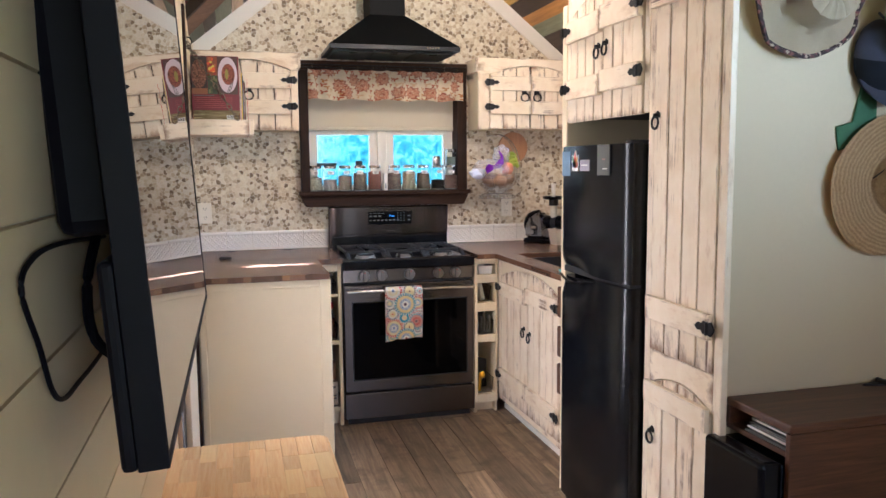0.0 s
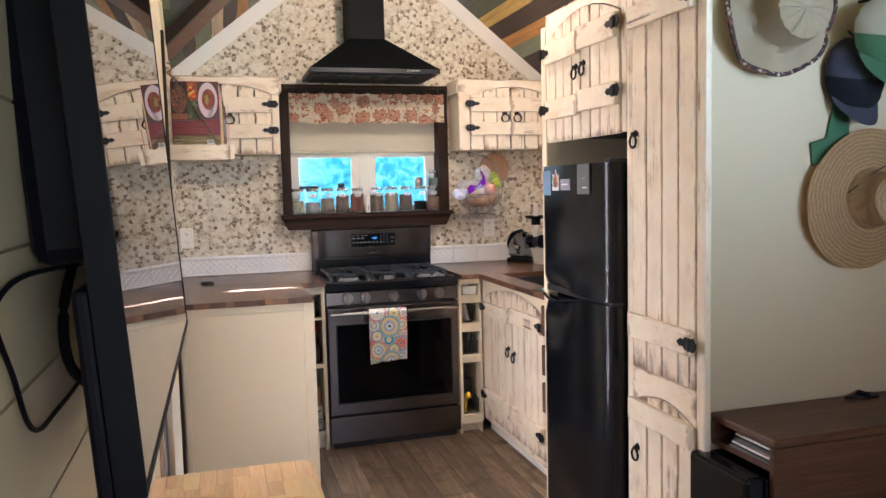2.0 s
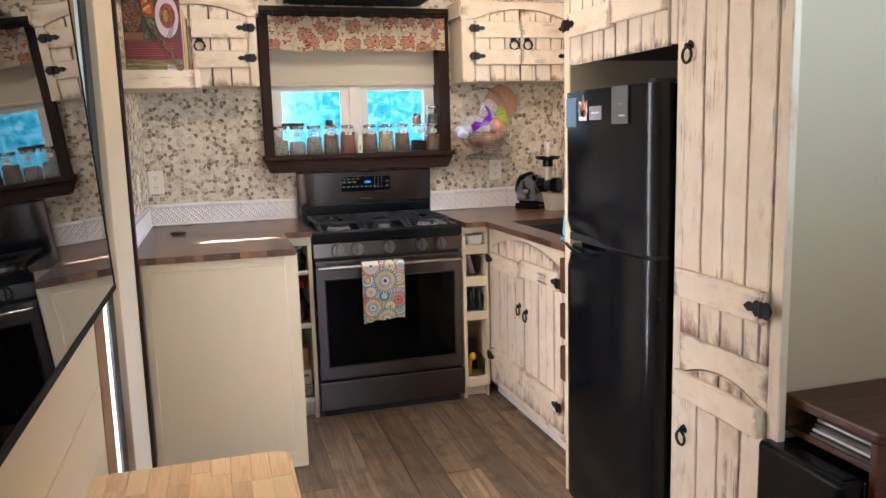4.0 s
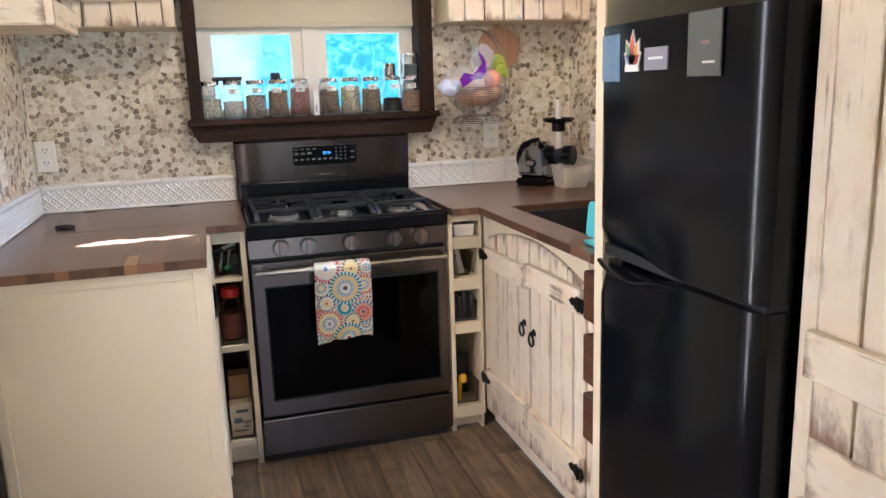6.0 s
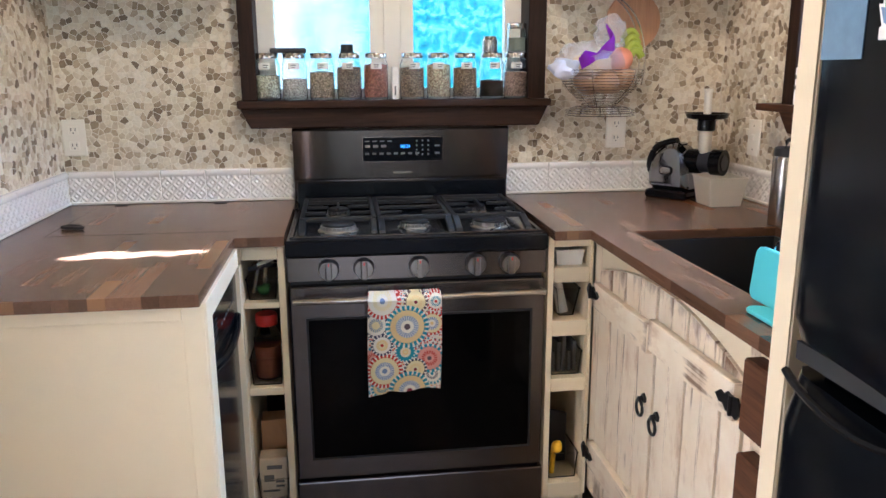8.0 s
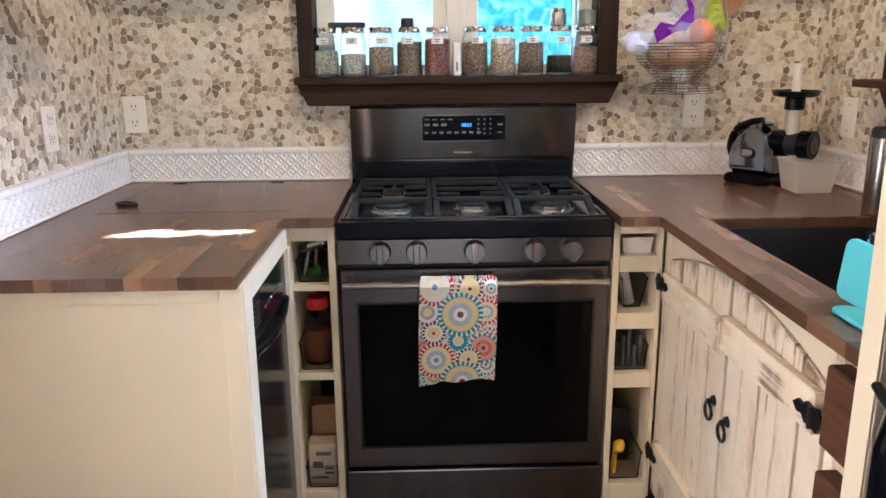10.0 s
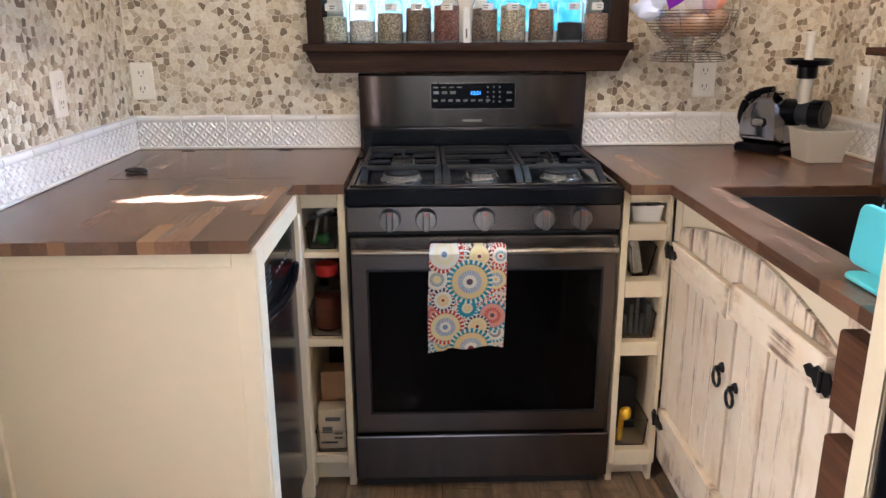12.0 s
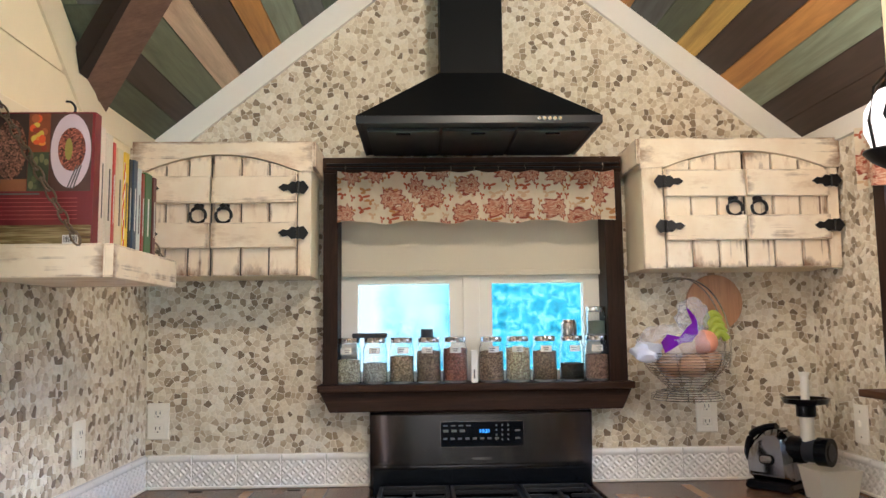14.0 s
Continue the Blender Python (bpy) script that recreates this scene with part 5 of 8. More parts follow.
def valance(name, fn, u0, u1, z0, z1, label, n=70, waves=9):
    t = thing(name, fn((u0 + u1) / 2, 0, z0), label, "valance")
    bm = bmesh.new()
    cols = []
    for i in range(n + 1):
        s = i / n
        u = u0 + (u1 - u0) * s
        col = []
        for j in range(9):
            v = j / 8
            d = 0.012 * math.sin(s * waves * 6.28 + 0.8 * math.sin(s * 9)) * (0.55 + 0.6 * v)
            z = z1 + (z0 - z1) * v - 0.006 * abs(math.sin(s * math.pi * 10)) * (1 - v) + 0.006 * math.sin(s * waves * 3.1) * v
            col.append(bm.verts.new(fn(u, d, z)))
        cols.append(col)
    for a, b2 in zip(cols, cols[1:]):
        for j in range(8):
            bm.faces.new((a[j], b2[j], b2[j + 1], a[j + 1]))
    bmesh.ops.solidify(bm, geom=bm.faces[:], thickness=0.0012)
    part("cloth", bm, M["floral"], t, "", True)
    hem = tube([fn(u0 + (u1 - u0) * i / n, 0.012 * math.sin(i / n * waves * 6.28 + 0.8 * math.sin(i / n * 9)) * 1.15, z0 + 0.006 * math.sin(i / n * waves * 3.1) + 0.0005) for i in range(n + 1)], 0.0014, 5)
    part("hem", hem, M["floral"], t, "stitched lower hem", True)
    return t


valance("valance", lambda u, d, z: (u, 4.802 - d, z), 0.478, 1.442, 1.853, 2.032, "cream cotton valance printed with rust-red flowers")
valance("valance", lambda u, d, z: (XR - 0.075 - d, u, z), 3.46, 4.44, 1.885, 2.08, "cream floral cotton valance over the sink window")

# ---- jars on the window sill ----
GRAIN = [srgb(196, 172, 132), srgb(214, 194, 152), srgb(150, 132, 108), srgb(128, 106, 84), srgb(150, 84, 60), srgb(134, 108, 84), srgb(184, 158, 118), srgb(126, 100, 74), srgb(48, 40, 36), srgb(150, 112, 92)]
FILL = [0.082, 0.070, 0.092, 0.108, 0.116, 0.105, 0.115, 0.104, 0.062, 0.090]
for i, jx in enumerate((0.512, 0.603, 0.695, 0.788, 0.880, 1.006, 1.099, 1.192, 1.287, 1.374)):
    at = (jx, 4.862, 1.3005)
    jr = thing("mason_jar", at, "clear glass canning jar of dry goods with a metal lid", "jar", "jars on the window sill")
    part("glass", lathe([(0.0, 0.0), (0.038, 0.0), (0.0425, 0.006), (0.0425, 0.117), (0.0355, 0.136), (0.0355, 0.146), (0.0335, 0.146), (0.0335, 0.135), (0.0413, 0.116), (0.0413, 0.008), (0.0, 0.006)], at, 20), M["glass"], jr, "", True)
    part("contents", lathe([(0.0, 0.0075), (0.0407, 0.009), (0.0407, FILL[i]), (0.02, FILL[i] + 0.004), (0.0, FILL[i] + 0.003)], at, 20),
         grainy("dry_goods", tuple(min(0.8, c * 1.2 + 0.24 * sum(GRAIN[i][:3])) for c in GRAIN[i][:3]) + (1.0,), 240 if i % 2 else 190), jr, "dry grain, seeds or powder", True)
    lid = part("lid", lathe([(0.0375, 0.138), (0.0385, 0.139), (0.0385, 0.154), (0.037, 0.156), (0.0, 0.156)], at, 24), M["chrome"], jr, "thin metal screw lid", True)
    tag = bmesh.new()
    vs = []
    for s in range(7):
        a = radians(-90 - 26 + 52 * s / 6 + (i % 3 - 1) * 8)
        vs.append((jx + 0.0430 * math.cos(a), 4.862 + 0.0430 * math.sin(a)))
    for (xa, ya), (xb, yb) in zip(vs, vs[1:]):
        q4 = [tag.verts.new(p) for p in ((xa, ya, 1.4025), (xb, yb, 1.4025), (xb, yb, 1.424), (xa, ya, 1.424))]
        tag.faces.new(q4)
    lab = part("label", tag, M["paper"], jr, "small white paper label")
    txt = bmesh.new()
    for kk, zz in ((0, 1.415), (1, 1.408)):
        box(jx - 0.010 + 0.002 * kk, jx + 0.009 - 0.003 * kk, 4.862 - 0.0444, 4.862 - 0.0432, zz, zz + 0.003, bm=txt)
    part("writing", txt, M["ink"], lab)
sj = thing("small_jar", (1.376, 4.862, 1.4568), "small glass jar with metal lid stacked on a canning jar", "jar")
part("glass", lathe([(0, 0), (0.031, 0.0), (0.034, 0.004), (0.034, 0.075), (0.030, 0.085), (0.028, 0.085), (0.031, 0.074), (0.031, 0.006), (0, 0.005)], (1.376, 4.862, 1.4568), 20), M["glass"], sj, "", True)
part("contents", lathe([(0, 0.006), (0.030, 0.007), (0.030, 0.05), (0, 0.052)], (1.376, 4.862, 1.4568), 20), plain("pale_herbs", srgb(150, 156, 140), 0.9, vary=0.3, scale=300, bump=0.6), sj, "", True)
part("lid", lathe([(0.033, 0.080), (0.034, 0.082), (0.034, 0.097), (0.032, 0.099), (0, 0.099)], (1.376, 4.862, 1.4568), 20), M["chrome"], sj, "", True)
st = thing("spice_tin", (1.28, 4.862, 1.4568), "short round metal tin standing on a jar", "tin")
part("can", lathe([(0.026, 0), (0.027, 0.002), (0.027, 0.042), (0.024, 0.045), (0.022, 0.055), (0, 0.056)], (1.28, 4.862, 1.4568), 20), M["steel"], st, "", True)
bl = thing("black_lid_box", (0.575, 4.862, 1.4568), "flat black plastic box lying across two jars", "box")
part("case", box(0.525, 0.645, 4.845, 4.885, 1.4568, 1.473, 0.004), M["black_matte"], bl)
bc = thing("small_canister", (0.783, 4.862, 1.4568), "short black plastic canister on a jar", "canister")
part("cap", lathe([(0.021, 0), (0.022, 0.002), (0.021, 0.026), (0.019, 0.028), (0, 0.028)], (0.783, 4.862, 1.4568), 18), M["black_matte"], bc, "", True)
wbx = thing("white_carton", (0.945, 4.85, 1.3), "slim white carton standing between jars", "carton")
ct = part("carton", box(0.934, 0.957, 4.835, 4.862, 1.3005, 1.41, 0.001), M["paper"], wbx)
part("print", box(0.942, 0.947, 4.834, 4.8346, 1.315, 1.345), M["ink"], wbx)

# ---- wall plates ----
def wall_plate(name, fn, u, z, label, duplex=True):
    t = thing(name, fn(u, 0, z), label, "outlet")
    pl = part("plate", slab(fn, u - 0.038, u + 0.038, 0.0, 0.007, z - 0.062, z + 0.062, 0.003), M["outlet"], t)
    if duplex:
        for dz in (-0.026, 0.026):
            rc = part("receptacle", slab(fn, u - 0.016, u + 0.016, 0.007, 0.010, z + dz - 0.015, z + dz + 0.015, 0.003), M["outlet"], t)
            s = bmesh.new()
            for du in (-0.007, 0.007):
                slab(fn, u + du - 0.0012, u + du + 0.0012, 0.0085, 0.0104, z + dz - 0.002, z + dz + 0.008, 0, s)
            slab(fn, u - 0.002, u + 0.002, 0.0085, 0.0104, z + dz - 0.011, z + dz - 0.007, 0, s)
            part("slots", s, M["black_matte"], rc)
    else:
        part("toggle", slab(fn, u - 0.005, u + 0.005, 0.007, 0.017, z - 0.008, z + 0.012, 0.002), M["outlet"], t)
        for dz in (-0.04, 0.04):
            part("screw", slab(fn, u - 0.003, u + 0.003, 0.007, 0.0085, z + dz - 0.003, z + dz + 0.003, 0.001), M["steel"], t)
    return t


CH = 0.0035
wall_plate("outlet", facing("y", YB - CH), -0.143, 1.180, "ivory duplex wall outlet on stone mosaic")
wall_plate("outlet", facing("y", YB - CH), 1.763, 1.176, "ivory duplex wall outlet under the fruit basket")
FW = lambda u, d, z: (XL + CH + d, u, z)
FE = facing("x", XR - CH)
wall_plate("outlet", FW, 4.365, 1.182, "ivory duplex outlet on the side wall")
wall_plate("light_switch", FE, 4.628, 1.166, "ivory toggle switch plate beside the sink window", False)

def curvy(pts, n=6):
    """A smooth line through the points."""
    pts = [Vector(p) for p in pts]
    ext = [pts[0] * 2 - pts[1]] + pts + [pts[-1] * 2 - pts[-2]]
    out = []
    for a, b2, c, d in zip(ext, ext[1:], ext[2:], ext[3:]):
        for i in range(n):
            t = i / n
            out.append(0.5 * (2 * b2 + (c - a) * t + (2 * a - 5 * b2 + 4 * c - d) * t * t + (3 * b2 - a - 3 * c + d) * t ** 3))
    return out + [pts[-1]]


# ---- sink cabinet ----
SF = 1.500
sc = thing("sink_cabinet", (1.8, 3.75, 0), "cream distressed board sink cabinet with arched double doors", "cabinet")
part("carcass", box(SF + 0.02, SF + 0.06, 3.20, 4.30, 0.10, 0.90), M["cream"], sc)
fs = facing("x", SF + 0.02)
sa = arch(3.405, 4.235, 0.825, 0.893)
part("stile", slab(fs, 4.235, 4.298, 0, 0.02, 0.085, 0.921), M["dist_z"], sc)
part("stile", slab(fs, 3.375, 3.405, 0, 0.02, 0.085, 0.921), M["dist_z"], sc)
part("end_stile", slab(fs, 3.20, 3.372, 0, 0.02, 0.085, 0.921), M["dist_z"], sc)
arch_rail("arched_rail", sc, fs, 3.405, 4.235, 0.921, sa, 0, 0.0195, M["cream"])
part("bottom_rail", slab(fs, 3.405, 4.235, 0, 0.02, 0.085, 0.115), M["dist_y"], sc)
part("toe_board", box(1.565, 1.577, 3.20, 4.345, 0.0, 0.085), M["cream"], sc)
part("base_moulding", box(1.553, 1.565, 3.20, 4.345, 0.0, 0.03, 0.004), M["white"], sc)
top = lambda u: sa(u) - 0.005
DFR = SF + 0.015
board_door(sc, "x", DFR, 3.825, 4.232, 0.118, top, 4, [(0.205, 0.080), (0.715, 0.075)], [(0.245, 4.236, -1), (0.758, 4.236, -1)], (3.865, 0.575), rnd=random.Random(5))
board_door(sc, "x", DFR, 3.408, 3.819, 0.118, top, 5, [(0.205, 0.080), (0.735, 0.078)], [(0.245, 3.404, 1), (0.775, 3.404, 1)], (3.783, 0.562), rnd=random.Random(8))
for z in (0.748, 0.562, 0.385):
    dwr = part("drawer_front", slab(facing("x", SF), 3.215, 3.358, 0.0005, 0.04, z, z + 0.142, 0.004), M["darkwood_y"], sc, "dark stained drawer front")

# ---- counters: pieces come last ----
CT0, CT1 = 0.923, 0.950
cl = bmesh.new()
box(XL + 0.004, 0.450, 3.706, YB - 0.004, CT0, CT1 - 0.0045, bm=cl)
box(0.450, 0.586, 4.252, YB - 0.004, CT0, CT1 - 0.0045, bm=cl)
counter_l = tagged(part("countertop", cl, M["counter"]), "dark walnut butcher block countertop beside the range", "countertop")
cr = bmesh.new()
SX0, SX1, SY0, SY1 = 1.566, 1.995, 3.40, 4.172
box(1.455, SX0, 3.20, 4.205, CT0, CT1 - 0.0045, bm=cr)
box(1.346, 1.455, 4.205, YB - 0.004, CT0, CT1 - 0.0045, bm=cr)
box(1.455, SX0, 4.205, YB - 0.004, CT0, CT1 - 0.0045, bm=cr)
box(SX0, XR - 0.004, SY1, YB - 0.004, CT0, CT1 - 0.0045, bm=cr)
box(SX1, XR - 0.004, 3.20, SY1, CT0, CT1 - 0.0045, bm=cr)
box(SX0, SX1, 3.20, SY0, CT0, CT1 - 0.0045, bm=cr)
counter_r = tagged(part("countertop", cr, M["counter"]), "dark walnut butcher block countertop around the sink", "countertop")
snk = thing("sink", (1.78, 3.79, 0.72), "black granite composite sink set under the counter", "sink")
sb = bmesh.new()
o = [(SX0 - 0.01, SY0 - 0.01), (SX1 + 0.01, SY0 - 0.01), (SX1 + 0.01, SY1 + 0.01), (SX0 - 0.01, SY1 + 0.01)]
inn = [(SX0 + 0.004, SY0 + 0.004), (SX1 - 0.004, SY0 + 0.004), (SX1 - 0.004, SY1 - 0.004), (SX0 + 0.004, SY1 - 0.004)]
bot = [(SX0 + 0.03, SY0 + 0.03), (SX1 - 0.03, SY0 + 0.03), (SX1 - 0.03, SY1 - 0.03), (SX0 + 0.03, SY1 - 0.03)]
rr = [[sb.verts.new((x, y, z)) for x, y in p] for p, z in ((o, 0.70), (o, 0.9225), (inn, 0.9225), (bot, 0.735))]
for a, b2 in zip(rr, rr[1:]):
    for i in range(4):
        sb.faces.new((a[i], a[(i + 1) % 4], b2[(i + 1) % 4], b2[i]))
sb.faces.new(rr[0])
sb.faces.new(rr[3])
part("basin", sb, M["sink"], snk)
part("drain", lathe([(0.04, 0), (0.038, 0.004), (0.02, 0.002), (0, 0.002)], (1.78, 3.78, 0.7352), 20), M["steel"], snk, "", True)

# turquoise sponge and brush caddy on the sink's front edge
cd = thing("sink_caddy", (1.53, 3.38, 0.95), "turquoise plastic sink caddy with drip tray and wire loops", "caddy")
fc = facing("x", 1.515)


def rounded(u0, u1, z0, z1, r, n=5):
    out = []
    for cx, cz, a0 in ((u1 - r, z1 - r, 0), (u0 + r, z1 - r, 90), (u0 + r, z0 + r, 180), (u1 - r, z0 + r, 270)):
        for i in range(n + 1):
            a = radians(a0 + 90 * i / n)
            out.append((cx + r * math.cos(a), cz + r * math.sin(a)))
    return out


lean = lambda u, d, z: (1.550 - d - (z - 0.95) * -0.10, u, z)
part("plate", prism(rounded(3.285, 3.500, 0.958, 1.062, 0.018), lean, 0, 0.012, None, 0.002), M["turquoise"], cd, "", True)
part("tray", prism(rounded(3.265, 3.440, 1.495, 1.540, 0.02), lambda u, d, z: (z, u, d), 0.9515, 0.9595, None, 0.002), M["turquoise"], cd, "", True)
for u in (3.33, 3.44):
    hp2 = [(1.555, u - 0.018, 0.96), (1.562, u - 0.018, 1.06)] + [(1.562, u - 0.018 * math.cos(radians(a)), 1.06 + 0.02 * math.sin(radians(a))) for a in range(20, 180, 20)] + [(1.562, u + 0.018, 1.06), (1.555, u + 0.018, 0.96)]
    part("wire_loop", tube(hp2, 0.0028, 8), M["chrome"], cd, "", True)
part("emblem", lathe([(0.007, 0), (0.006, -0.003), (0, -0.003)], (1.5265, 3.345, 1.02), 10, None, "x"), M["ink"], cd, "", True)

# ---- masticating juicer in the corner ----
M["juicer_chrome"] = plain("dark_chrome", srgb(150, 151, 156), 0.14, 1.0, vary=0.04, bump=0.02)
jc = thing("juicer", (1.95, 4.70, 0.95), "chrome and black horizontal juicer with white pusher", "juicer")
body = bmesh.new()
prof = [(-0.105, 0.025), (-0.114, 0.065), (-0.110, 0.105), (-0.094, 0.145), (-0.066, 0.176), (-0.03, 0.194), (0.01, 0.199), (0.045, 0.190), (0.068, 0.165), (0.080, 0.12), (0.088, 0.06), (0.092, 0.025)]
jm = Matrix.Translation((1.93, 4.72, 0.951)) @ Matrix.Rotation(radians(-52), 4, "Z") @ Matrix.Diagonal((0.78, 0.92, 1.0, 1.0))


def jfn(w):
    return lambda u, d, z: jm @ Vector((u, d * (1 - 0.25 * max(0, (z - 0.1) / 0.1)), z))


prism(prof, jfn(0), -0.062, 0.062, body, 0.022)
part("housing", body, M["juicer_chrome"], jc, "polished chrome housing", True)
part("base", prism([(-0.108, 0.0), (0.094, 0.0), (0.098, 0.02), (0.09, 0.032), (-0.10, 0.032), (-0.112, 0.02)], jfn(0), -0.07, 0.07, None, 0.006), M["black_gloss"], jc, "black base")
hk = [jm @ Vector((-0.085, 0, 0.06)), jm @ Vector((-0.132, 0, 0.10)), jm @ Vector((-0.112, 0, 0.165)), jm @ Vector((-0.05, 0, 0.192)), jm @ Vector((0.0, 0, 0.2))]
part("carry_handle", tube(curvy(hk), 0.013, 10), M["black_gloss"], jc, "", True)
part("badge", prism(rounded(-0.045, 0.015, 0.085, 0.115, 0.014), jfn(0), -0.0655, -0.058), M["black_gloss"], jc, "oval badge")
part("badge_face", prism(rounded(-0.040, 0.010, 0.089, 0.111, 0.010), jfn(0), -0.067, -0.0655), M["steel"], jc)
ax0, ax1 = jm @ Vector((0.06, 0, 0.135)), jm @ Vector((0.225, 0, 0.135))
part("auger_neck", tube([ax0, ax0.lerp(ax1, 0.35)], 0.042, 18), M["black_gloss"], jc, "", True)
part("drum", tube([ax0.lerp(ax1, 0.3), ax0.lerp(ax1, 0.72)], 0.036, 18), M["plastic_dark"], jc, "smoky clear drum", True)
cap = part("end_cap", tube([ax0.lerp(ax1, 0.68), ax0.lerp(ax1, 0.98)], 0.044, 20), M["black_gloss"], jc, "black ribbed end cap", True)
part("cap_ring", tube([ax0.lerp(ax1, 0.975), ax1], 0.026, 18), M["iron"], cap, "", True)
ch0 = ax0.lerp(ax1, 0.42)
part("feed_chute", tube([ch0, ch0 + Vector((0, 0, 0.14))], 0.021, 16), M["milky"], jc, "clear feed chute", True)
part("hopper", lathe([(0.026, 0.105), (0.030, 0.108), (0.030, 0.14), (0.066, 0.148), (0.072, 0.162), (0.074, 0.164), (0.070, 0.165), (0.06, 0.153), (0.02, 0.15)], ch0, 24), M["black_gloss"], jc, "black hopper tray", True)
part("pusher", lathe([(0.013, 0.14), (0.013, 0.235), (0.016, 0.238), (0.016, 0.246), (0, 0.247)], ch0, 16), M["white"], jc, "white pusher", True)
bin_box("pulp_container", 1.945, 2.078, 4.49, 4.62, 0.951, 1.045, M["milky"], "milky white plastic pulp container on the counter", 0.014, "container")

# steel flask beside the sink window
fl = thing("steel_flask", (2.03, 4.205, 0.951), "brushed steel insulated flask with black lid and loop", "flask")
part("body", lathe([(0.036, 0), (0.038, 0.003), (0.038, 0.19), (0.034, 0.20), (0, 0.20)], (2.03, 4.205, 0.951), 24), M["steel"], fl, "", True)
part("lid", lathe([(0.036, 0.20), (0.036, 0.222), (0.03, 0.226), (0, 0.226)], (2.03, 4.205, 0.951), 24), M["black_matte"], fl, "", True)
part("loop", tube([(2.01, 4.185, 1.17), (2.01, 4.18, 1.195), (2.03, 4.195, 1.20), (2.05, 4.21, 1.195), (2.055, 4.215, 1.17)], 0.006, 8), M["black_matte"], fl, "", True)
sg = thing("sill_card", (2.11, 4.40, 1.29), "small white lettered card on the window sill", "card")
sgc = part("card", box(2.115, 2.120, 4.22, 4.36, 1.2905, 1.40, 0.001), M["paper"], sg)
for z, w in ((1.365, 0.05), (1.335, 0.06)):
    part("lettering", box(2.1140, 2.1148, 4.345 - w, 4.345, z, z + 0.012), M["ink"], sg)

# ---- counter clutter ----
cb2 = thing("cable_clip", (-0.03, 4.45, 0.95), "small black cord clip lying on the counter", "clip")
part("clip", tube([(-0.06, 4.45, 0.957), (-0.04, 4.462, 0.958), (-0.01, 4.452, 0.958), (0.0, 4.44, 0.957), (-0.02, 4.435, 0.957), (-0.045, 4.44, 0.957)], 0.006, 8, True), M["black_matte"], cb2, "", True)
for hx in (0.0, 0.33):
    ch2 = thing("flush_hinge", (hx, 4.85, 0.9501), "thin black hinge let into the counter", "hinge")
    part("leaf", box(hx - 0.022, hx + 0.022, 4.845, 4.858, 0.9503, 0.953), M["hinge"], ch2)

# ---- hanging fruit basket ----
BX, BY = 1.648, 4.745
fb = thing("fruit_basket", (BX, BY, 1.24), "round chrome wire fruit basket on a tall hoop", "basket")
for i in range(14):
    v = i / 13
    r = 0.05 + 0.098 * math.sin(v * math.pi / 2)
    part("wire_ring", tube(ring_pts((BX, BY, 1.274 + 0.122 * v), r, "z", 28), 0.0013, 5, True), M["chrome"], fb, "", True)
for i in range(6):
    a = i * math.pi / 3
    pts = []
    for j in range(7):
        v = j / 6
        r = 0.05 + 0.098 * math.sin(v * math.pi / 2)
        pts.append((BX + r * math.cos(a), BY + r * math.sin(a), 1.274 + 0.122 * v))
    part("upright_wire", tube(pts, 0.0016, 5), M["chrome"], fb, "", True)
base = bmesh.new()
for r, z in ((0.06, 1.274), (0.085, 1.272), (0.104, 1.266), (0.118, 1.260), (0.118, 1.252), (0.118, 1.244)):
    tube(ring_pts((BX, BY, z), r, "z", 28), 0.0016, 5, True, base)
for i in range(10):
    a = i * math.pi / 5
    tube([(BX + 0.05 * math.cos(a), BY + 0.05 * math.sin(a), 1.275), (BX + 0.1 * math.cos(a), BY + 0.1 * math.sin(a), 1.268), (BX + 0.118 * math.cos(a), BY + 0.118 * math.sin(a), 1.243)], 0.0014, 5, bm=base)
part("wire_foot", base, M["chrome"], fb, "", True)
hp3 = []
for i in range(22):
    a = radians(-20 + 125 * i / 21)
    hp3.append((BX + 0.012 + 0.150 * math.cos(a), BY + 0.02, 1.42 + 0.225 * math.sin(a)))
part("hoop", tube(hp3, 0.0032, 8), M["chrome"], fb, "", True)
part("hoop", tube([Vector(p) + Vector((-0.016, 0.012, 0.004)) for p in hp3], 0.0026, 8), M["chrome"], fb, "", True)
part("hook", tube([hp3[-1], (BX - 0.02, 4.83, 1.64), (BX - 0.02, YB - 0.004, 1.645)], 0.003, 8), M["chrome"], fb, "", True)


br = thing("bread_bag", (BX - 0.05, BY - 0.02, 1.375), "bagged rolls in clear plastic with a purple band", "bread")
part("rolls", lump((BX - 0.01, BY - 0.01, 1.420), 0.05, lump((BX - 0.065, BY - 0.01, 1.405), 0.05, None, 3, (1.1, 0.9, 0.8), 0.1, 2), 3, (1.1, 0.9, 0.75), 0.1, 1), plain("bread_crust", srgb(232, 196, 146), 0.7, vary=0.2, scale=60), br, "", True)
M["bag"] = plain("clear_film", srgb(226, 230, 246), 0.12, vary=0.1, scale=120, bump=0.8, Alpha=0.28)
film = lump((BX - 0.045, BY - 0.025, 1.425), 0.108, None, 4, (1.15, 0.75, 0.62), 0.0)
for v in film.verts:
    v.co += Vector((noise.noise(v.co * 30), noise.noise(v.co * 30 + Vector((3, 0, 0))), noise.noise(v.co * 30 + Vector((0, 7, 0))))) * 0.012
part("film", film, M["bag"], br, "crinkled clear plastic")
tf = lump((BX + 0.02, BY - 0.02, 1.515), 0.06, None, 3, (0.9, 0.6, 1.0), 0.0)
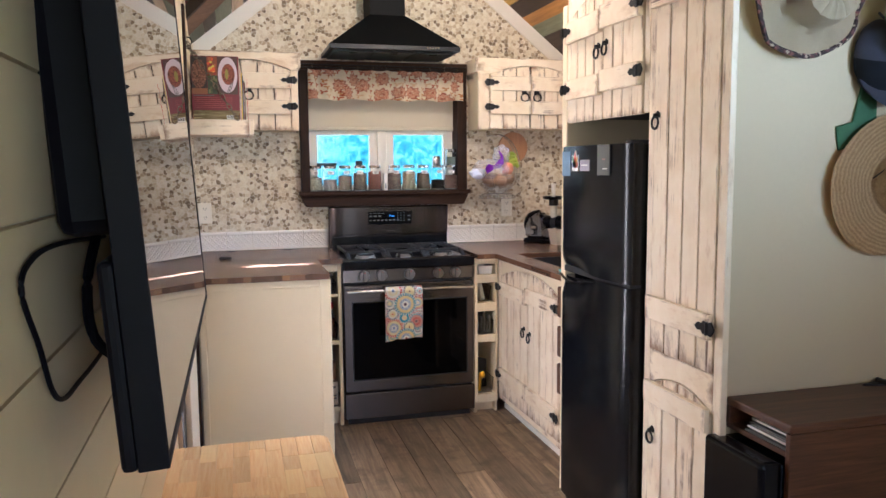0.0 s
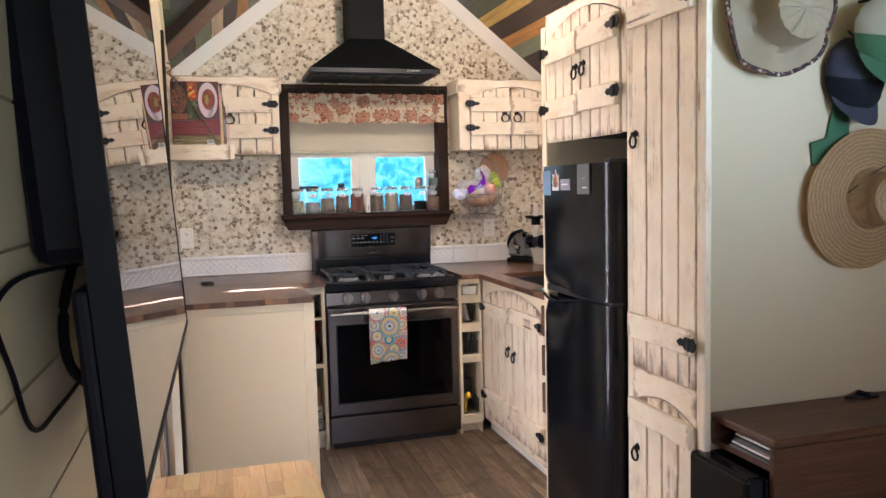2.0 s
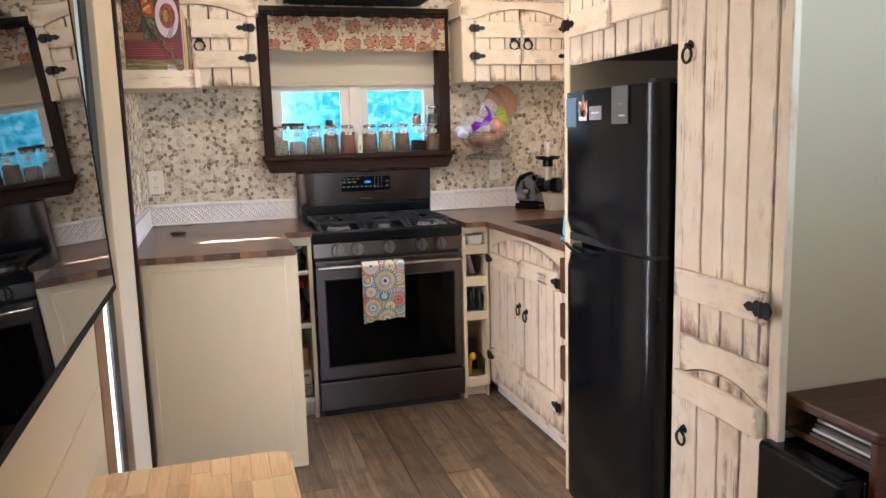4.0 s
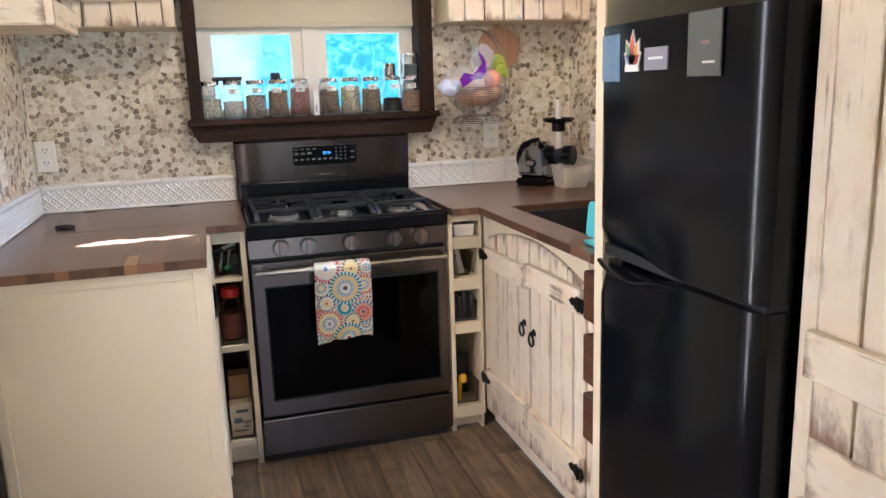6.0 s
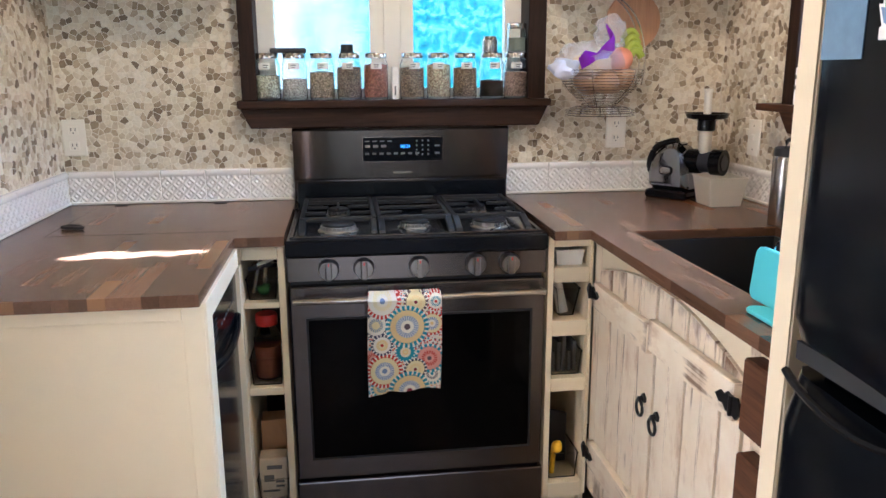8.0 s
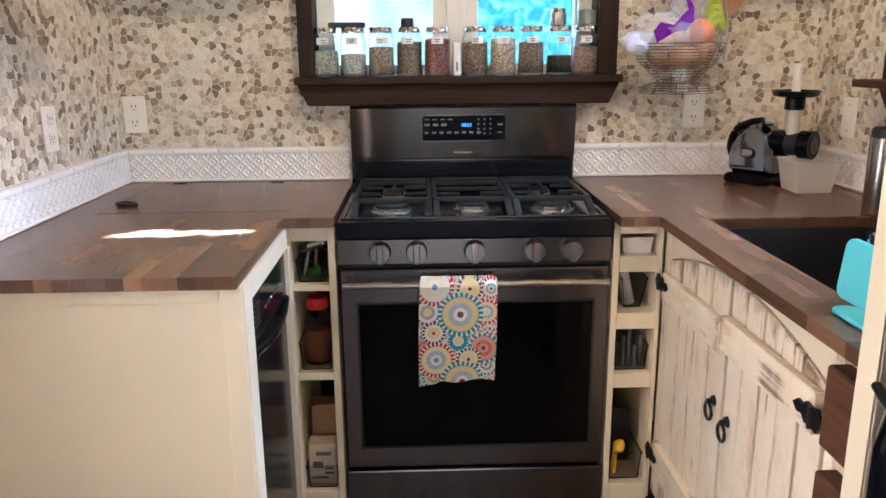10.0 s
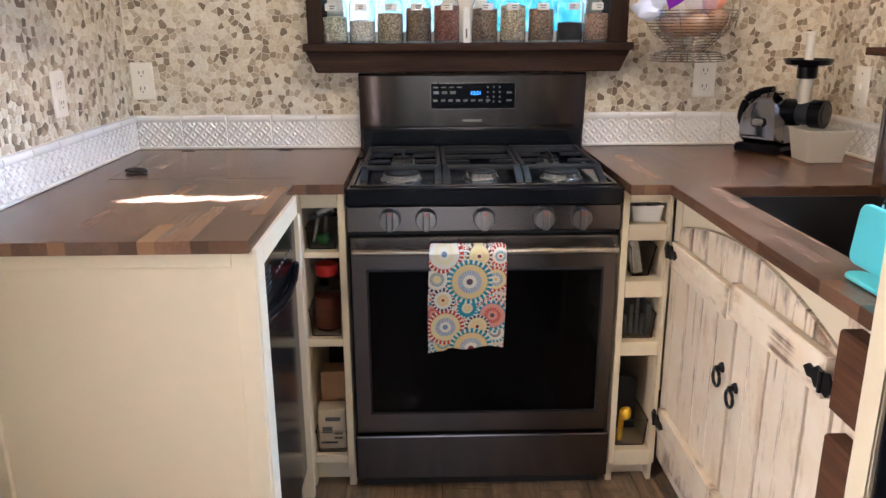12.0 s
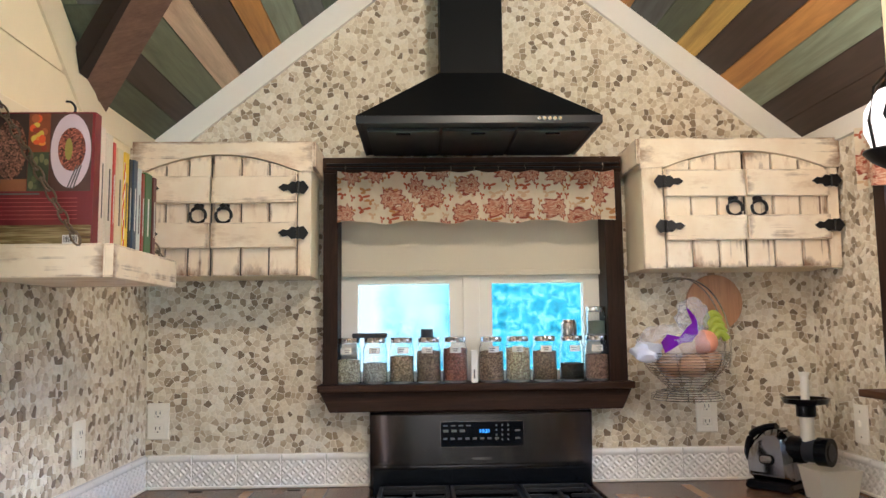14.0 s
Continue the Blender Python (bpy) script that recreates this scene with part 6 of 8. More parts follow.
for v in tf.verts:
    v.co += Vector((noise.noise(v.co * 50), 0.5 * noise.noise(v.co * 50 + Vector((3, 0, 0))), noise.noise(v.co * 50 + Vector((0, 7, 0))))) * 0.02
part("film_knot", tf, M["bag"], br, "gathered plastic neck")
wf = lump((BX - 0.142, BY - 0.04, 1.402), 0.046, None, 3, (1.1, 0.8, 0.75), 0.4, 4)
part("film_end", wf, plain("white_film", srgb(216, 222, 240), 0.3, vary=0.15, scale=120, bump=0.5), br, "white crumpled bag end", True)
band = bmesh.new()
bp = [(BX - 0.105, BY - 0.078, 1.415), (BX - 0.085, BY - 0.084, 1.435), (BX - 0.05, BY - 0.087, 1.440), (BX - 0.02, BY - 0.083, 1.455), (BX + 0.005, BY - 0.075, 1.480), (BX + 0.012, BY - 0.065, 1.505), (BX - 0.01, BY - 0.06, 1.520)]
vv = []
for i, p in enumerate(bp):
    w = 0.018 + 0.008 * math.sin(i * 2.3)
    vv.append((band.verts.new(Vector(p) + Vector((-0.3, 0, 1)) * w), band.verts.new(Vector(p) - Vector((-0.3, 0, 1)) * w)))
for (a, b2), (c, d) in zip(vv, vv[1:]):
    band.faces.new((a, b2, d, c))
bmesh.ops.subdivide_edges(band, edges=band.edges[:], cuts=2, use_grid_fill=True)
for v in band.verts:
    v.co.y += 0.008 * noise.noise(v.co * 60) - 0.016
bmesh.ops.solidify(band, geom=band.faces[:], thickness=0.001)
part("purple_band", band, plain("purple_film", srgb(112, 22, 150), 0.22, vary=0.45, scale=90, bump=0.3), br, "purple printed band", True)
pe = thing("peach", (BX + 0.055, BY - 0.02, 1.390), "ripe pink-orange peach in the fruit basket", "fruit")
part("flesh", lump((BX + 0.055, BY - 0.03, 1.430), 0.043, None, 3, (1, 1, 0.95), 0.05, 3), plain("peach_skin", srgb(232, 150, 112), 0.6, vary=0.3, scale=25), pe, "", True)
ap = thing("mixed_fruit", (BX + 0.03, BY, 1.330), "pink and yellow fruit low in the wire basket", "fruit", kind="stuff")
gf = bmesh.new()
for i, p in enumerate(((0.05, 0.03, 1.355), (-0.03, 0.04, 1.350), (0.0, -0.05, 1.355), (-0.06, -0.02, 1.365), (0.07, -0.02, 1.370))):
    lump((BX + p[0], BY + p[1], p[2]), 0.045, gf, 2, (1, 1, 0.92), 0.08, i)
part("fruit", gf, plain("mixed_fruit_skin", srgb(186, 146, 112), 0.45, vary=0.5, scale=16), ap, "", True)
bn2 = thing("bananas", (BX + 0.1, BY, 1.450), "small bunch of green-yellow bananas in the basket", "bananas")
for i in range(4):
    pts = []
    for j in range(8):
        v = j / 7
        pts.append((BX + 0.075 + 0.055 * v, BY - 0.03 + 0.018 * i, 1.415 + 0.022 * i + 0.045 * math.sin(v * 2.6)))
    bb = tube(pts, 0.013, 8)
    part("banana", bb, plain("banana_peel", srgb(170, 186, 62), 0.5, vary=0.2, scale=30), bn2, "", True)
bd = thing("cutting_board", (1.80, 4.88, 1.46), "round tan wooden board hung on the wall", "board")
part("board", lathe([(0.098, -0.009), (0.1, -0.006), (0.1, 0.006), (0.098, 0.009)], (1.805, 4.882, 1.565), 36, None, "y"), wood("tan_board", [(0.3, srgb(170, 120, 82)), (0.6, srgb(194, 146, 104)), (0.8, srgb(206, 160, 118))], 2, 20), bd, "", True)

# ---- refrigerator ----
FXF, FY0, FY1 = 1.330, 2.492, 3.065
fr2 = thing("refrigerator", (1.66, 2.78, 0), "glossy black top-freezer refrigerator between painted panels", "refrigerator")
part("body", box(FXF + 0.075, 2.02, FY0 + 0.012, FY1 - 0.008, 0.02, 1.520, 0.006), M["black_gloss"], fr2)


def fridge_door(z0, z1, handle_low):
    bm = bmesh.new()
    ny, nz = 22, 10
    g = []
    for j in range(nz + 1):
        row = []
        for i in range(ny + 1):
            y = FY0 + (FY1 - FY0) * i / ny
            z = z0 + (z1 - z0) * j / nz
            k = (2 * i / ny - 1)
            x = FXF + 0.016 * k * k + (0.014 if abs(k) > 0.999 else 0)
            # the grip edge sweeps away from the seam towards the opening side
            s = 0.5 + 0.5 * math.tanh((y - 2.80) * 16)
            if handle_low and j == 0:
                z += 0.014 * s
                x += 0.012 * s
            if not handle_low and j == nz:
                z -= 0.022 * s
                x += 0.018 * s
            row.append(bm.verts.new((x, y, z)))
        g.append(row)
    for j in range(nz):
        for i in range(ny):
            bm.faces.new((g[j][i], g[j][i + 1], g[j + 1][i + 1], g[j + 1][i]))
    edge = [e for e in bm.edges if e.is_boundary]
    ret = bmesh.ops.extrude_edge_only(bm, edges=edge)
    for v in ret["geom"]:
        if isinstance(v, bmesh.types.BMVert):
            v.co.x = FXF + 0.073
    bmesh.ops.holes_fill(bm, edges=[e for e in bm.edges if e.is_boundary], sides=0)
    return bm


part("freezer_door", fridge_door(1.028, 1.522, True), M["black_gloss"], fr2, "", True)
part("fridge_door", fridge_door(0.06, 1.015, False), M["black_gloss"], fr2, "", True)
part("gasket", box(FXF + 0.03, FXF + 0.074, FY0 + 0.01, FY1 - 0.01, 1.010, 1.035), M["black_matte"], fr2)
hg = [(FXF + 0.014, 3.05, 0.995), (FXF + 0.004, 3.0, 0.988), (FXF - 0.003, 2.92, 0.981), (FXF - 0.004, 2.85, 0.986), (FXF - 0.001, 2.79, 1.0), (FXF + 0.006, 2.72, 1.006)]
part("grip", tube(curvy(hg, 4), 0.006, 8), M["black_gloss"], fr2, "", True)
part("top_hinge", box(FXF + 0.03, FXF + 0.10, FY0 + 0.02, FY0 + 0.06, 1.5205, 1.534, 0.003), M["black_matte"], fr2)
part("grille", box(FXF + 0.04, FXF + 0.07, FY0 + 0.02, FY1 - 0.02, 0.0, 0.055), M["black_matte"], fr2)


def magnet(name, u0, u1, z0, z1, mat, label, marks=()):
    k = (u0 + u1 - FY0 - FY1) / (FY1 - FY0)
    fn = facing("x", FXF + 0.016 * k * k - 0.0005)
    t = thing(name, fn(u0, 0, z0), label, "magnet")
    part("card", slab(fn, u0, u1, 0.0, 0.0035, z0, z1, 0), mat, t)
    for a, b2, c, d, m2 in marks:
        part("print", slab(fn, a, b2, 0.0035, 0.0042, c, d, 0), m2, t)
    return t


M["photo"] = plain("faded_photo", srgb(112, 140, 164), 0.4, vary=0.5, scale=40)
magnet("photo_magnet", 2.955, 3.03, 1.405, 1.502, M["photo"], "faded blue photo on the freezer door")
magnet("name_magnet", 2.765, 2.845, 1.425, 1.468, plain("pale_grey_card", srgb(150, 146, 156), 0.5), "small grey lettered magnet", [(2.78, 2.83, 1.445, 1.450, M["paper"])])
magnet("card_magnet", 2.61, 2.705, 1.410, 1.525 - 0.004, M["greycard"], "tall grey card with green and pink marks", [(2.64, 2.665, 1.465, 1.471, plain("pink_print", srgb(150, 120, 116), 0.6)), (2.625, 2.66, 1.432, 1.436, M["paper"]), (2.690, 2.702, 1.480, 1.490, plain("dull_green_print", srgb(92, 112, 84), 0.6))])
k0 = (2 * 2.90 - FY0 - FY1) / (FY1 - FY0)
fst = facing("x", FXF + 0.016 * k0 * k0 - 0.0005)
for key, c in (("red", srgb(196, 92, 84)), ("green", srgb(104, 146, 110)), ("yellow", srgb(222, 168, 96)), ("turquoise", srgb(120, 140, 178))):
    M["leaf_" + key] = plain("soft_" + key + "_print", c, 0.5, vary=0.25, scale=60)
sm = thing("leaf_magnet", (FXF, 2.90, 1.43), "rainbow coloured spiky leaf magnet on a white base", "magnet")
for ang, ln, mt in ((90, 0.062, "red"), (62, 0.05, "green"), (118, 0.05, "yellow"), (36, 0.034, "turquoise"), (144, 0.034, "red")):
    a = radians(ang)
    c, s = math.cos(a), math.sin(a)
    big_l = ln + 0.007
    part("leaf_edge", prism([(2.895 - 0.011 * s, 1.436 + 0.011 * c), (2.895 + 0.5 * big_l * c - 0.014 * s, 1.436 + 0.5 * big_l * s + 0.014 * c), (2.895 + big_l * c, 1.438 + big_l * s), (2.895 + 0.5 * big_l * c + 0.014 * s, 1.436 + 0.5 * big_l * s - 0.014 * c), (2.895 + 0.011 * s, 1.436 - 0.011 * c)], fst, 0, 0.0030 + 0.0001 * (ang % 7)), M["paper"], sm, "white edge")
    part("leaflet", prism([(2.895 - 0.006 * s, 1.438 + 0.006 * c), (2.895 + 0.55 * ln * c - 0.009 * s, 1.438 + 0.55 * ln * s + 0.009 * c), (2.895 + ln * c, 1.438 + ln * s), (2.895 + 0.55 * ln * c + 0.009 * s, 1.438 + 0.55 * ln * s - 0.009 * c), (2.895 + 0.006 * s, 1.438 - 0.006 * c)], fst, 0.0008, 0.0046), M["leaf_" + mt], sm)
part("base", slab(fst, 2.868, 2.922, 0, 0.005, 1.424, 1.438, 0.001), M["paper"], sm)

# ---- tall painted surround: side panel, cabinet over the fridge, pantry ----
TF = 1.405
tp = thing("side_panel", (1.8, 3.16, 0), "tall cream painted panel beside the refrigerator", "panel")
part("board", box(TF, XR - 0.003, 3.140, 3.185, 0.0, 2.11, 0.002), M["cream"], tp)
part("edge_band", box(TF - 0.003, TF - 0.0002, 3.141, 3.184, 0.0, 2.11), M["cream"], tp, "painted front edge")
oc = thing("over_fridge_cabinet", (1.75, 2.8, 1.62), "cream distressed cabinet with arched board doors above the refrigerator", "cabinet")
part("body", box(TF + 0.02, 2.10, 2.475, 3.138, 1.64, 2.12), M["gap"], oc)
fo = facing("x", TF + 0.02)
oa = arch(2.510, 3.118, 2.045, 2.118)
part("stile", slab(fo, 3.118, 3.139, 0, 0.02, 1.625, 2.150), M["dist_z"], oc)
part("stile", slab(fo, 2.476, 2.510, 0, 0.02, 1.625, 2.150), M["dist_z"], oc)
arch_rail("arched_rail", oc, fo, 2.476, 3.139, 2.154, oa, 0.0005, 0.0195, M["dist_y"])
otop = lambda u: oa(u) - 0.005
board_door(oc, "x", TF + 0.015, 2.815, 3.115, 1.622, otop, 4, [(1.715, 0.080), (1.945, 0.085)], [(1.758, 3.118, -1), (1.99, 3.118, -1)], (2.845, 1.89), rnd=random.Random(21))
board_door(oc, "x", TF + 0.015, 2.513, 2.809, 1.622, otop, 4, [(1.722, 0.080), (1.955, 0.085)], [(1.768, 2.510, 1), (2.0, 2.510, 1)], (2.779, 1.895), rnd=random.Random(22))
part("inner_brace", prism([(2.475, 1.56), (3.138, 1.56), (3.138, 1.64), (2.475, 1.64)], FX, 1.95, 1.97), M["darkwood_y"], oc)

pn = thing("pantry", (1.75, 2.25, 0), "tall cream distressed board pantry with two doors and iron hardware", "pantry")
part("body", box(TF + 0.0205, 2.10, 2.102, 2.474, 0.0, 2.14), M["cream"], pn)
part("return", box(TF + 0.0205, TF + 0.0218, 2.032, 2.102, 0.0, 2.14), M["cream"], pn)
part("stile", slab(fo, 2.436, 2.474, 0, 0.02, 0.0, 2.150), M["dist_z"], pn)
part("stile", slab(fo, 2.030, 2.072, 0, 0.02, 0.0, 2.150), M["dist_z"], pn)
part("top_rail", slab(fo, 2.072, 2.436, 0, 0.02, 2.02, 2.150), M["dist_y"], pn)
pa = arch(2.072, 2.436, 0.695, 0.745)
arch_rail("middle_rail", pn, fo, 2.072, 2.436, 0.815, pa, 0.0005, 0.0195, M["dist_y"])
board_door(pn, "x", TF + 0.015, 2.074, 2.434, 0.818, lambda u: 2.016, 4, [(0.925, 0.078), (1.955, 0.07)], [(0.962, 2.068, 1), (1.99, 2.068, 1)], (2.405, 1.602), rnd=random.Random(31))
board_door(pn, "x", TF + 0.015, 2.074, 2.434, 0.02, lambda u: pa(u) - 0.005, 4, [(0.635, 0.075), (0.14, 0.075)], [(0.18, 2.068, 1)], (2.40, 0.53), rnd=random.Random(32))

# ---- brown desk unit with a small black fridge under it ----
dk = thing("desk", (1.8, 1.9, 0), "walnut-stained wooden desk with an open letter slot", "desk")
DX0, DX1, DY_0, DY_1 = 1.453, XR - 0.01, 1.79, 2.072
part("top", box(DX0, DX1, DY_0, DY_1, 0.722, 0.748, 0.006), M["walnut"], dk)
part("slot_shelf", box(DX0 + 0.004, DX1, DY_0 + 0.02, DY_1, 0.652, 0.668, 0.002), M["walnut"], dk)
part("front_panel", box(DX0, DX1, DY_0, DY_0 + 0.02, 0.0, 0.722, 0.003), M["walnut"], dk)
part("slot_side", box(DX0, DX1, DY_1 - 0.018, DY_1, 0.668, 0.722, 0.002), M["walnut"], dk)
part("slot_back", box(DX0 + 0.35, DX0 + 0.36, DY_0 + 0.02, DY_1 - 0.018, 0.668, 0.722), M["walnut"], dk)
mail = thing("letters", (1.5, 1.9, 0.67), "loose white letters and papers in the desk slot", "papers")
for i in range(4):
    lb2 = box(1.462 + 0.01 * i, 1.66 + 0.008 * i, 1.805 + 0.012 * i, 1.99 + 0.004 * i, 0.6685 + 0.0085 * i, 0.675 + 0.0085 * i)
    part("sheet", lb2, M["paper"] if i % 2 else M["greycard"], mail)
mf = thing("mini_fridge", (1.55, 1.91, 0), "small glossy black fridge tucked under the desk", "mini fridge")
part("body", box(1.445, 1.86, 1.812, 2.068, 0.03, 0.632, 0.004), M["black_gloss"], mf)
part("door", box(1.376, 1.443, 1.806, 2.068, 0.04, 0.642, 0.014, seg=3), M["black_gloss"], mf)
part("foot", box(1.455, 1.85, 1.82, 2.05, 0.0, 0.03), M["black_matte"], mf)
dh = thing("strap_hinge", (1.98, 2.0, 0.75), "black iron strap hinge on the desk top", "hinge")
hb2 = bmesh.new()
prism([(1.925, 0), (1.97, -0.012), (1.99, -0.02), (2.04, -0.022), (2.06, 0), (2.04, 0.022), (1.99, 0.02), (1.97, 0.012)], lambda u, d, z: (u, 2.04 + z, 0.7485 + d), 0, 0.006, hb2)
tube([(2.0, 2.02, 0.758), (2.0, 2.06, 0.758)], 0.008, 8, bm=hb2)
part("leaf", hb2, M["hinge"], dh)

# ---- hats on the partition ----
def hat(name, at, label, r, crown_r, crown_h, mat, wave, brim_band=None, seg=48, squash=1.0, ripple=0.0):
    """A brimmed hat hung flat on the wall, crown towards the room."""
    t = thing(name, at, label, "hat")
    bm = bmesh.new()
    prof = [(r, 0.0), (r * 0.9, -0.006), (r * 0.75, -0.012), (crown_r * 1.12, -0.018), (crown_r, -0.032), (crown_r * 0.96, -0.03 - crown_h * 0.55), (crown_r * 0.85, -0.03 - crown_h * 0.9), (crown_r * 0.55, -0.03 - crown_h), (0.004, -0.03 - crown_h * 0.94)]
    rings = []
    for k, (rad, h) in enumerate(prof):
        ring = []
        for i in range(seg):
            a = 2 * math.pi * i / seg
            out = max(0.0, (rad - crown_r) / (r - crown_r)) if rad > crown_r else 0
            d = wave * math.sin(3 * a + 0.7) * out + ripple * math.sin(9 * a) * (1 - out)
            rr2 = rad * (1 + 0.05 * math.sin(2 * a + 0.5) * out)
            ring.append(bm.verts.new((at[0] + rr2 * math.cos(a), at[1] + h - abs(d) - 0.004, at[2] + squash * rr2 * math.sin(a))))
        rings.append(ring)
    for a, b2 in zip(rings, rings[1:]):
        for i in range(seg):
            bm.faces.new((a[i], a[(i + 1) % seg], b2[(i + 1) % seg], b2[i]))
    bm.faces.new(rings[-1])
    edge = [v.co.copy() for v in rings[0]]
    bmesh.ops.solidify(bm, geom=bm.faces[:], thickness=0.003)
    part("crown_and_brim", bm, mat, t, "", True)
    if brim_band:
        part("brim_edging", tube(edge, 0.0075, 6, True), brim_band, t, "patterned brown edging", True)
    return t


def braid():
    """Brown edging woven with dark and pale blocks."""
    k = Net("patterned_braid")
    vo = k.n("ShaderNodeTexVoronoi")
    vo.inputs["Scale"].default_value = 95
    k.link(k.coords(shift=False), vo.inputs["Vector"])
    sp = k.n("ShaderNodeSeparateColor")
    k.link(vo.outputs["Color"], sp.inputs[0])
    col = k.ramp(sp.outputs[0], [(0.0, srgb(52, 38, 36)), (0.35, srgb(96, 62, 60)), (0.55, srgb(60, 46, 44)), (0.75, srgb(186, 166, 144)), (0.88, srgb(130, 84, 76))], "CONSTANT")
    return k.done(col, 0.85)


def straw_mat():
    k = Net("woven_straw")
    co = k.coords(shift=False)
    wv = k.n("ShaderNodeTexWave")
    wv.wave_type, wv.rings_direction = "RINGS", "Y"
    wv.inputs["Scale"].default_value = 26
    wv.inputs["Distortion"].default_value = 4.0
    mp = k.n("ShaderNodeMapping")
    mp.inputs["Location"].default_value = (-2.005, -2.0, -1.380)
    k.link(co, mp.inputs["Vector"])
    k.link(mp.outputs[0], wv.inputs["Vector"])
    f = k.noise(co, 160, 4)
    col = k.mix(0.5, k.ramp(wv.outputs["Fac"], [(0.2, srgb(172, 132, 88)), (0.8, srgb(212, 176, 126))]), k.ramp(f, [(0.3, srgb(176, 136, 92)), (0.7, srgb(220, 186, 138))]))
    k.bump(wv.outputs["Fac"], 0.4, 0.002)
    return k.done(col, 0.75)


WALL_Y = 2.0735
hat("bucket_hat", (1.658, 2.046, 1.930), "tan cloth bush hat with patterned brim edging on a wall", 0.179, 0.102, 0.085, M["tan_felt"], 0.028, braid(), ripple=0.006)
hat("straw_hat", (2.000, 2.050, 1.380), "wide woven straw sun hat hung on the wall", 0.224, 0.085, 0.085, straw_mat(), 0.006)
for nm, hx, hz in (("bucket_hat", 1.652, 1.955), ("straw_hat", 2.02, 1.40)):
    owner = [o for o in bpy.data.objects if o.name == nm][0]
    part("peg", tube([(hx, WALL_Y, hz), (hx, 2.0, hz + 0.01)], 0.006, 8), M["hinge"], owner, "dark wall peg")
sth = [o for o in bpy.data.objects if o.name == "straw_hat"][0]
part("chin_cord", tube(curvy([(1.905, 2.022, 1.40), (1.93, 2.006, 1.425), (1.975, 1.99, 1.462), (2.03, 1.985, 1.485), (2.085, 1.99, 1.47)]), 0.002, 6), M["black_matte"], sth, "thin dark cord beside the crown", True)
for cx, cz in ((1.955, 1.362), (1.966, 1.392), (1.980, 1.418)):
    part("eyelet", lathe([(0.0045, 0.0), (0.0045, -0.002), (0, -0.002)], (cx, 1.985, cz), 10, None, "y"), M["black_matte"], sth)


def peaked_cap(name, at, rx, rz, depth, label, front, rear, peak, bill_w, bill_l, lean):
    """A cap hung by its strap: six stitched panels, a button and a curved peak below."""
    t = thing(name, (at[0], WALL_Y, at[2] - rz - bill_l), label, "cap")

    def dome(lo, hi):
        bm = bmesh.new()
        g = []
        for j in range(9):
            el = radians(88 * j / 8)
            row = []
            for i in range(25):
                an = lo + (hi - lo) * i / 24
                seam = 1 - 0.03 * math.exp(-(((an / (math.pi / 3)) % 1.0 - 0.5) / 0.06) ** 2)
                r = math.cos(el) * seam
                wob = 1 + 0.05 * noise.noise(Vector((math.cos(an) * 2, math.sin(an) * 2, el * 2 + at[0] * 9)))
                row.append(bm.verts.new((at[0] + rx * r * math.cos(an) * wob, at[1] - depth * math.sin(el) * wob, at[2] + rz * r * math.sin(an) * wob + lean * depth * math.sin(el))))
            g.append(row)
        for a, b2 in zip(g, g[1:]):
            for i in range(24):
                bm.faces.new((a[i], a[i + 1], b2[i + 1], b2[i]))
        bmesh.ops.solidify(bm, geom=bm.faces[:], thickness=0.002)
        return bm

    part("front_crown", dome(math.pi, 2 * math.pi), front, t, "", True)
    part("rear_crown", dome(0.0, math.pi), rear, t, "", True)
    part("button", lump((at[0], at[1] - depth - 0.001, at[2] + lean * depth), 0.008, None, 2, (1, 0.5, 1), 0.0), front, t, "", True)
    bm = bmesh.new()
    g = []
    for j in range(8):
        v = j / 7
        row = []
        for i in range(17):
            k = -1 + i / 8
            half = bill_w * (1 - 0.12 * v * v)
            z = at[2] - rz * 0.80 * math.sqrt(max(0.0, 1 - 0.55 * k * k)) - bill_l * v * math.sqrt(max(0.02, 1 - 0.75 * k * k))
            row.append(bm.verts.new((at[0] + half * k, at[1] - 0.012 - 0.42 * depth * (1 - k * k) - 0.03 * v * (1 - 0.6 * k * k), z)))
        g.append(row)
    for a, b2 in zip(g, g[1:]):
        for i in range(16):
            bm.faces.new((a[i], a[i + 1], b2[i + 1], b2[i]))
    bmesh.ops.solidify(bm, geom=bm.faces[:], thickness=0.003)
    part("bill", bm, peak, t, "curved stitched bill", True)
    part("strap", tube([(at[0], at[1] - 0.004, at[2] + rz), (at[0], WALL_Y - 0.002, at[2] + rz + 0.02)], 0.004, 6), peak, t)
    return t


navy, navy_dark = plain("navy_cotton", srgb(30, 33, 42), 0.9, vary=0.25, scale=90, bump=0.3), plain("grey_navy_cotton", srgb(84, 84, 98), 0.9, vary=0.25, scale=90, bump=0.3)
sage, cream_mesh = plain("green_cotton", srgb(92, 136, 100), 0.85, vary=0.12, scale=80, bump=0.2), plain("cream_mesh_cloth", srgb(206, 198, 172), 0.9, vary=0.2, scale=200, bump=0.4)
peaked_cap("baseball_cap", (1.945, 2.055, 1.762), 0.102, 0.118, 0.075, "faded navy cap with curved bill on a hook", navy, navy_dark, navy_dark, 0.088, 0.065, -0.3)
gc = peaked_cap("trucker_cap", (1.985, 1.975, 1.875), 0.112, 0.11, 0.075, "cream and sage green trucker cap on the same hook", sage, cream_mesh, sage, 0.105, 0.085, -0.3)
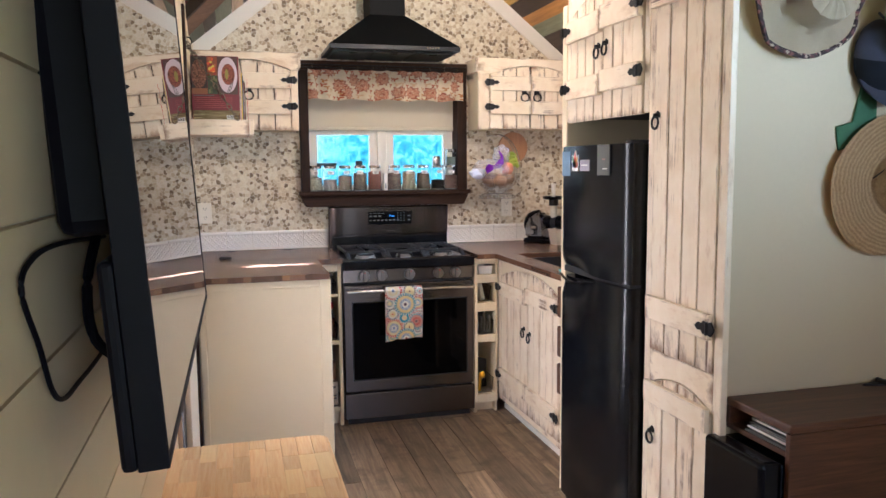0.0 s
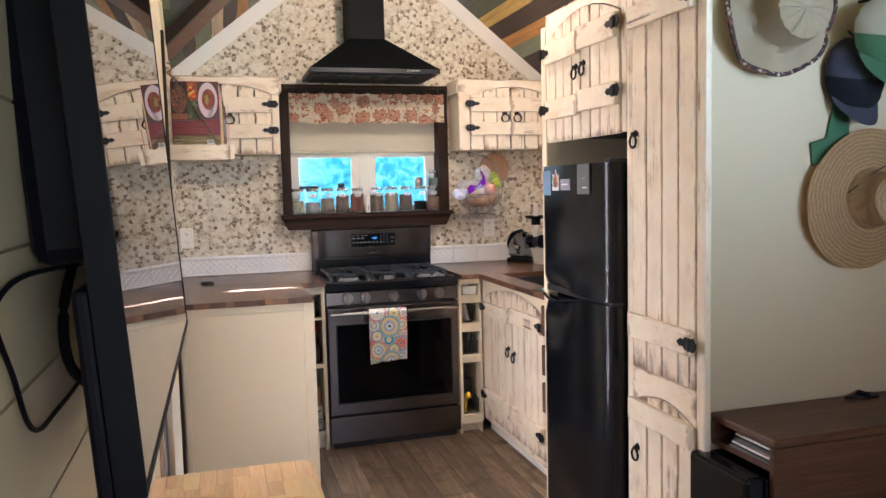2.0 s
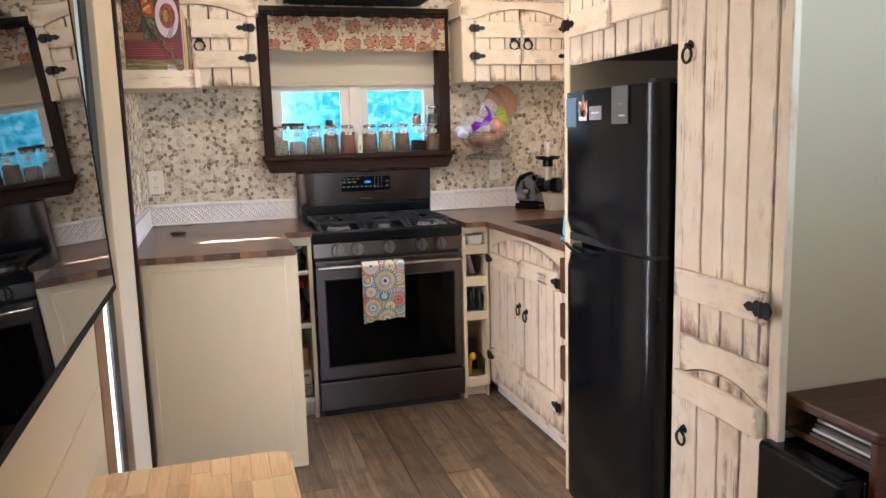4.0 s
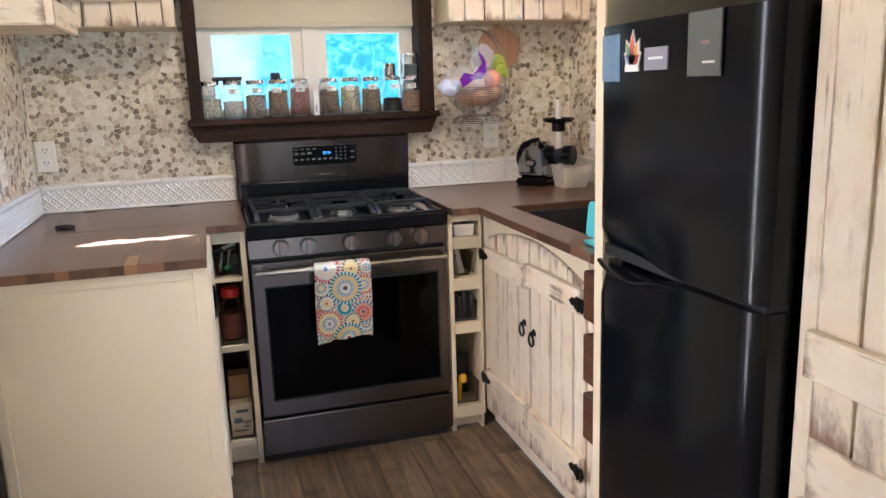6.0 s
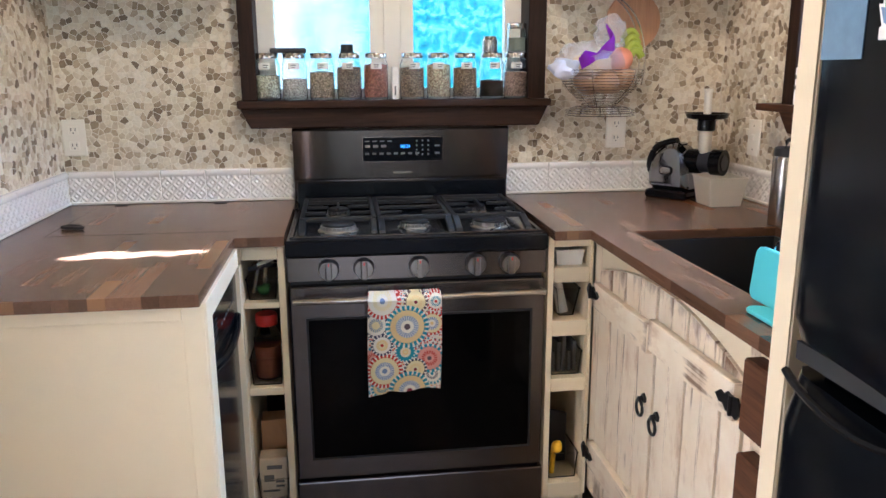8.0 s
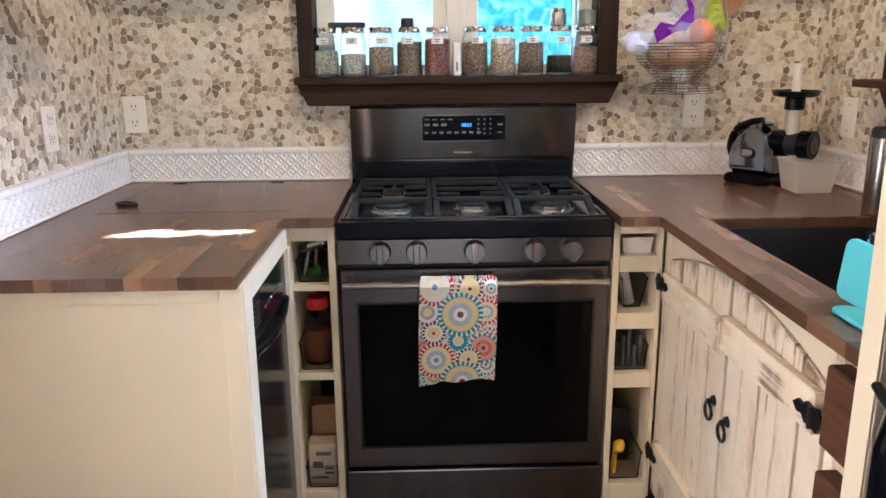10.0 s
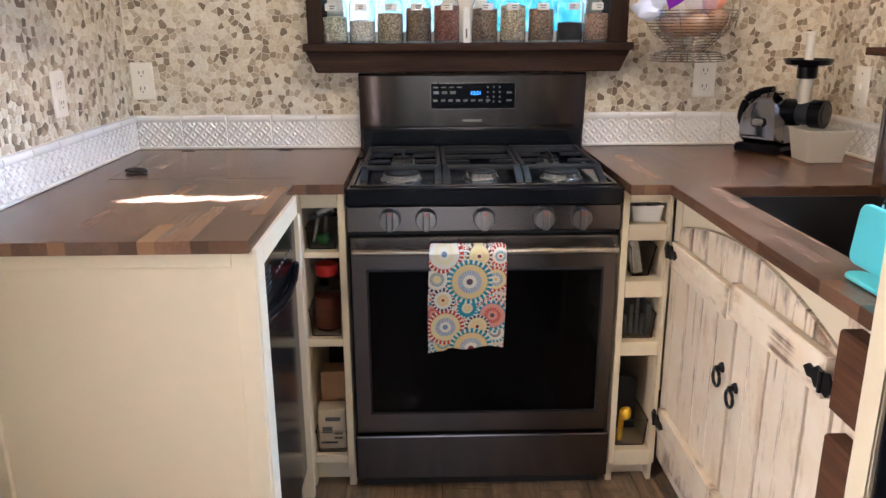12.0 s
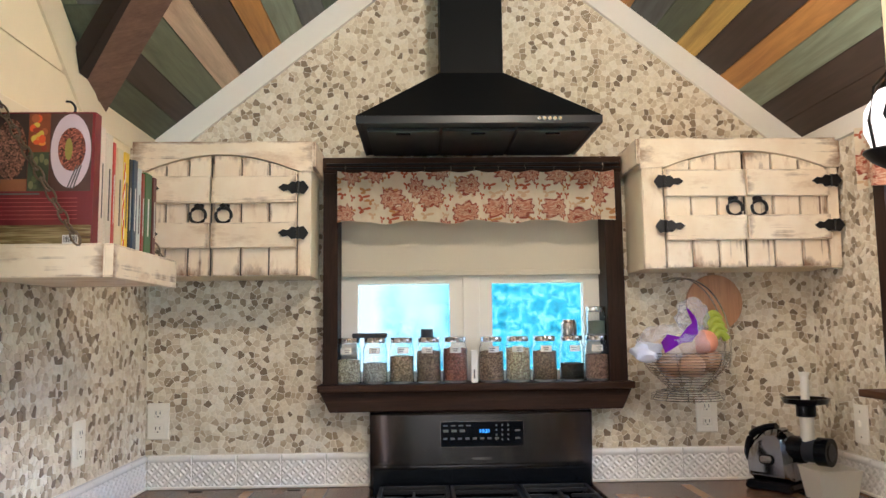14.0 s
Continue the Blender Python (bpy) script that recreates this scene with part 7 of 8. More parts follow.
for i, (u, w) in enumerate(((1.962, 0.022), (1.99, 0.016), (1.97, 0.03))):
    part("lettering", box(u, u + w, 1.897 - 0.002 * i, 1.8985 - 0.002 * i, 1.822 - 0.016 * (i // 2), 1.831 - 0.016 * (i // 2)), M["paper"], gc, "small white embroidery")
part("hook", tube([(1.985, WALL_Y, 1.99), (1.985, 1.98, 1.985), (1.985, 1.972, 2.0)], 0.005, 8), M["hinge"], gc, "dark iron hook")
sc2 = thing("green_scarf", (1.90, WALL_Y, 1.5), "dark green cloth band hanging behind the hats", "scarf")
fp = facing("y", WALL_Y)
part("cloth", prism([(1.803, 1.557), (1.814, 1.485), (1.87, 1.50), (1.95, 1.54), (1.945, 1.68), (1.900, 1.72), (1.884, 1.66), (1.862, 1.572)], fp, 0, 0.012, None, 0.003), plain("dark_green_cloth", srgb(58, 98, 70), 0.9, vary=0.3, scale=50, bump=0.4), sc2)

# ---- television on the left wall ----
tv = thing("television", (-0.1, 1.6, 1.1), "large flat television on a wall arm, screen dark and reflective", "television")
TLEAN = radians(3.6)
tvm = Matrix.Translation((-0.042, 1.0, 1.112)) @ Matrix.Rotation(-TLEAN, 4, "Y")
W, Ht = 1.185, 0.86


def tbox(x0, x1, y0, y1, z0, z1, b=0.0):
    bm = box(x0, x1, y0, y1, z0, z1, b)
    bmesh.ops.transform(bm, matrix=tvm, verts=bm.verts[:])
    return bm


part("screen", tbox(-0.004, -0.0015, 0.008, W - 0.008, 0.012, Ht - 0.008), M["screen"], tv, "dark mirror-like screen")
bz = bmesh.new()
for y0, y1, z0, z1 in ((0, 0.008, 0, Ht), (W - 0.008, W, 0, Ht), (0.008, W - 0.008, 0, 0.012), (0.008, W - 0.008, Ht - 0.008, Ht)):
    into(bz, tbox(-0.034, 0.0, y0, y1, z0, z1, 0.0015))
part("bezel", bz, M["tv_black"], tv)
part("back_shell", tbox(-0.112, -0.034, 0.12, W - 0.10, 0.26, Ht - 0.04, 0.02), M["tv_black"], tv)
part("lower_housing", tbox(-0.052, -0.034, 0.002, W - 0.002, 0.0, 0.24, 0.006), M["tv_black"], tv)
part("mount_arm", box(XL, -0.10, 1.50, 1.66, 1.38, 1.62, 0.006), M["tv_black"], tv)
cdn = thing("tv_cables", (-0.14, 1.1, 1.1), "black power and signal cables hanging behind the television", "cable")
part("cable", tube(curvy([(-0.13, 1.34, 1.45), (-0.15, 1.28, 1.36), (-0.16, 1.24, 1.29), (-0.15, 1.22, 1.22), (-0.10, 1.20, 1.18)]), 0.007, 8), M["tv_black"], cdn, "", True)
part("cable", tube(curvy([(-0.16, 1.40, 1.345), (-0.170, 1.12, 1.359), (-0.170, 0.99, 1.352), (-0.170, 0.957, 1.325), (-0.170, 1.01, 1.26), (-0.170, 1.055, 1.198), (-0.170, 1.11, 1.172), (-0.170, 1.20, 1.168), (-0.170, 1.35, 1.165), (-0.17, 1.56, 1.17)]), 0.0032, 8), M["tv_black"], cdn, "", True)
part("cable", tube(curvy([(-0.13, 1.34, 1.62), (-0.14, 1.25, 1.55), (-0.15, 1.26, 1.48), (-0.14, 1.34, 1.42)]), 0.005, 8), M["tv_black"], cdn, "", True)

# ---- fold-down butcher block table ----
tb = thing("wall_table", (0.05, 2.2, 0.3), "fold-down butcher block table top fixed to the wall", "table")
tb_base = part("core", box(-0.168, 0.284, 1.90, 2.516, 0.560, 0.5865, 0.004), M["table"], tb)
part("bracket", prism([(XL, 0.56), (0.18, 0.56), (XL, 0.30)], FY, 2.15, 2.19), M["tanwood"], tb)
part("ledger", box(XL, XL + 0.03, 1.95, 2.48, 0.50, 0.56), M["tanwood"], tb)

# ---- hanging book shelf ----
bs = thing("hanging_shelf", (-0.04, 4.0, 1.6), "cream distressed box shelf hung from chains", "shelf")
BS = (XL + 0.002, 0.112, 3.792, 4.185, 1.598)
part("bottom", box(BS[0], BS[1], BS[2], BS[3], BS[4] + 0.004, BS[4] + 0.066, 0.002), M["dist_x"], bs)
part("front_rail", box(BS[0], BS[1], BS[2] - 0.018, BS[2], BS[4], BS[4] + 0.07, 0.002), M["dist_x"], bs)
part("side_rail", box(BS[1], BS[1] + 0.018, BS[2] - 0.018, BS[3], BS[4], BS[4] + 0.07, 0.002), M["dist_y"], bs)


def chain(a, b2, parent, n):
    a, b2 = Vector(a), Vector(b2)
    d = (b2 - a) / n
    t = d.normalized()
    s = t.cross(Vector((0, 0, 1))).normalized()
    u = t.cross(s)
    for i in range(n):
        c = a + d * (i + 0.5)
        w = s if i % 2 else u
        pts = []
        for k in range(12):
            an = 2 * math.pi * k / 12
            pts.append(c + t * (d.length * 0.66 * math.cos(an)) + w * (0.0085 * math.sin(an)))
        part("link", tube(pts, 0.0023, 6, True), M["chain"], parent, "", True)


cn = thing("shelf_chain", (XL, 3.86, 2.06), "dark steel chain and hook holding the shelf", "chain", "shelf chains")
chain((XL + 0.012, 3.795, 2.055), (0.06, 3.770, 1.668), cn, 17)
part("hook", tube([(XL, 3.795, 2.05), (XL + 0.012, 3.795, 2.045), (XL + 0.02, 3.795, 2.058), (XL + 0.012, 3.795, 2.072)], 0.003, 6), M["hinge"], cn, "", True)
cn2 = thing("shelf_chain", (XL, 4.2, 2.07), "dark steel chain and hook holding the shelf", "chain", "shelf chains")
chain((XL + 0.014, 4.19, 2.062), (0.105, 4.16, 1.668), cn2, 18)
part("hook", tube(curvy([(XL, 4.19, 2.070), (XL + 0.016, 4.19, 2.052), (XL + 0.036, 4.19, 2.056), (XL + 0.044, 4.188, 2.076), (XL + 0.034, 4.186, 2.092), (XL + 0.020, 4.184, 2.094)], 4), 0.0032, 6), M["hinge"], cn2, "", True)


def book(y, th, x1, h, mat, label, stripes=()):
    z0 = BS[4] + 0.0665
    h *= 0.89
    x0 = x1 - 0.21
    t = thing("book", ((x0 + x1) / 2, y + th / 2, z0), label, "book", "cookbooks on the hanging shelf")
    part("pages", box(x0 + 0.004, x1 - 0.004, y + 0.0025, y + th - 0.0025, z0 + 0.003, z0 + h - 0.003), M["paper"], t)
    t2 = 0.0025
    wrap = [(x0, y), (x1, y), (x1, y + th), (x0, y + th), (x0, y + th - t2), (x1 - 0.003, y + th - t2), (x1 - 0.003, y + t2), (x0, y + t2)]
    cv = prism(wrap, lambda u, d, v: (u, v, d), z0, z0 + h)
    part("cover", cv, mat, t)
    for a, b2, m2 in stripes:
        part("spine_print", box(x1 + 0.0002, x1 + 0.0008, y + th * 0.4, y + th * 0.6, z0 + a * h, z0 + b2 * h), m2, t)
    return t


def bk_mat(c):
    return plain("book_cover", c, 0.35, vary=0.08, scale=30)


bx0 = -0.136
big = book(3.803, 0.030, 0.072, 0.325, bk_mat(srgb(116, 28, 34)), "large maroon cookbook, cover with photographs facing out", ())
fcv = facing("y", 3.803)
zb = BS[4] + 0.0665
fd = lambda name, c, sc: grainy(name, c, sc, 0.85)
BH = 0.89 * 0.325
cov = lambda f: -0.138 + 0.21 * f
lev = lambda f: zb + BH * f


def printed(name, f0, f1, v0, v1, mat, label="", d=0.0006):
    part(name, slab(fcv, cov(f0), cov(f1), 0, d, lev(v0), lev(v1), 0), mat, big, label)


def dish(name, f, v, rx, rz, d, mat, label=""):
    bm = lathe([(1.0, -d + 0.0004), (1.0, -d), (0, -d)], (0, 0, 0), 26, None, "y")
    for vert in bm.verts:
        vert.co = Vector((cov(f) + vert.co.x * rx, 3.803 + vert.co.y, lev(v) + vert.co.z * rz))
    part(name, bm, mat, big, label)


printed("cover_photo", 0.005, 0.335, 0.41, 0.99, plain("dark_pan_print", srgb(58, 40, 34), 0.45, vary=0.5, scale=40, bump=0.0), "printed dark pan")
printed("cover_board", 0.005, 0.335, 0.41, 0.50, plain("board_print", srgb(150, 92, 56), 0.45, vary=0.3, scale=60, bump=0.0), "printed wooden board", 0.0009)
dish("cover_bowl", 0.165, 0.72, 0.033, 0.066, 0.0012, fd("bean_print", srgb(136, 92, 72), 300), "printed pan of beans")
printed("cover_photo", 0.34, 0.55, 0.70, 0.99, plain("orange_print", srgb(140, 72, 38), 0.45, vary=0.5, scale=50, bump=0.0), "printed orange squash")
printed("cover_photo", 0.34, 0.55, 0.41, 0.70, plain("green_print", srgb(66, 74, 50), 0.45, vary=0.5, scale=70, bump=0.0), "printed green leaves")
rf = random.Random(4)
for i in range(16):
    c = rf.choice((srgb(226, 90, 34), srgb(216, 190, 70), srgb(176, 92, 52), srgb(232, 138, 44), srgb(150, 52, 34), srgb(110, 70, 40)))
    dish("cover_fruit", rf.uniform(0.37, 0.52), rf.uniform(0.73, 0.97), rf.uniform(0.005, 0.009), rf.uniform(0.005, 0.010), 0.0010 + 0.00004 * i, bk_mat(c))
for i in range(10):
    dish("cover_leaf", rf.uniform(0.36, 0.53), rf.uniform(0.44, 0.68), 0.005, rf.uniform(0.005, 0.010), 0.0010 + 0.00004 * i, bk_mat(rf.choice((srgb(84, 92, 56), srgb(52, 62, 44), srgb(116, 116, 74)))))
printed("cover_photo", 0.555, 0.97, 0.41, 0.99, plain("brown_table_print", srgb(82, 52, 44), 0.45, vary=0.4, scale=30, bump=0.0), "printed table")
dish("cover_plate", 0.765, 0.71, 0.0425, 0.080, 0.0010, plain("pale_plate_print", srgb(212, 192, 200), 0.5, vary=0.1), "printed pale plate")
dish("cover_stew", 0.775, 0.72, 0.029, 0.047, 0.0014, fd("stew_print", srgb(150, 84, 66), 300), "printed stew")
dish("cover_herb", 0.745, 0.72, 0.008, 0.024, 0.0018, plain("herb_print", srgb(148, 138, 60), 0.5, vary=0.4, scale=200), "printed herbs")
for i in range(3):
    part("cover_fork", prism([(cov(0.735 + 0.03 * i), lev(0.43)), (cov(0.748 + 0.03 * i), lev(0.43)), (cov(0.838 + 0.022 * i), lev(0.60)), (cov(0.826 + 0.022 * i), lev(0.60))], fcv, 0, 0.0020), M["ink"], big)
part("cover_photo", slab(fcv, bx0 + 0.002, 0.070, 0, 0.0006, zb + 0.89 * 0.003, zb + 0.89 * 0.052, 0), wood("vegetable_print", [(0.3, srgb(52, 40, 26)), (0.48, srgb(150, 130, 70)), (0.62, srgb(222, 206, 150)), (0.75, srgb(120, 60, 34))], 0, 60, 0.5, 0.0), big, "printed vegetables")
M["pink_text"] = plain("pink_text", srgb(186, 84, 82), 0.6)
for i in range(6):
    part("cover_text", slab(fcv, bx0 + 0.008, 0.040, 0.0, 0.0006, zb + 0.89 * 0.066 + i * 0.0088, zb + 0.89 * 0.0672 + i * 0.0088, 0), M["pink_text"], big)
part("cover_text", slab(fcv, bx0 + 0.008, -0.04, 0.0, 0.0006, zb + 0.89 * 0.125, zb + 0.89 * 0.1285, 0), M["greycard"], big)
part("barcode", slab(fcv, 0.012, 0.045, 0.0006, 0.001, zb + 0.89 * 0.006, zb + 0.89 * 0.028, 0), M["paper"], big)
bars = bmesh.new()
for i in range(11):
    slab(fcv, 0.0145 + i * 0.0026, 0.0145 + i * 0.0026 + 0.0009 + 0.0005 * (i % 3), 0.001, 0.0013, zb + 0.89 * 0.011, zb + 0.89 * 0.026, 0, bars)
part("barcode_bars", bars, M["black_matte"], big)
yy = 3.836
for th, x1, h, c, lab in ((0.022, 0.072, 0.300, srgb(228, 214, 196), "thick pale cookbook with worn spine"), (0.030, 0.076, 0.29, srgb(214, 204, 186), "cream paperback cookbook, slightly worn"), (0.012, 0.078, 0.275, srgb(198, 60, 48), "thin red and white striped book"),
                          (0.032, 0.082, 0.265, srgb(222, 206, 170), "beige cookbook with worn corners"), (0.024, 0.086, 0.262, srgb(234, 196, 40), "bright yellow cookbook spine"), (0.014, 0.088, 0.250, srgb(40, 40, 46), "slim black cookbook on a shelf"),
                          (0.022, 0.092, 0.252, srgb(60, 76, 96), "blue-black cookbook with pale letters"), (0.022, 0.093, 0.235, srgb(206, 214, 214), "white cookbook with red letters"), (0.014, 0.096, 0.226, srgb(150, 56, 44), "thin rust-coloured book, upright"),
                          (0.042, 0.098, 0.232, srgb(62, 104, 58), "green hardback cookbook, upright"), (0.020, 0.102, 0.228, srgb(96, 46, 44), "dark brown-red hardback book")):
    book(yy, th, x1, h, bk_mat(c), lab, ((0.25, 0.7, M["paper"] if sum(c[:3]) < 0.9 else M["ink"]),))
    yy += th + 0.001

tw = thing("twine", (0.108, 3.875, 1.60), "red and white striped twine hanging over the shelf edge", "string")
for off, c in ((0.0, M["red"]), (0.0016, M["white"])):
    part("strand", tube(curvy([(0.108 + 0.0012 * math.sin(i * 2.2 + off * 2000), 3.876 + off + 0.003 * math.sin(i * 0.7) + 0.0012 * math.cos(i * 2.2 + off * 2000), 1.86 - 0.015 * i) for i in range(18)], 3), 0.0011, 6), c, tw, "", True)

# ---- pendant over the sink and lamp in the roof ----
pd = thing("pendant_lamp", (1.85, 3.87, 1.86), "lit frosted glass pendant with black iron fittings", "pendant lamp")
part("shade", lathe([(0.045, -0.075), (0.062, -0.03), (0.058, 0.02), (0.036, 0.055), (0.02, 0.075)], (1.85, 3.87, 1.955), 24), M["lampshade"], pd, "glowing frosted glass shade", True)
part("base_dish", lathe([(0.0, -0.125), (0.02, -0.12), (0.05, -0.10), (0.068, -0.080), (0.066, -0.076), (0.0, -0.085)], (1.85, 3.87, 1.955), 24), M["hinge"], pd, "black iron dish", True)
part("cap", lathe([(0.03, 0.06), (0.022, 0.08), (0.008, 0.09), (0.008, 0.12), (0, 0.12)], (1.85, 3.87, 1.955), 18), M["hinge"], pd, "", True)
for a in (0, 120, 240):
    ar = radians(a + 200)
    c, s = math.cos(ar), math.sin(ar)
    part("arm", tube([(1.85 + 0.066 * c, 3.87 + 0.066 * s, 1.877), (1.85 + 0.078 * c, 3.87 + 0.078 * s, 1.94), (1.85 + 0.055 * c, 3.87 + 0.055 * s, 2.02), (1.85 + 0.01 * c, 3.87 + 0.01 * s, 2.06)], 0.004, 6), M["hinge"], pd, "", True)
zz = 2.07
i = 0
while zz < roof(1.85) - 0.01:
    part("chain_link", tube(ring_pts((1.85, 3.87, zz + 0.016), 0.0085, "x" if i % 2 else "y", 10, 1.9), 0.0022, 5, True), M["hinge"], pd, "", True)
    zz += 0.026
    i += 1
# assumed globe around the unseen ceiling bulb
cl2 = thing("ceiling_lamp", (1.08, 3.45, 2.55), "unseen frosted glass globe lamp assumed under the ceiling", "ceiling lamp")
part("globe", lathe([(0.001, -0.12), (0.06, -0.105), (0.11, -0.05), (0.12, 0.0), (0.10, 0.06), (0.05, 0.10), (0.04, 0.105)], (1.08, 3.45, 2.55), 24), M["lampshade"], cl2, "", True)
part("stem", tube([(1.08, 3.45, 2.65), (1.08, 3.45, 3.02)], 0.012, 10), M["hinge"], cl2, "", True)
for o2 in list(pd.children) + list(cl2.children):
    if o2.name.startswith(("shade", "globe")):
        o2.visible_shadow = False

# ---- pieces of the setting ----
rp = random.Random(77)
# floor planks
fpl = unit_box("floor_plank", M["floor"])
w = 0.148
x = XL
n = 0
while x < XR:
    y = YR - rp.uniform(0, 0.9)
    xe = min(x + w, XR)
    while y < YB:
        ye = min(y + 1.22, YB)
        ys = max(y, YR)
        if ye - ys > 0.01:
            piece("plank", fpl, ((x + xe) / 2, (ys + ye) / 2, -0.004), floor, (xe - x - 0.0026, ye - ys - 0.0026, 0.008))
        y += 1.22
    x += w

# shiplap boards on the left wall
M["ship"] = plain("white_shiplap", srgb(238, 221, 186), 0.5, vary=0.07, scale=14)
shp = unit_box("board", M["ship"])
z = 0.0
gap_top = EAVE
zs = [-0.005, 0.06, 0.235, 0.41, 0.585, 0.76, 0.93, 1.065, 1.23, 1.395, 1.565, 1.735, 1.91, 2.085]
for i, z0 in enumerate(zs):
    z1 = (zs[i + 1] if i + 1 < len(zs) else EAVE) - 0.005
    piece("board", shp, (XL + 0.006, (YR + 2.758) / 2, (z0 + z1) / 2), wall_west, (0.012, 2.758 - YR, z1 - z0))
# boards of the gable above the rail
z = 2.022
while z < APEX - 0.1:
    z1 = min(z + 0.15, APEX - 0.02)
    cut = lambda zz: max(0.0, (zz - EAVE) / SLOPE)
    y1 = YB if z < EAVE - 0.05 else DY1 - cut(z1) - 0.01
    y0 = 3.74 if z < EAVE - 0.05 else DY0 + cut(z1) + 0.01
    if y1 - y0 > 0.1:
        piece("board", shp, (XL + 0.006, (y0 + y1) / 2, (z + min(z1 - 0.004, 3.05)) / 2), wall_west, (0.012, y1 - y0, z1 - z - 0.004))
    z = z1

# counter staves
stv = unit_box("stave", M["counter"])


def staves(parent, x0, x1, y0, y1, holes=(), wide=0.035):
    x = x0
    while x < x1 - 0.001:
        xe = min(x + wide, x1)
        y = y0 - rp.uniform(0, 0.3)
        while y < y1:
            ln = rp.uniform(0.10, 0.36)
            a, b2 = max(y, y0), min(y + ln, y1)
            spans = [(a, b2)]
            for hx0, hx1, hy0, hy1 in holes:
                if x < hx1 - 0.001 and xe > hx0 + 0.001:
                    new_spans = []
                    for s0, s1 in spans:
                        if s0 < hy0:
                            new_spans.append((s0, min(s1, hy0)))
                        if s1 > hy1:
                            new_spans.append((max(s0, hy1), s1))
                    spans = new_spans
            for s0, s1 in spans:
                if s1 - s0 > 0.004:
                    piece("stave", stv, ((x + xe) / 2, (s0 + s1) / 2, (CT0 + CT1) / 2), parent, (xe - x - 0.0003, s1 - s0 - 0.0003, CT1 - CT0))
            y += ln
        x = xe


staves(counter_l, XL + 0.003, 0.452, 3.702, YB - 0.003)
staves(counter_l, 0.452, 0.586, 4.250, YB - 0.003)
staves(counter_r, 1.346, 1.452, 4.203, YB - 0.003)
staves(counter_r, 1.452, SX0, 3.19, YB - 0.003)
staves(counter_r, SX0, SX1, 3.19, YB - 0.003, ((SX0, SX1, SY0, SY1),), 0.0357)
staves(counter_r, SX1, XR - 0.003, 3.19, YB - 0.003)

# table staves, the free corners rounded
ttv = unit_box("stave", M["table"])
TX0, TX1, TY1, TR = XL + 0.003, 0.296, 2.530, 0.045


def table_edge(x):
    d = max(TX0 + TR - x, x - (TX1 - TR), 0.0)
    return TY1 - TR + math.sqrt(max(0.0, TR * TR - d * d))


x = TX0
while x < TX1 - 0.001:
    xe = min(x + 0.0475, TX1)
    y = 1.90 - rp.uniform(0, 0.2)
    while y < TY1 - 0.002:
        ln = rp.uniform(0.1, 0.28)
        a, b2 = max(y, 1.90), y + ln
        if b2 > TY1 - TR - 0.03:
            b2 = TY1
        if b2 == TY1:
            # the last stave of a row follows the rounded outline
            lim = [(x + 0.0003 + (xe - x - 0.0006) * i / 6) for i in range(7)]
            pts = [(lim[0], a), (lim[-1], a)] + [(q2, table_edge(q2)) for q2 in lim[::-1]]
            me = mesh_of(prism(pts, lambda u, d, v: (u, v, d), 0.5590, 0.5908, None, 0.002), "stave")
            me.materials.append(M["table"])
            piece("stave", me, (0, 0, 0), tb_base)
            break
        if b2 - a > 0.004:
            piece("stave", ttv, ((x + xe) / 2, (a + b2) / 2, 0.5748), tb_base, (xe - x - 0.0004, b2 - a - 0.0004, 0.0318))
        y += ln
    x = xe


# embossed tiles along the counters: concentric lozenges in relief under a rounded cap
def tile_mesh(wd, h):
    bm = bmesh.new()
    nu, nz = 60, 36
    period = wd / 4
    grid = []
    for j in range(nz + 1):
        z = h * j / nz
        row = []
        for i in range(nu + 1):
            u = wd * i / nu
            a = abs((u / period) % 1.0 - 0.5)
            b2 = abs(((z - 0.010) / period) % 1.0 - 0.5)
            ridge = 0.5 + 0.5 * math.cos(4 * math.pi * (a + b2))
            d = 0.0045 + 0.0062 * ridge ** 0.8
            if z > h - 0.024:
                d = 0.0045 + 0.0075 * max(0.0, math.sin(math.pi * min(1.0, (h - z) / 0.024))) ** 0.5
            elif z < 0.008:
                d = 0.0062
            if i in (0, nu):
                d = min(d, 0.0058)
            row.append(bm.verts.new((u - wd / 2, -d, z)))
        grid.append(row)
    for j in range(nz):
        for i in range(nu):
            bm.faces.new((grid[j][i], grid[j][i + 1], grid[j + 1][i + 1], grid[j + 1][i]))
    back = [bm.verts.new(p) for p in ((-wd / 2, 0, 0), (wd / 2, 0, 0), (wd / 2, 0, h), (-wd / 2, 0, h))]
    bm.faces.new([back[3], back[2]] + grid[nz][::-1])
    bm.faces.new([back[0], back[1]] + grid[0][::-1])
    bm.faces.new([back[0], back[3]] + [grid[j][0] for j in range(nz, -1, -1)])
    bm.faces.new([back[1], back[2]] + [grid[j][nu] for j in range(nz, -1, -1)])
    me = smooth(mesh_of(bm, "tile"), 50)
    me.materials.append(M["tile"])
    return me


TH = 0.113


def tile_run(parent, fn_at, u0, u1, rot):
    n = max(1, round((u1 - u0) / 0.152))
    wd = (u1 - u0) / n
    me = tile_mesh(wd - 0.0015, TH)
    for i in range(n):
        ob = piece("tile", me, fn_at(u0 + (i + 0.5) * wd), parent)
        ob.rotation_euler = (0, 0, rot)


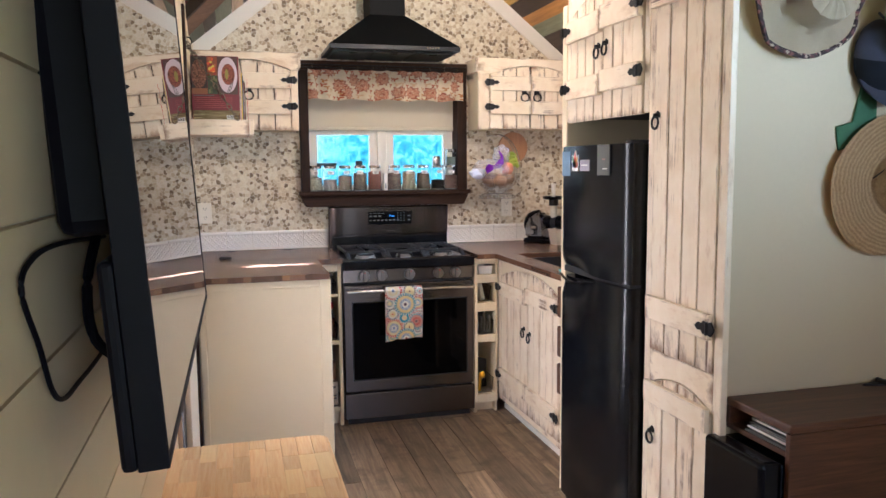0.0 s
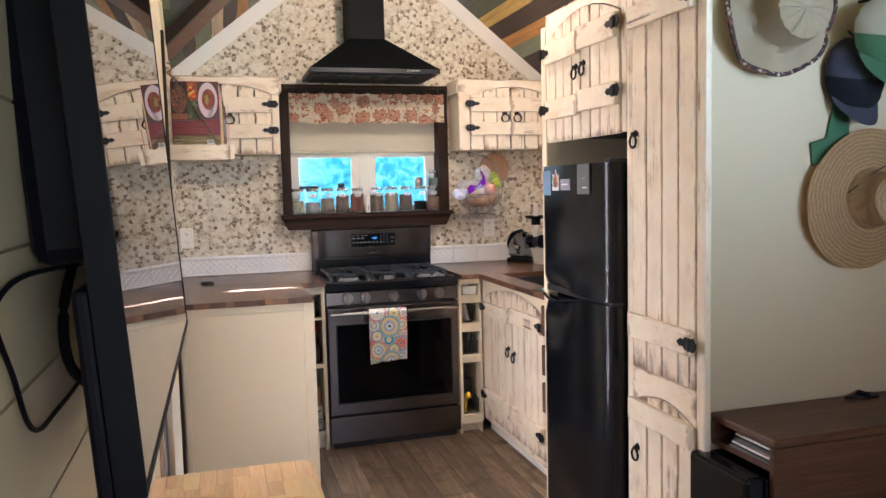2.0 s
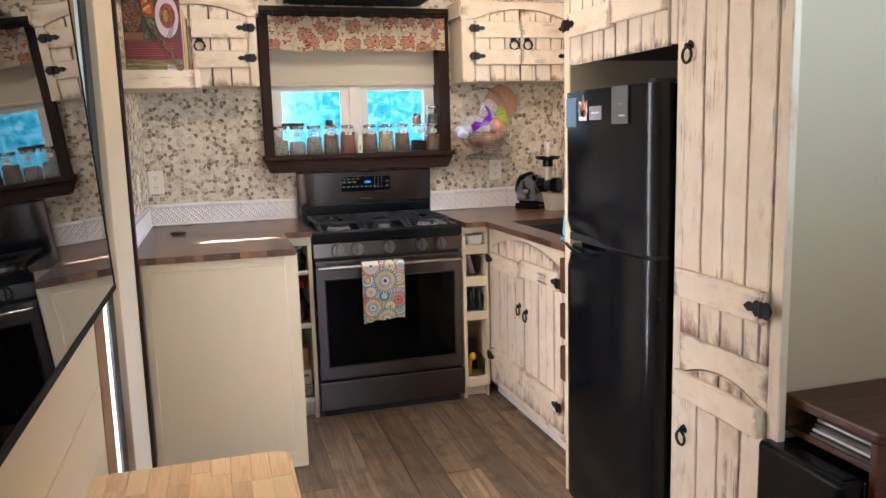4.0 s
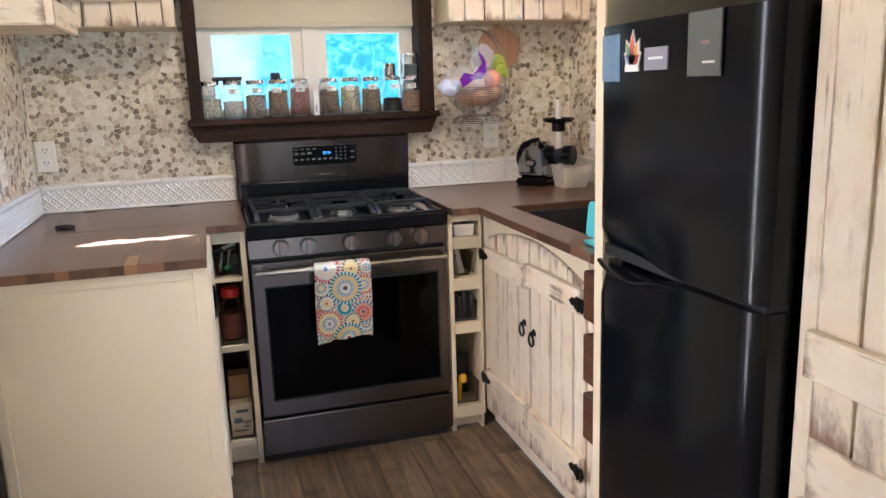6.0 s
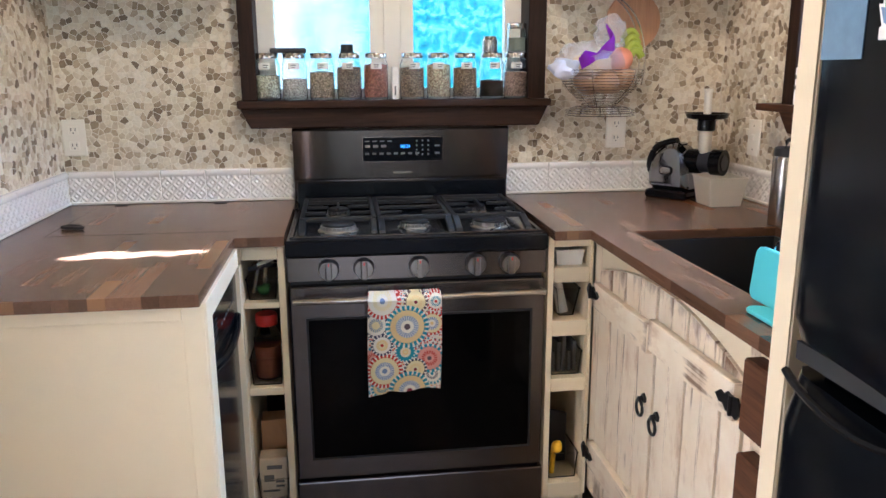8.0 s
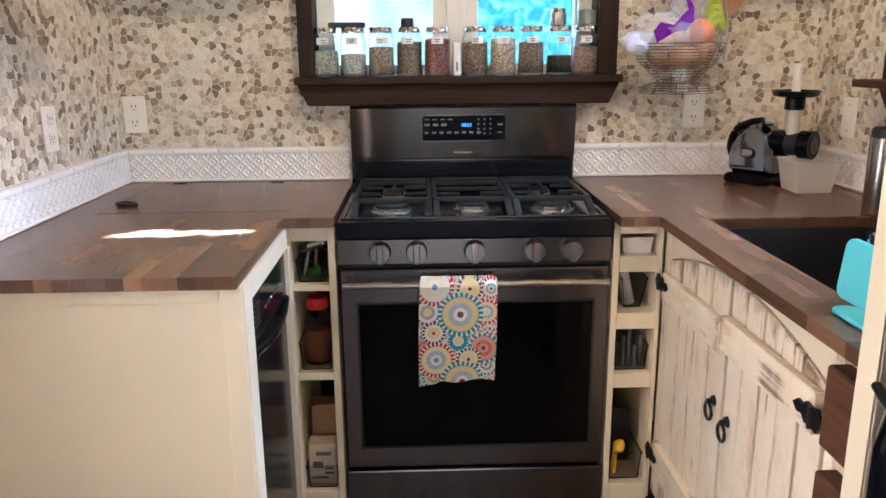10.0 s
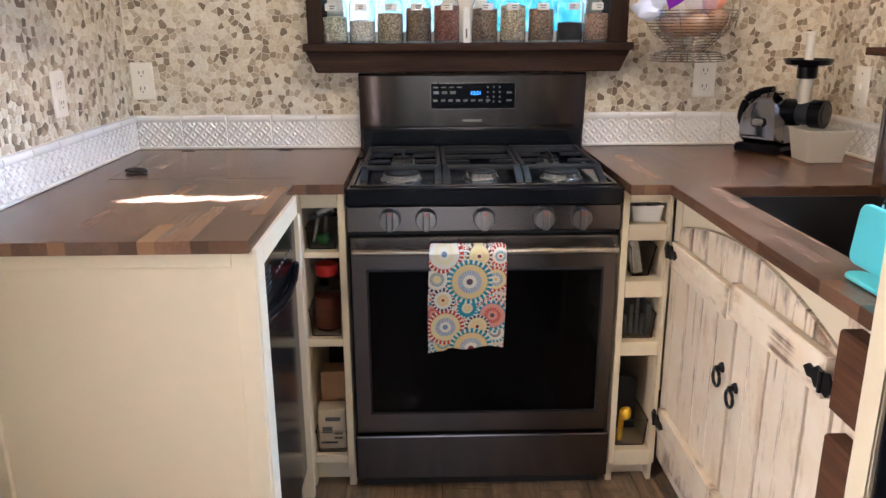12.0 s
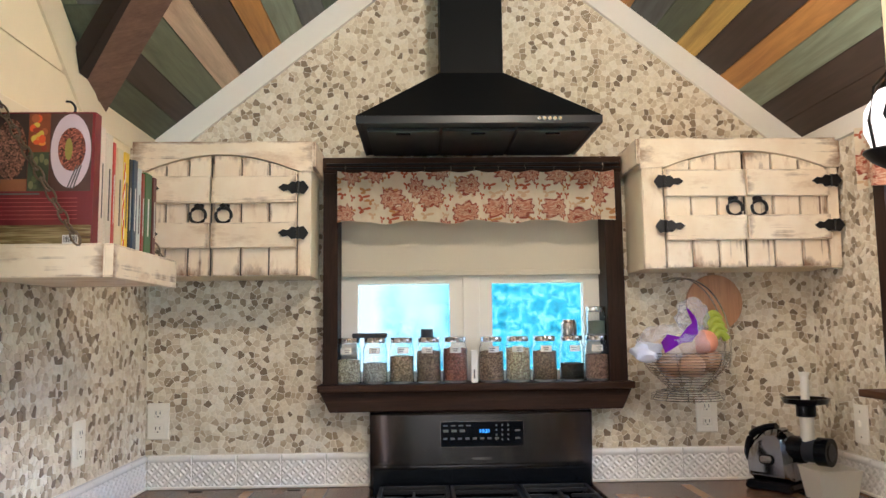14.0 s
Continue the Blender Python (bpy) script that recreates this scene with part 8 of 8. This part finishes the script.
tile_run(wall_north, lambda u: (u, YB, 0.9505), XL + 0.011, 0.583, 0)
tile_run(wall_north, lambda u: (u, YB, 0.9505), 1.348, XR - 0.011, 0)
tile_run(wall_west, lambda u: (XL, u, 0.9505), 3.742, YB, radians(90))
tile_run(wall_east, lambda u: (XR, u, 0.9505), 3.19, YB, radians(-90))
for parent, x0, x1, y0, y1 in ((wall_north, XL + 0.015, 0.583, YB - 0.015, YB - 0.001), (wall_north, 1.348, XR - 0.015, YB - 0.015, YB - 0.001), (wall_west, XL + 0.001, XL + 0.015, 3.742, YB), (wall_east, XR - 0.015, XR - 0.001, 3.19, YB)):
    part("liner", box(x0, x1, y0, y1, 0.9505, 0.9595, 0.003), M["white"], parent, "thin white bead along the counter")
# seams of the hinged hatch in the counter
for x0, x1, y0, y1 in ((-0.075, -0.0735, 4.352, 4.868), (-0.075, 0.452, 4.350, 4.352), (-0.075, 0.452, 4.868, 4.8695)):
    part("hatch_seam", box(x0, x1, y0, y1, 0.9490, 0.9504), M["gap"], counter_l, "fine dark seam of the hatch")


# ---- stone chip mosaic ----
def clip(poly, nx, ny, c):
    out = []
    for i in range(len(poly)):
        p, q2 = poly[i], poly[(i + 1) % len(poly)]
        dp_, dq = p[0] * nx + p[1] * ny - c, q2[0] * nx + q2[1] * ny - c
        if dp_ <= 0:
            out.append(p)
        if (dp_ < 0 < dq) or (dq < 0 < dp_):
            t = dp_ / (dp_ - dq)
            out.append((p[0] + t * (q2[0] - p[0]), p[1] + t * (q2[1] - p[1])))
    return out


def chips(u0, u1, z0, z1, size, seed, keep, gap=0.0010):
    """Irregular flat stones: cells around scattered points, shrunk by the grout."""
    rnd = random.Random(seed)
    nu, nz = int((u1 - u0) / size), int((z1 - z0) / size)
    du, dz = (u1 - u0) / nu, (z1 - z0) / nz
    pt = {}
    for i in range(-2, nu + 2):
        for j in range(-2, nz + 2):
            pt[i, j] = (u0 + (i + 0.5 + rnd.uniform(-0.46, 0.46)) * du, z0 + (j + 0.5 + rnd.uniform(-0.46, 0.46)) * dz)
    out = []
    for i in range(nu):
        for j in range(nz):
            a = pt[i, j]
            if not keep(*a):
                continue
            poly = [(max(u0, a[0] - 2 * du), max(z0, a[1] - 2 * dz)), (min(u1, a[0] + 2 * du), max(z0, a[1] - 2 * dz)), (min(u1, a[0] + 2 * du), min(z1, a[1] + 2 * dz)), (max(u0, a[0] - 2 * du), min(z1, a[1] + 2 * dz))]
            for di in (-2, -1, 0, 1, 2):
                for dj in (-2, -1, 0, 1, 2):
                    b2 = pt.get((i + di, j + dj))
                    if (di or dj) and b2:
                        nx, ny = b2[0] - a[0], b2[1] - a[1]
                        l = math.hypot(nx, ny)
                        nx, ny = nx / l, ny / l
                        poly = clip(poly, nx, ny, nx * (a[0] + b2[0]) / 2 + ny * (a[1] + b2[1]) / 2 - gap)
                        if len(poly) < 3:
                            break
                if len(poly) < 3:
                    break
            if len(poly) >= 3:
                out.append((a, poly))
    return out


def chip_geometry(verts, faces, poly, c, fn, h, tilt=(0.0, 0.0)):
    n = len(poly)
    s = len(verts)
    for k, d in ((1.0, 0.0), (0.97, h * 0.8), (0.86, h)):
        for p in poly:
            lean = ((p[0] - c[0]) * tilt[0] + (p[1] - c[1]) * tilt[1]) if d else 0.0
            verts.append(fn(c[0] + (p[0] - c[0]) * k, max(d + lean, 0.0004) if d else 0.0, c[1] + (p[1] - c[1]) * k))
    for r in (0, 1):
        for i in range(n):
            j = (i + 1) % n
            faces.append((s + r * n + i, s + r * n + j, s + (r + 1) * n + j, s + (r + 1) * n + i))
    faces.append(tuple(s + 2 * n + i for i in range(n)))


def mosaic(parent, fn, u0, u1, z0, z1, seed, keep, single=None, size=0.0205):
    verts, faces = [], []
    rnd = random.Random(seed + 1)
    count = 0
    for c, poly in chips(u0, u1, z0, z1, size, seed, keep):
        h = rnd.uniform(0.0012, 0.0030)
        tilt = (rnd.gauss(0, 0.07), rnd.gauss(0, 0.07))
        if single and count < 300 and single[0] < c[0] < single[1] and single[2] < c[1] < single[3]:
            v1, f1 = [], []
            chip_geometry(v1, f1, poly, c, fn, h, tilt)
            me = bpy.data.meshes.new("stone_chip")
            me.from_pydata(v1, [], f1)
            me.materials.append(M["chip_one"])
            piece("stone_chip", me, (0, 0, 0), parent)
            count += 1
        else:
            chip_geometry(verts, faces, poly, c, fn, h, tilt)
    me = bpy.data.meshes.new("stone_chips")
    me.from_pydata(verts, [], faces)
    me.materials.append(M["chip"])
    ob = new("stone_chips", me)
    ob.parent = parent
    tagged(ob, "irregular cream, tan and grey stone chips", kind="stuff")
    return ob


def on_gable(x, z):
    if 0.45 < x < 1.45 and 1.23 < z < 2.06:
        return False
    return z < roof(x) - 0.085


mosaic(wall_north, facing("y", YB), XL + 0.002, XR - 0.002, 1.066, APEX, 5, on_gable, (-0.12, 0.42, 1.10, 1.62))
mosaic(wall_west, lambda u, d, z: (XL + d, u, z), 3.737, YB - 0.005, 1.066, 1.988, 6, lambda u, z: True)
mosaic(wall_east, facing("x", XR), 3.19, YB - 0.005, 1.066, 2.10, 7, lambda u, z: not (3.44 < u < 4.41 and 1.24 < z < 2.11))

# ---- unseen tree added outside the sink window, whose shade lets one fleck of sun reach the counter ----
tr = thing("tree", (5.2, 4.6, -0.6), "unseen leafy tree added to shade a side window", "tree")
tk = bmesh.new()
lathe([(0.16, 0.0), (0.12, 0.5), (0.10, 1.6), (0.07, 2.8), (0.02, 4.2)], (5.2, 4.9, -0.6), 12, tk)
for i in range(7):
    a = i * 2.4
    h = 1.2 + 0.35 * i
    tube([(5.2, 4.9, -0.6 + h), (5.2 + 0.45 * math.cos(a), 4.9 + 0.5 * math.sin(a), -0.3 + h), (5.2 + 0.8 * math.cos(a), 4.9 + 1.0 * math.sin(a), 0.1 + h)], 0.03, 6, bm=tk)
part("trunk", tk, M["beam"], tr, "", True)
verts, faces = [], []
rl = random.Random(9)
for i in range(42000):
    p = Vector((rl.uniform(4.3, 6.0), rl.uniform(2.2, 6.2), rl.uniform(0.6, 4.3)))
    if i > 36000:
        p = SUN_TO + SUN_DIR * rl.uniform(4.6, 6.0) + Vector((0, rl.uniform(-0.5, 0.5), rl.uniform(-0.4, 0.4)))
    # sun gap: leaves are sparse along one narrow sightline
    k = (p - SUN_TO).dot(SUN_DIR)
    off = p - SUN_TO - SUN_DIR * k
    s = rl.uniform(0.05, 0.10)
    if abs(off.y) < 0.030 + s * 0.6 and abs(off.z) < 0.050 + s * 0.5:
        continue
    a, b2 = Vector((rl.gauss(0, 1), rl.gauss(0, 1), rl.gauss(0, 1))).normalized(), Vector((rl.gauss(0, 1), rl.gauss(0, 1), rl.gauss(0, 1))).normalized()
    b2 = (b2 - a * b2.dot(a)).normalized()
    n0 = len(verts)
    verts += [p - a * s, p + b2 * s * 0.5, p + a * s, p - b2 * s * 0.5]
    faces.append((n0, n0 + 1, n0 + 2, n0 + 3))
me = bpy.data.meshes.new("crown")
me.from_pydata([tuple(v) for v in verts], [], faces)
me.materials.append(plain("green_leaves", (0.06, 0.11, 0.03, 1), 0.6, vary=0.4, scale=6))
crown = new("crown", me)
crown.parent = tr
crown.matrix_parent_inverse = Matrix.Translation(-tr.location)
# second added tree keeps the sun out of the rear side opening
copy_thing(tr, pose(5.2, 0.1, -0.6))
tagged(part("ground", box(-60, 60, -60, 60, -0.65, -0.6), plain("grass_ground", (0.05, 0.08, 0.03, 1), 0.9, vary=0.4, scale=3)), "rough grass around the house", "ground", kind="structure")
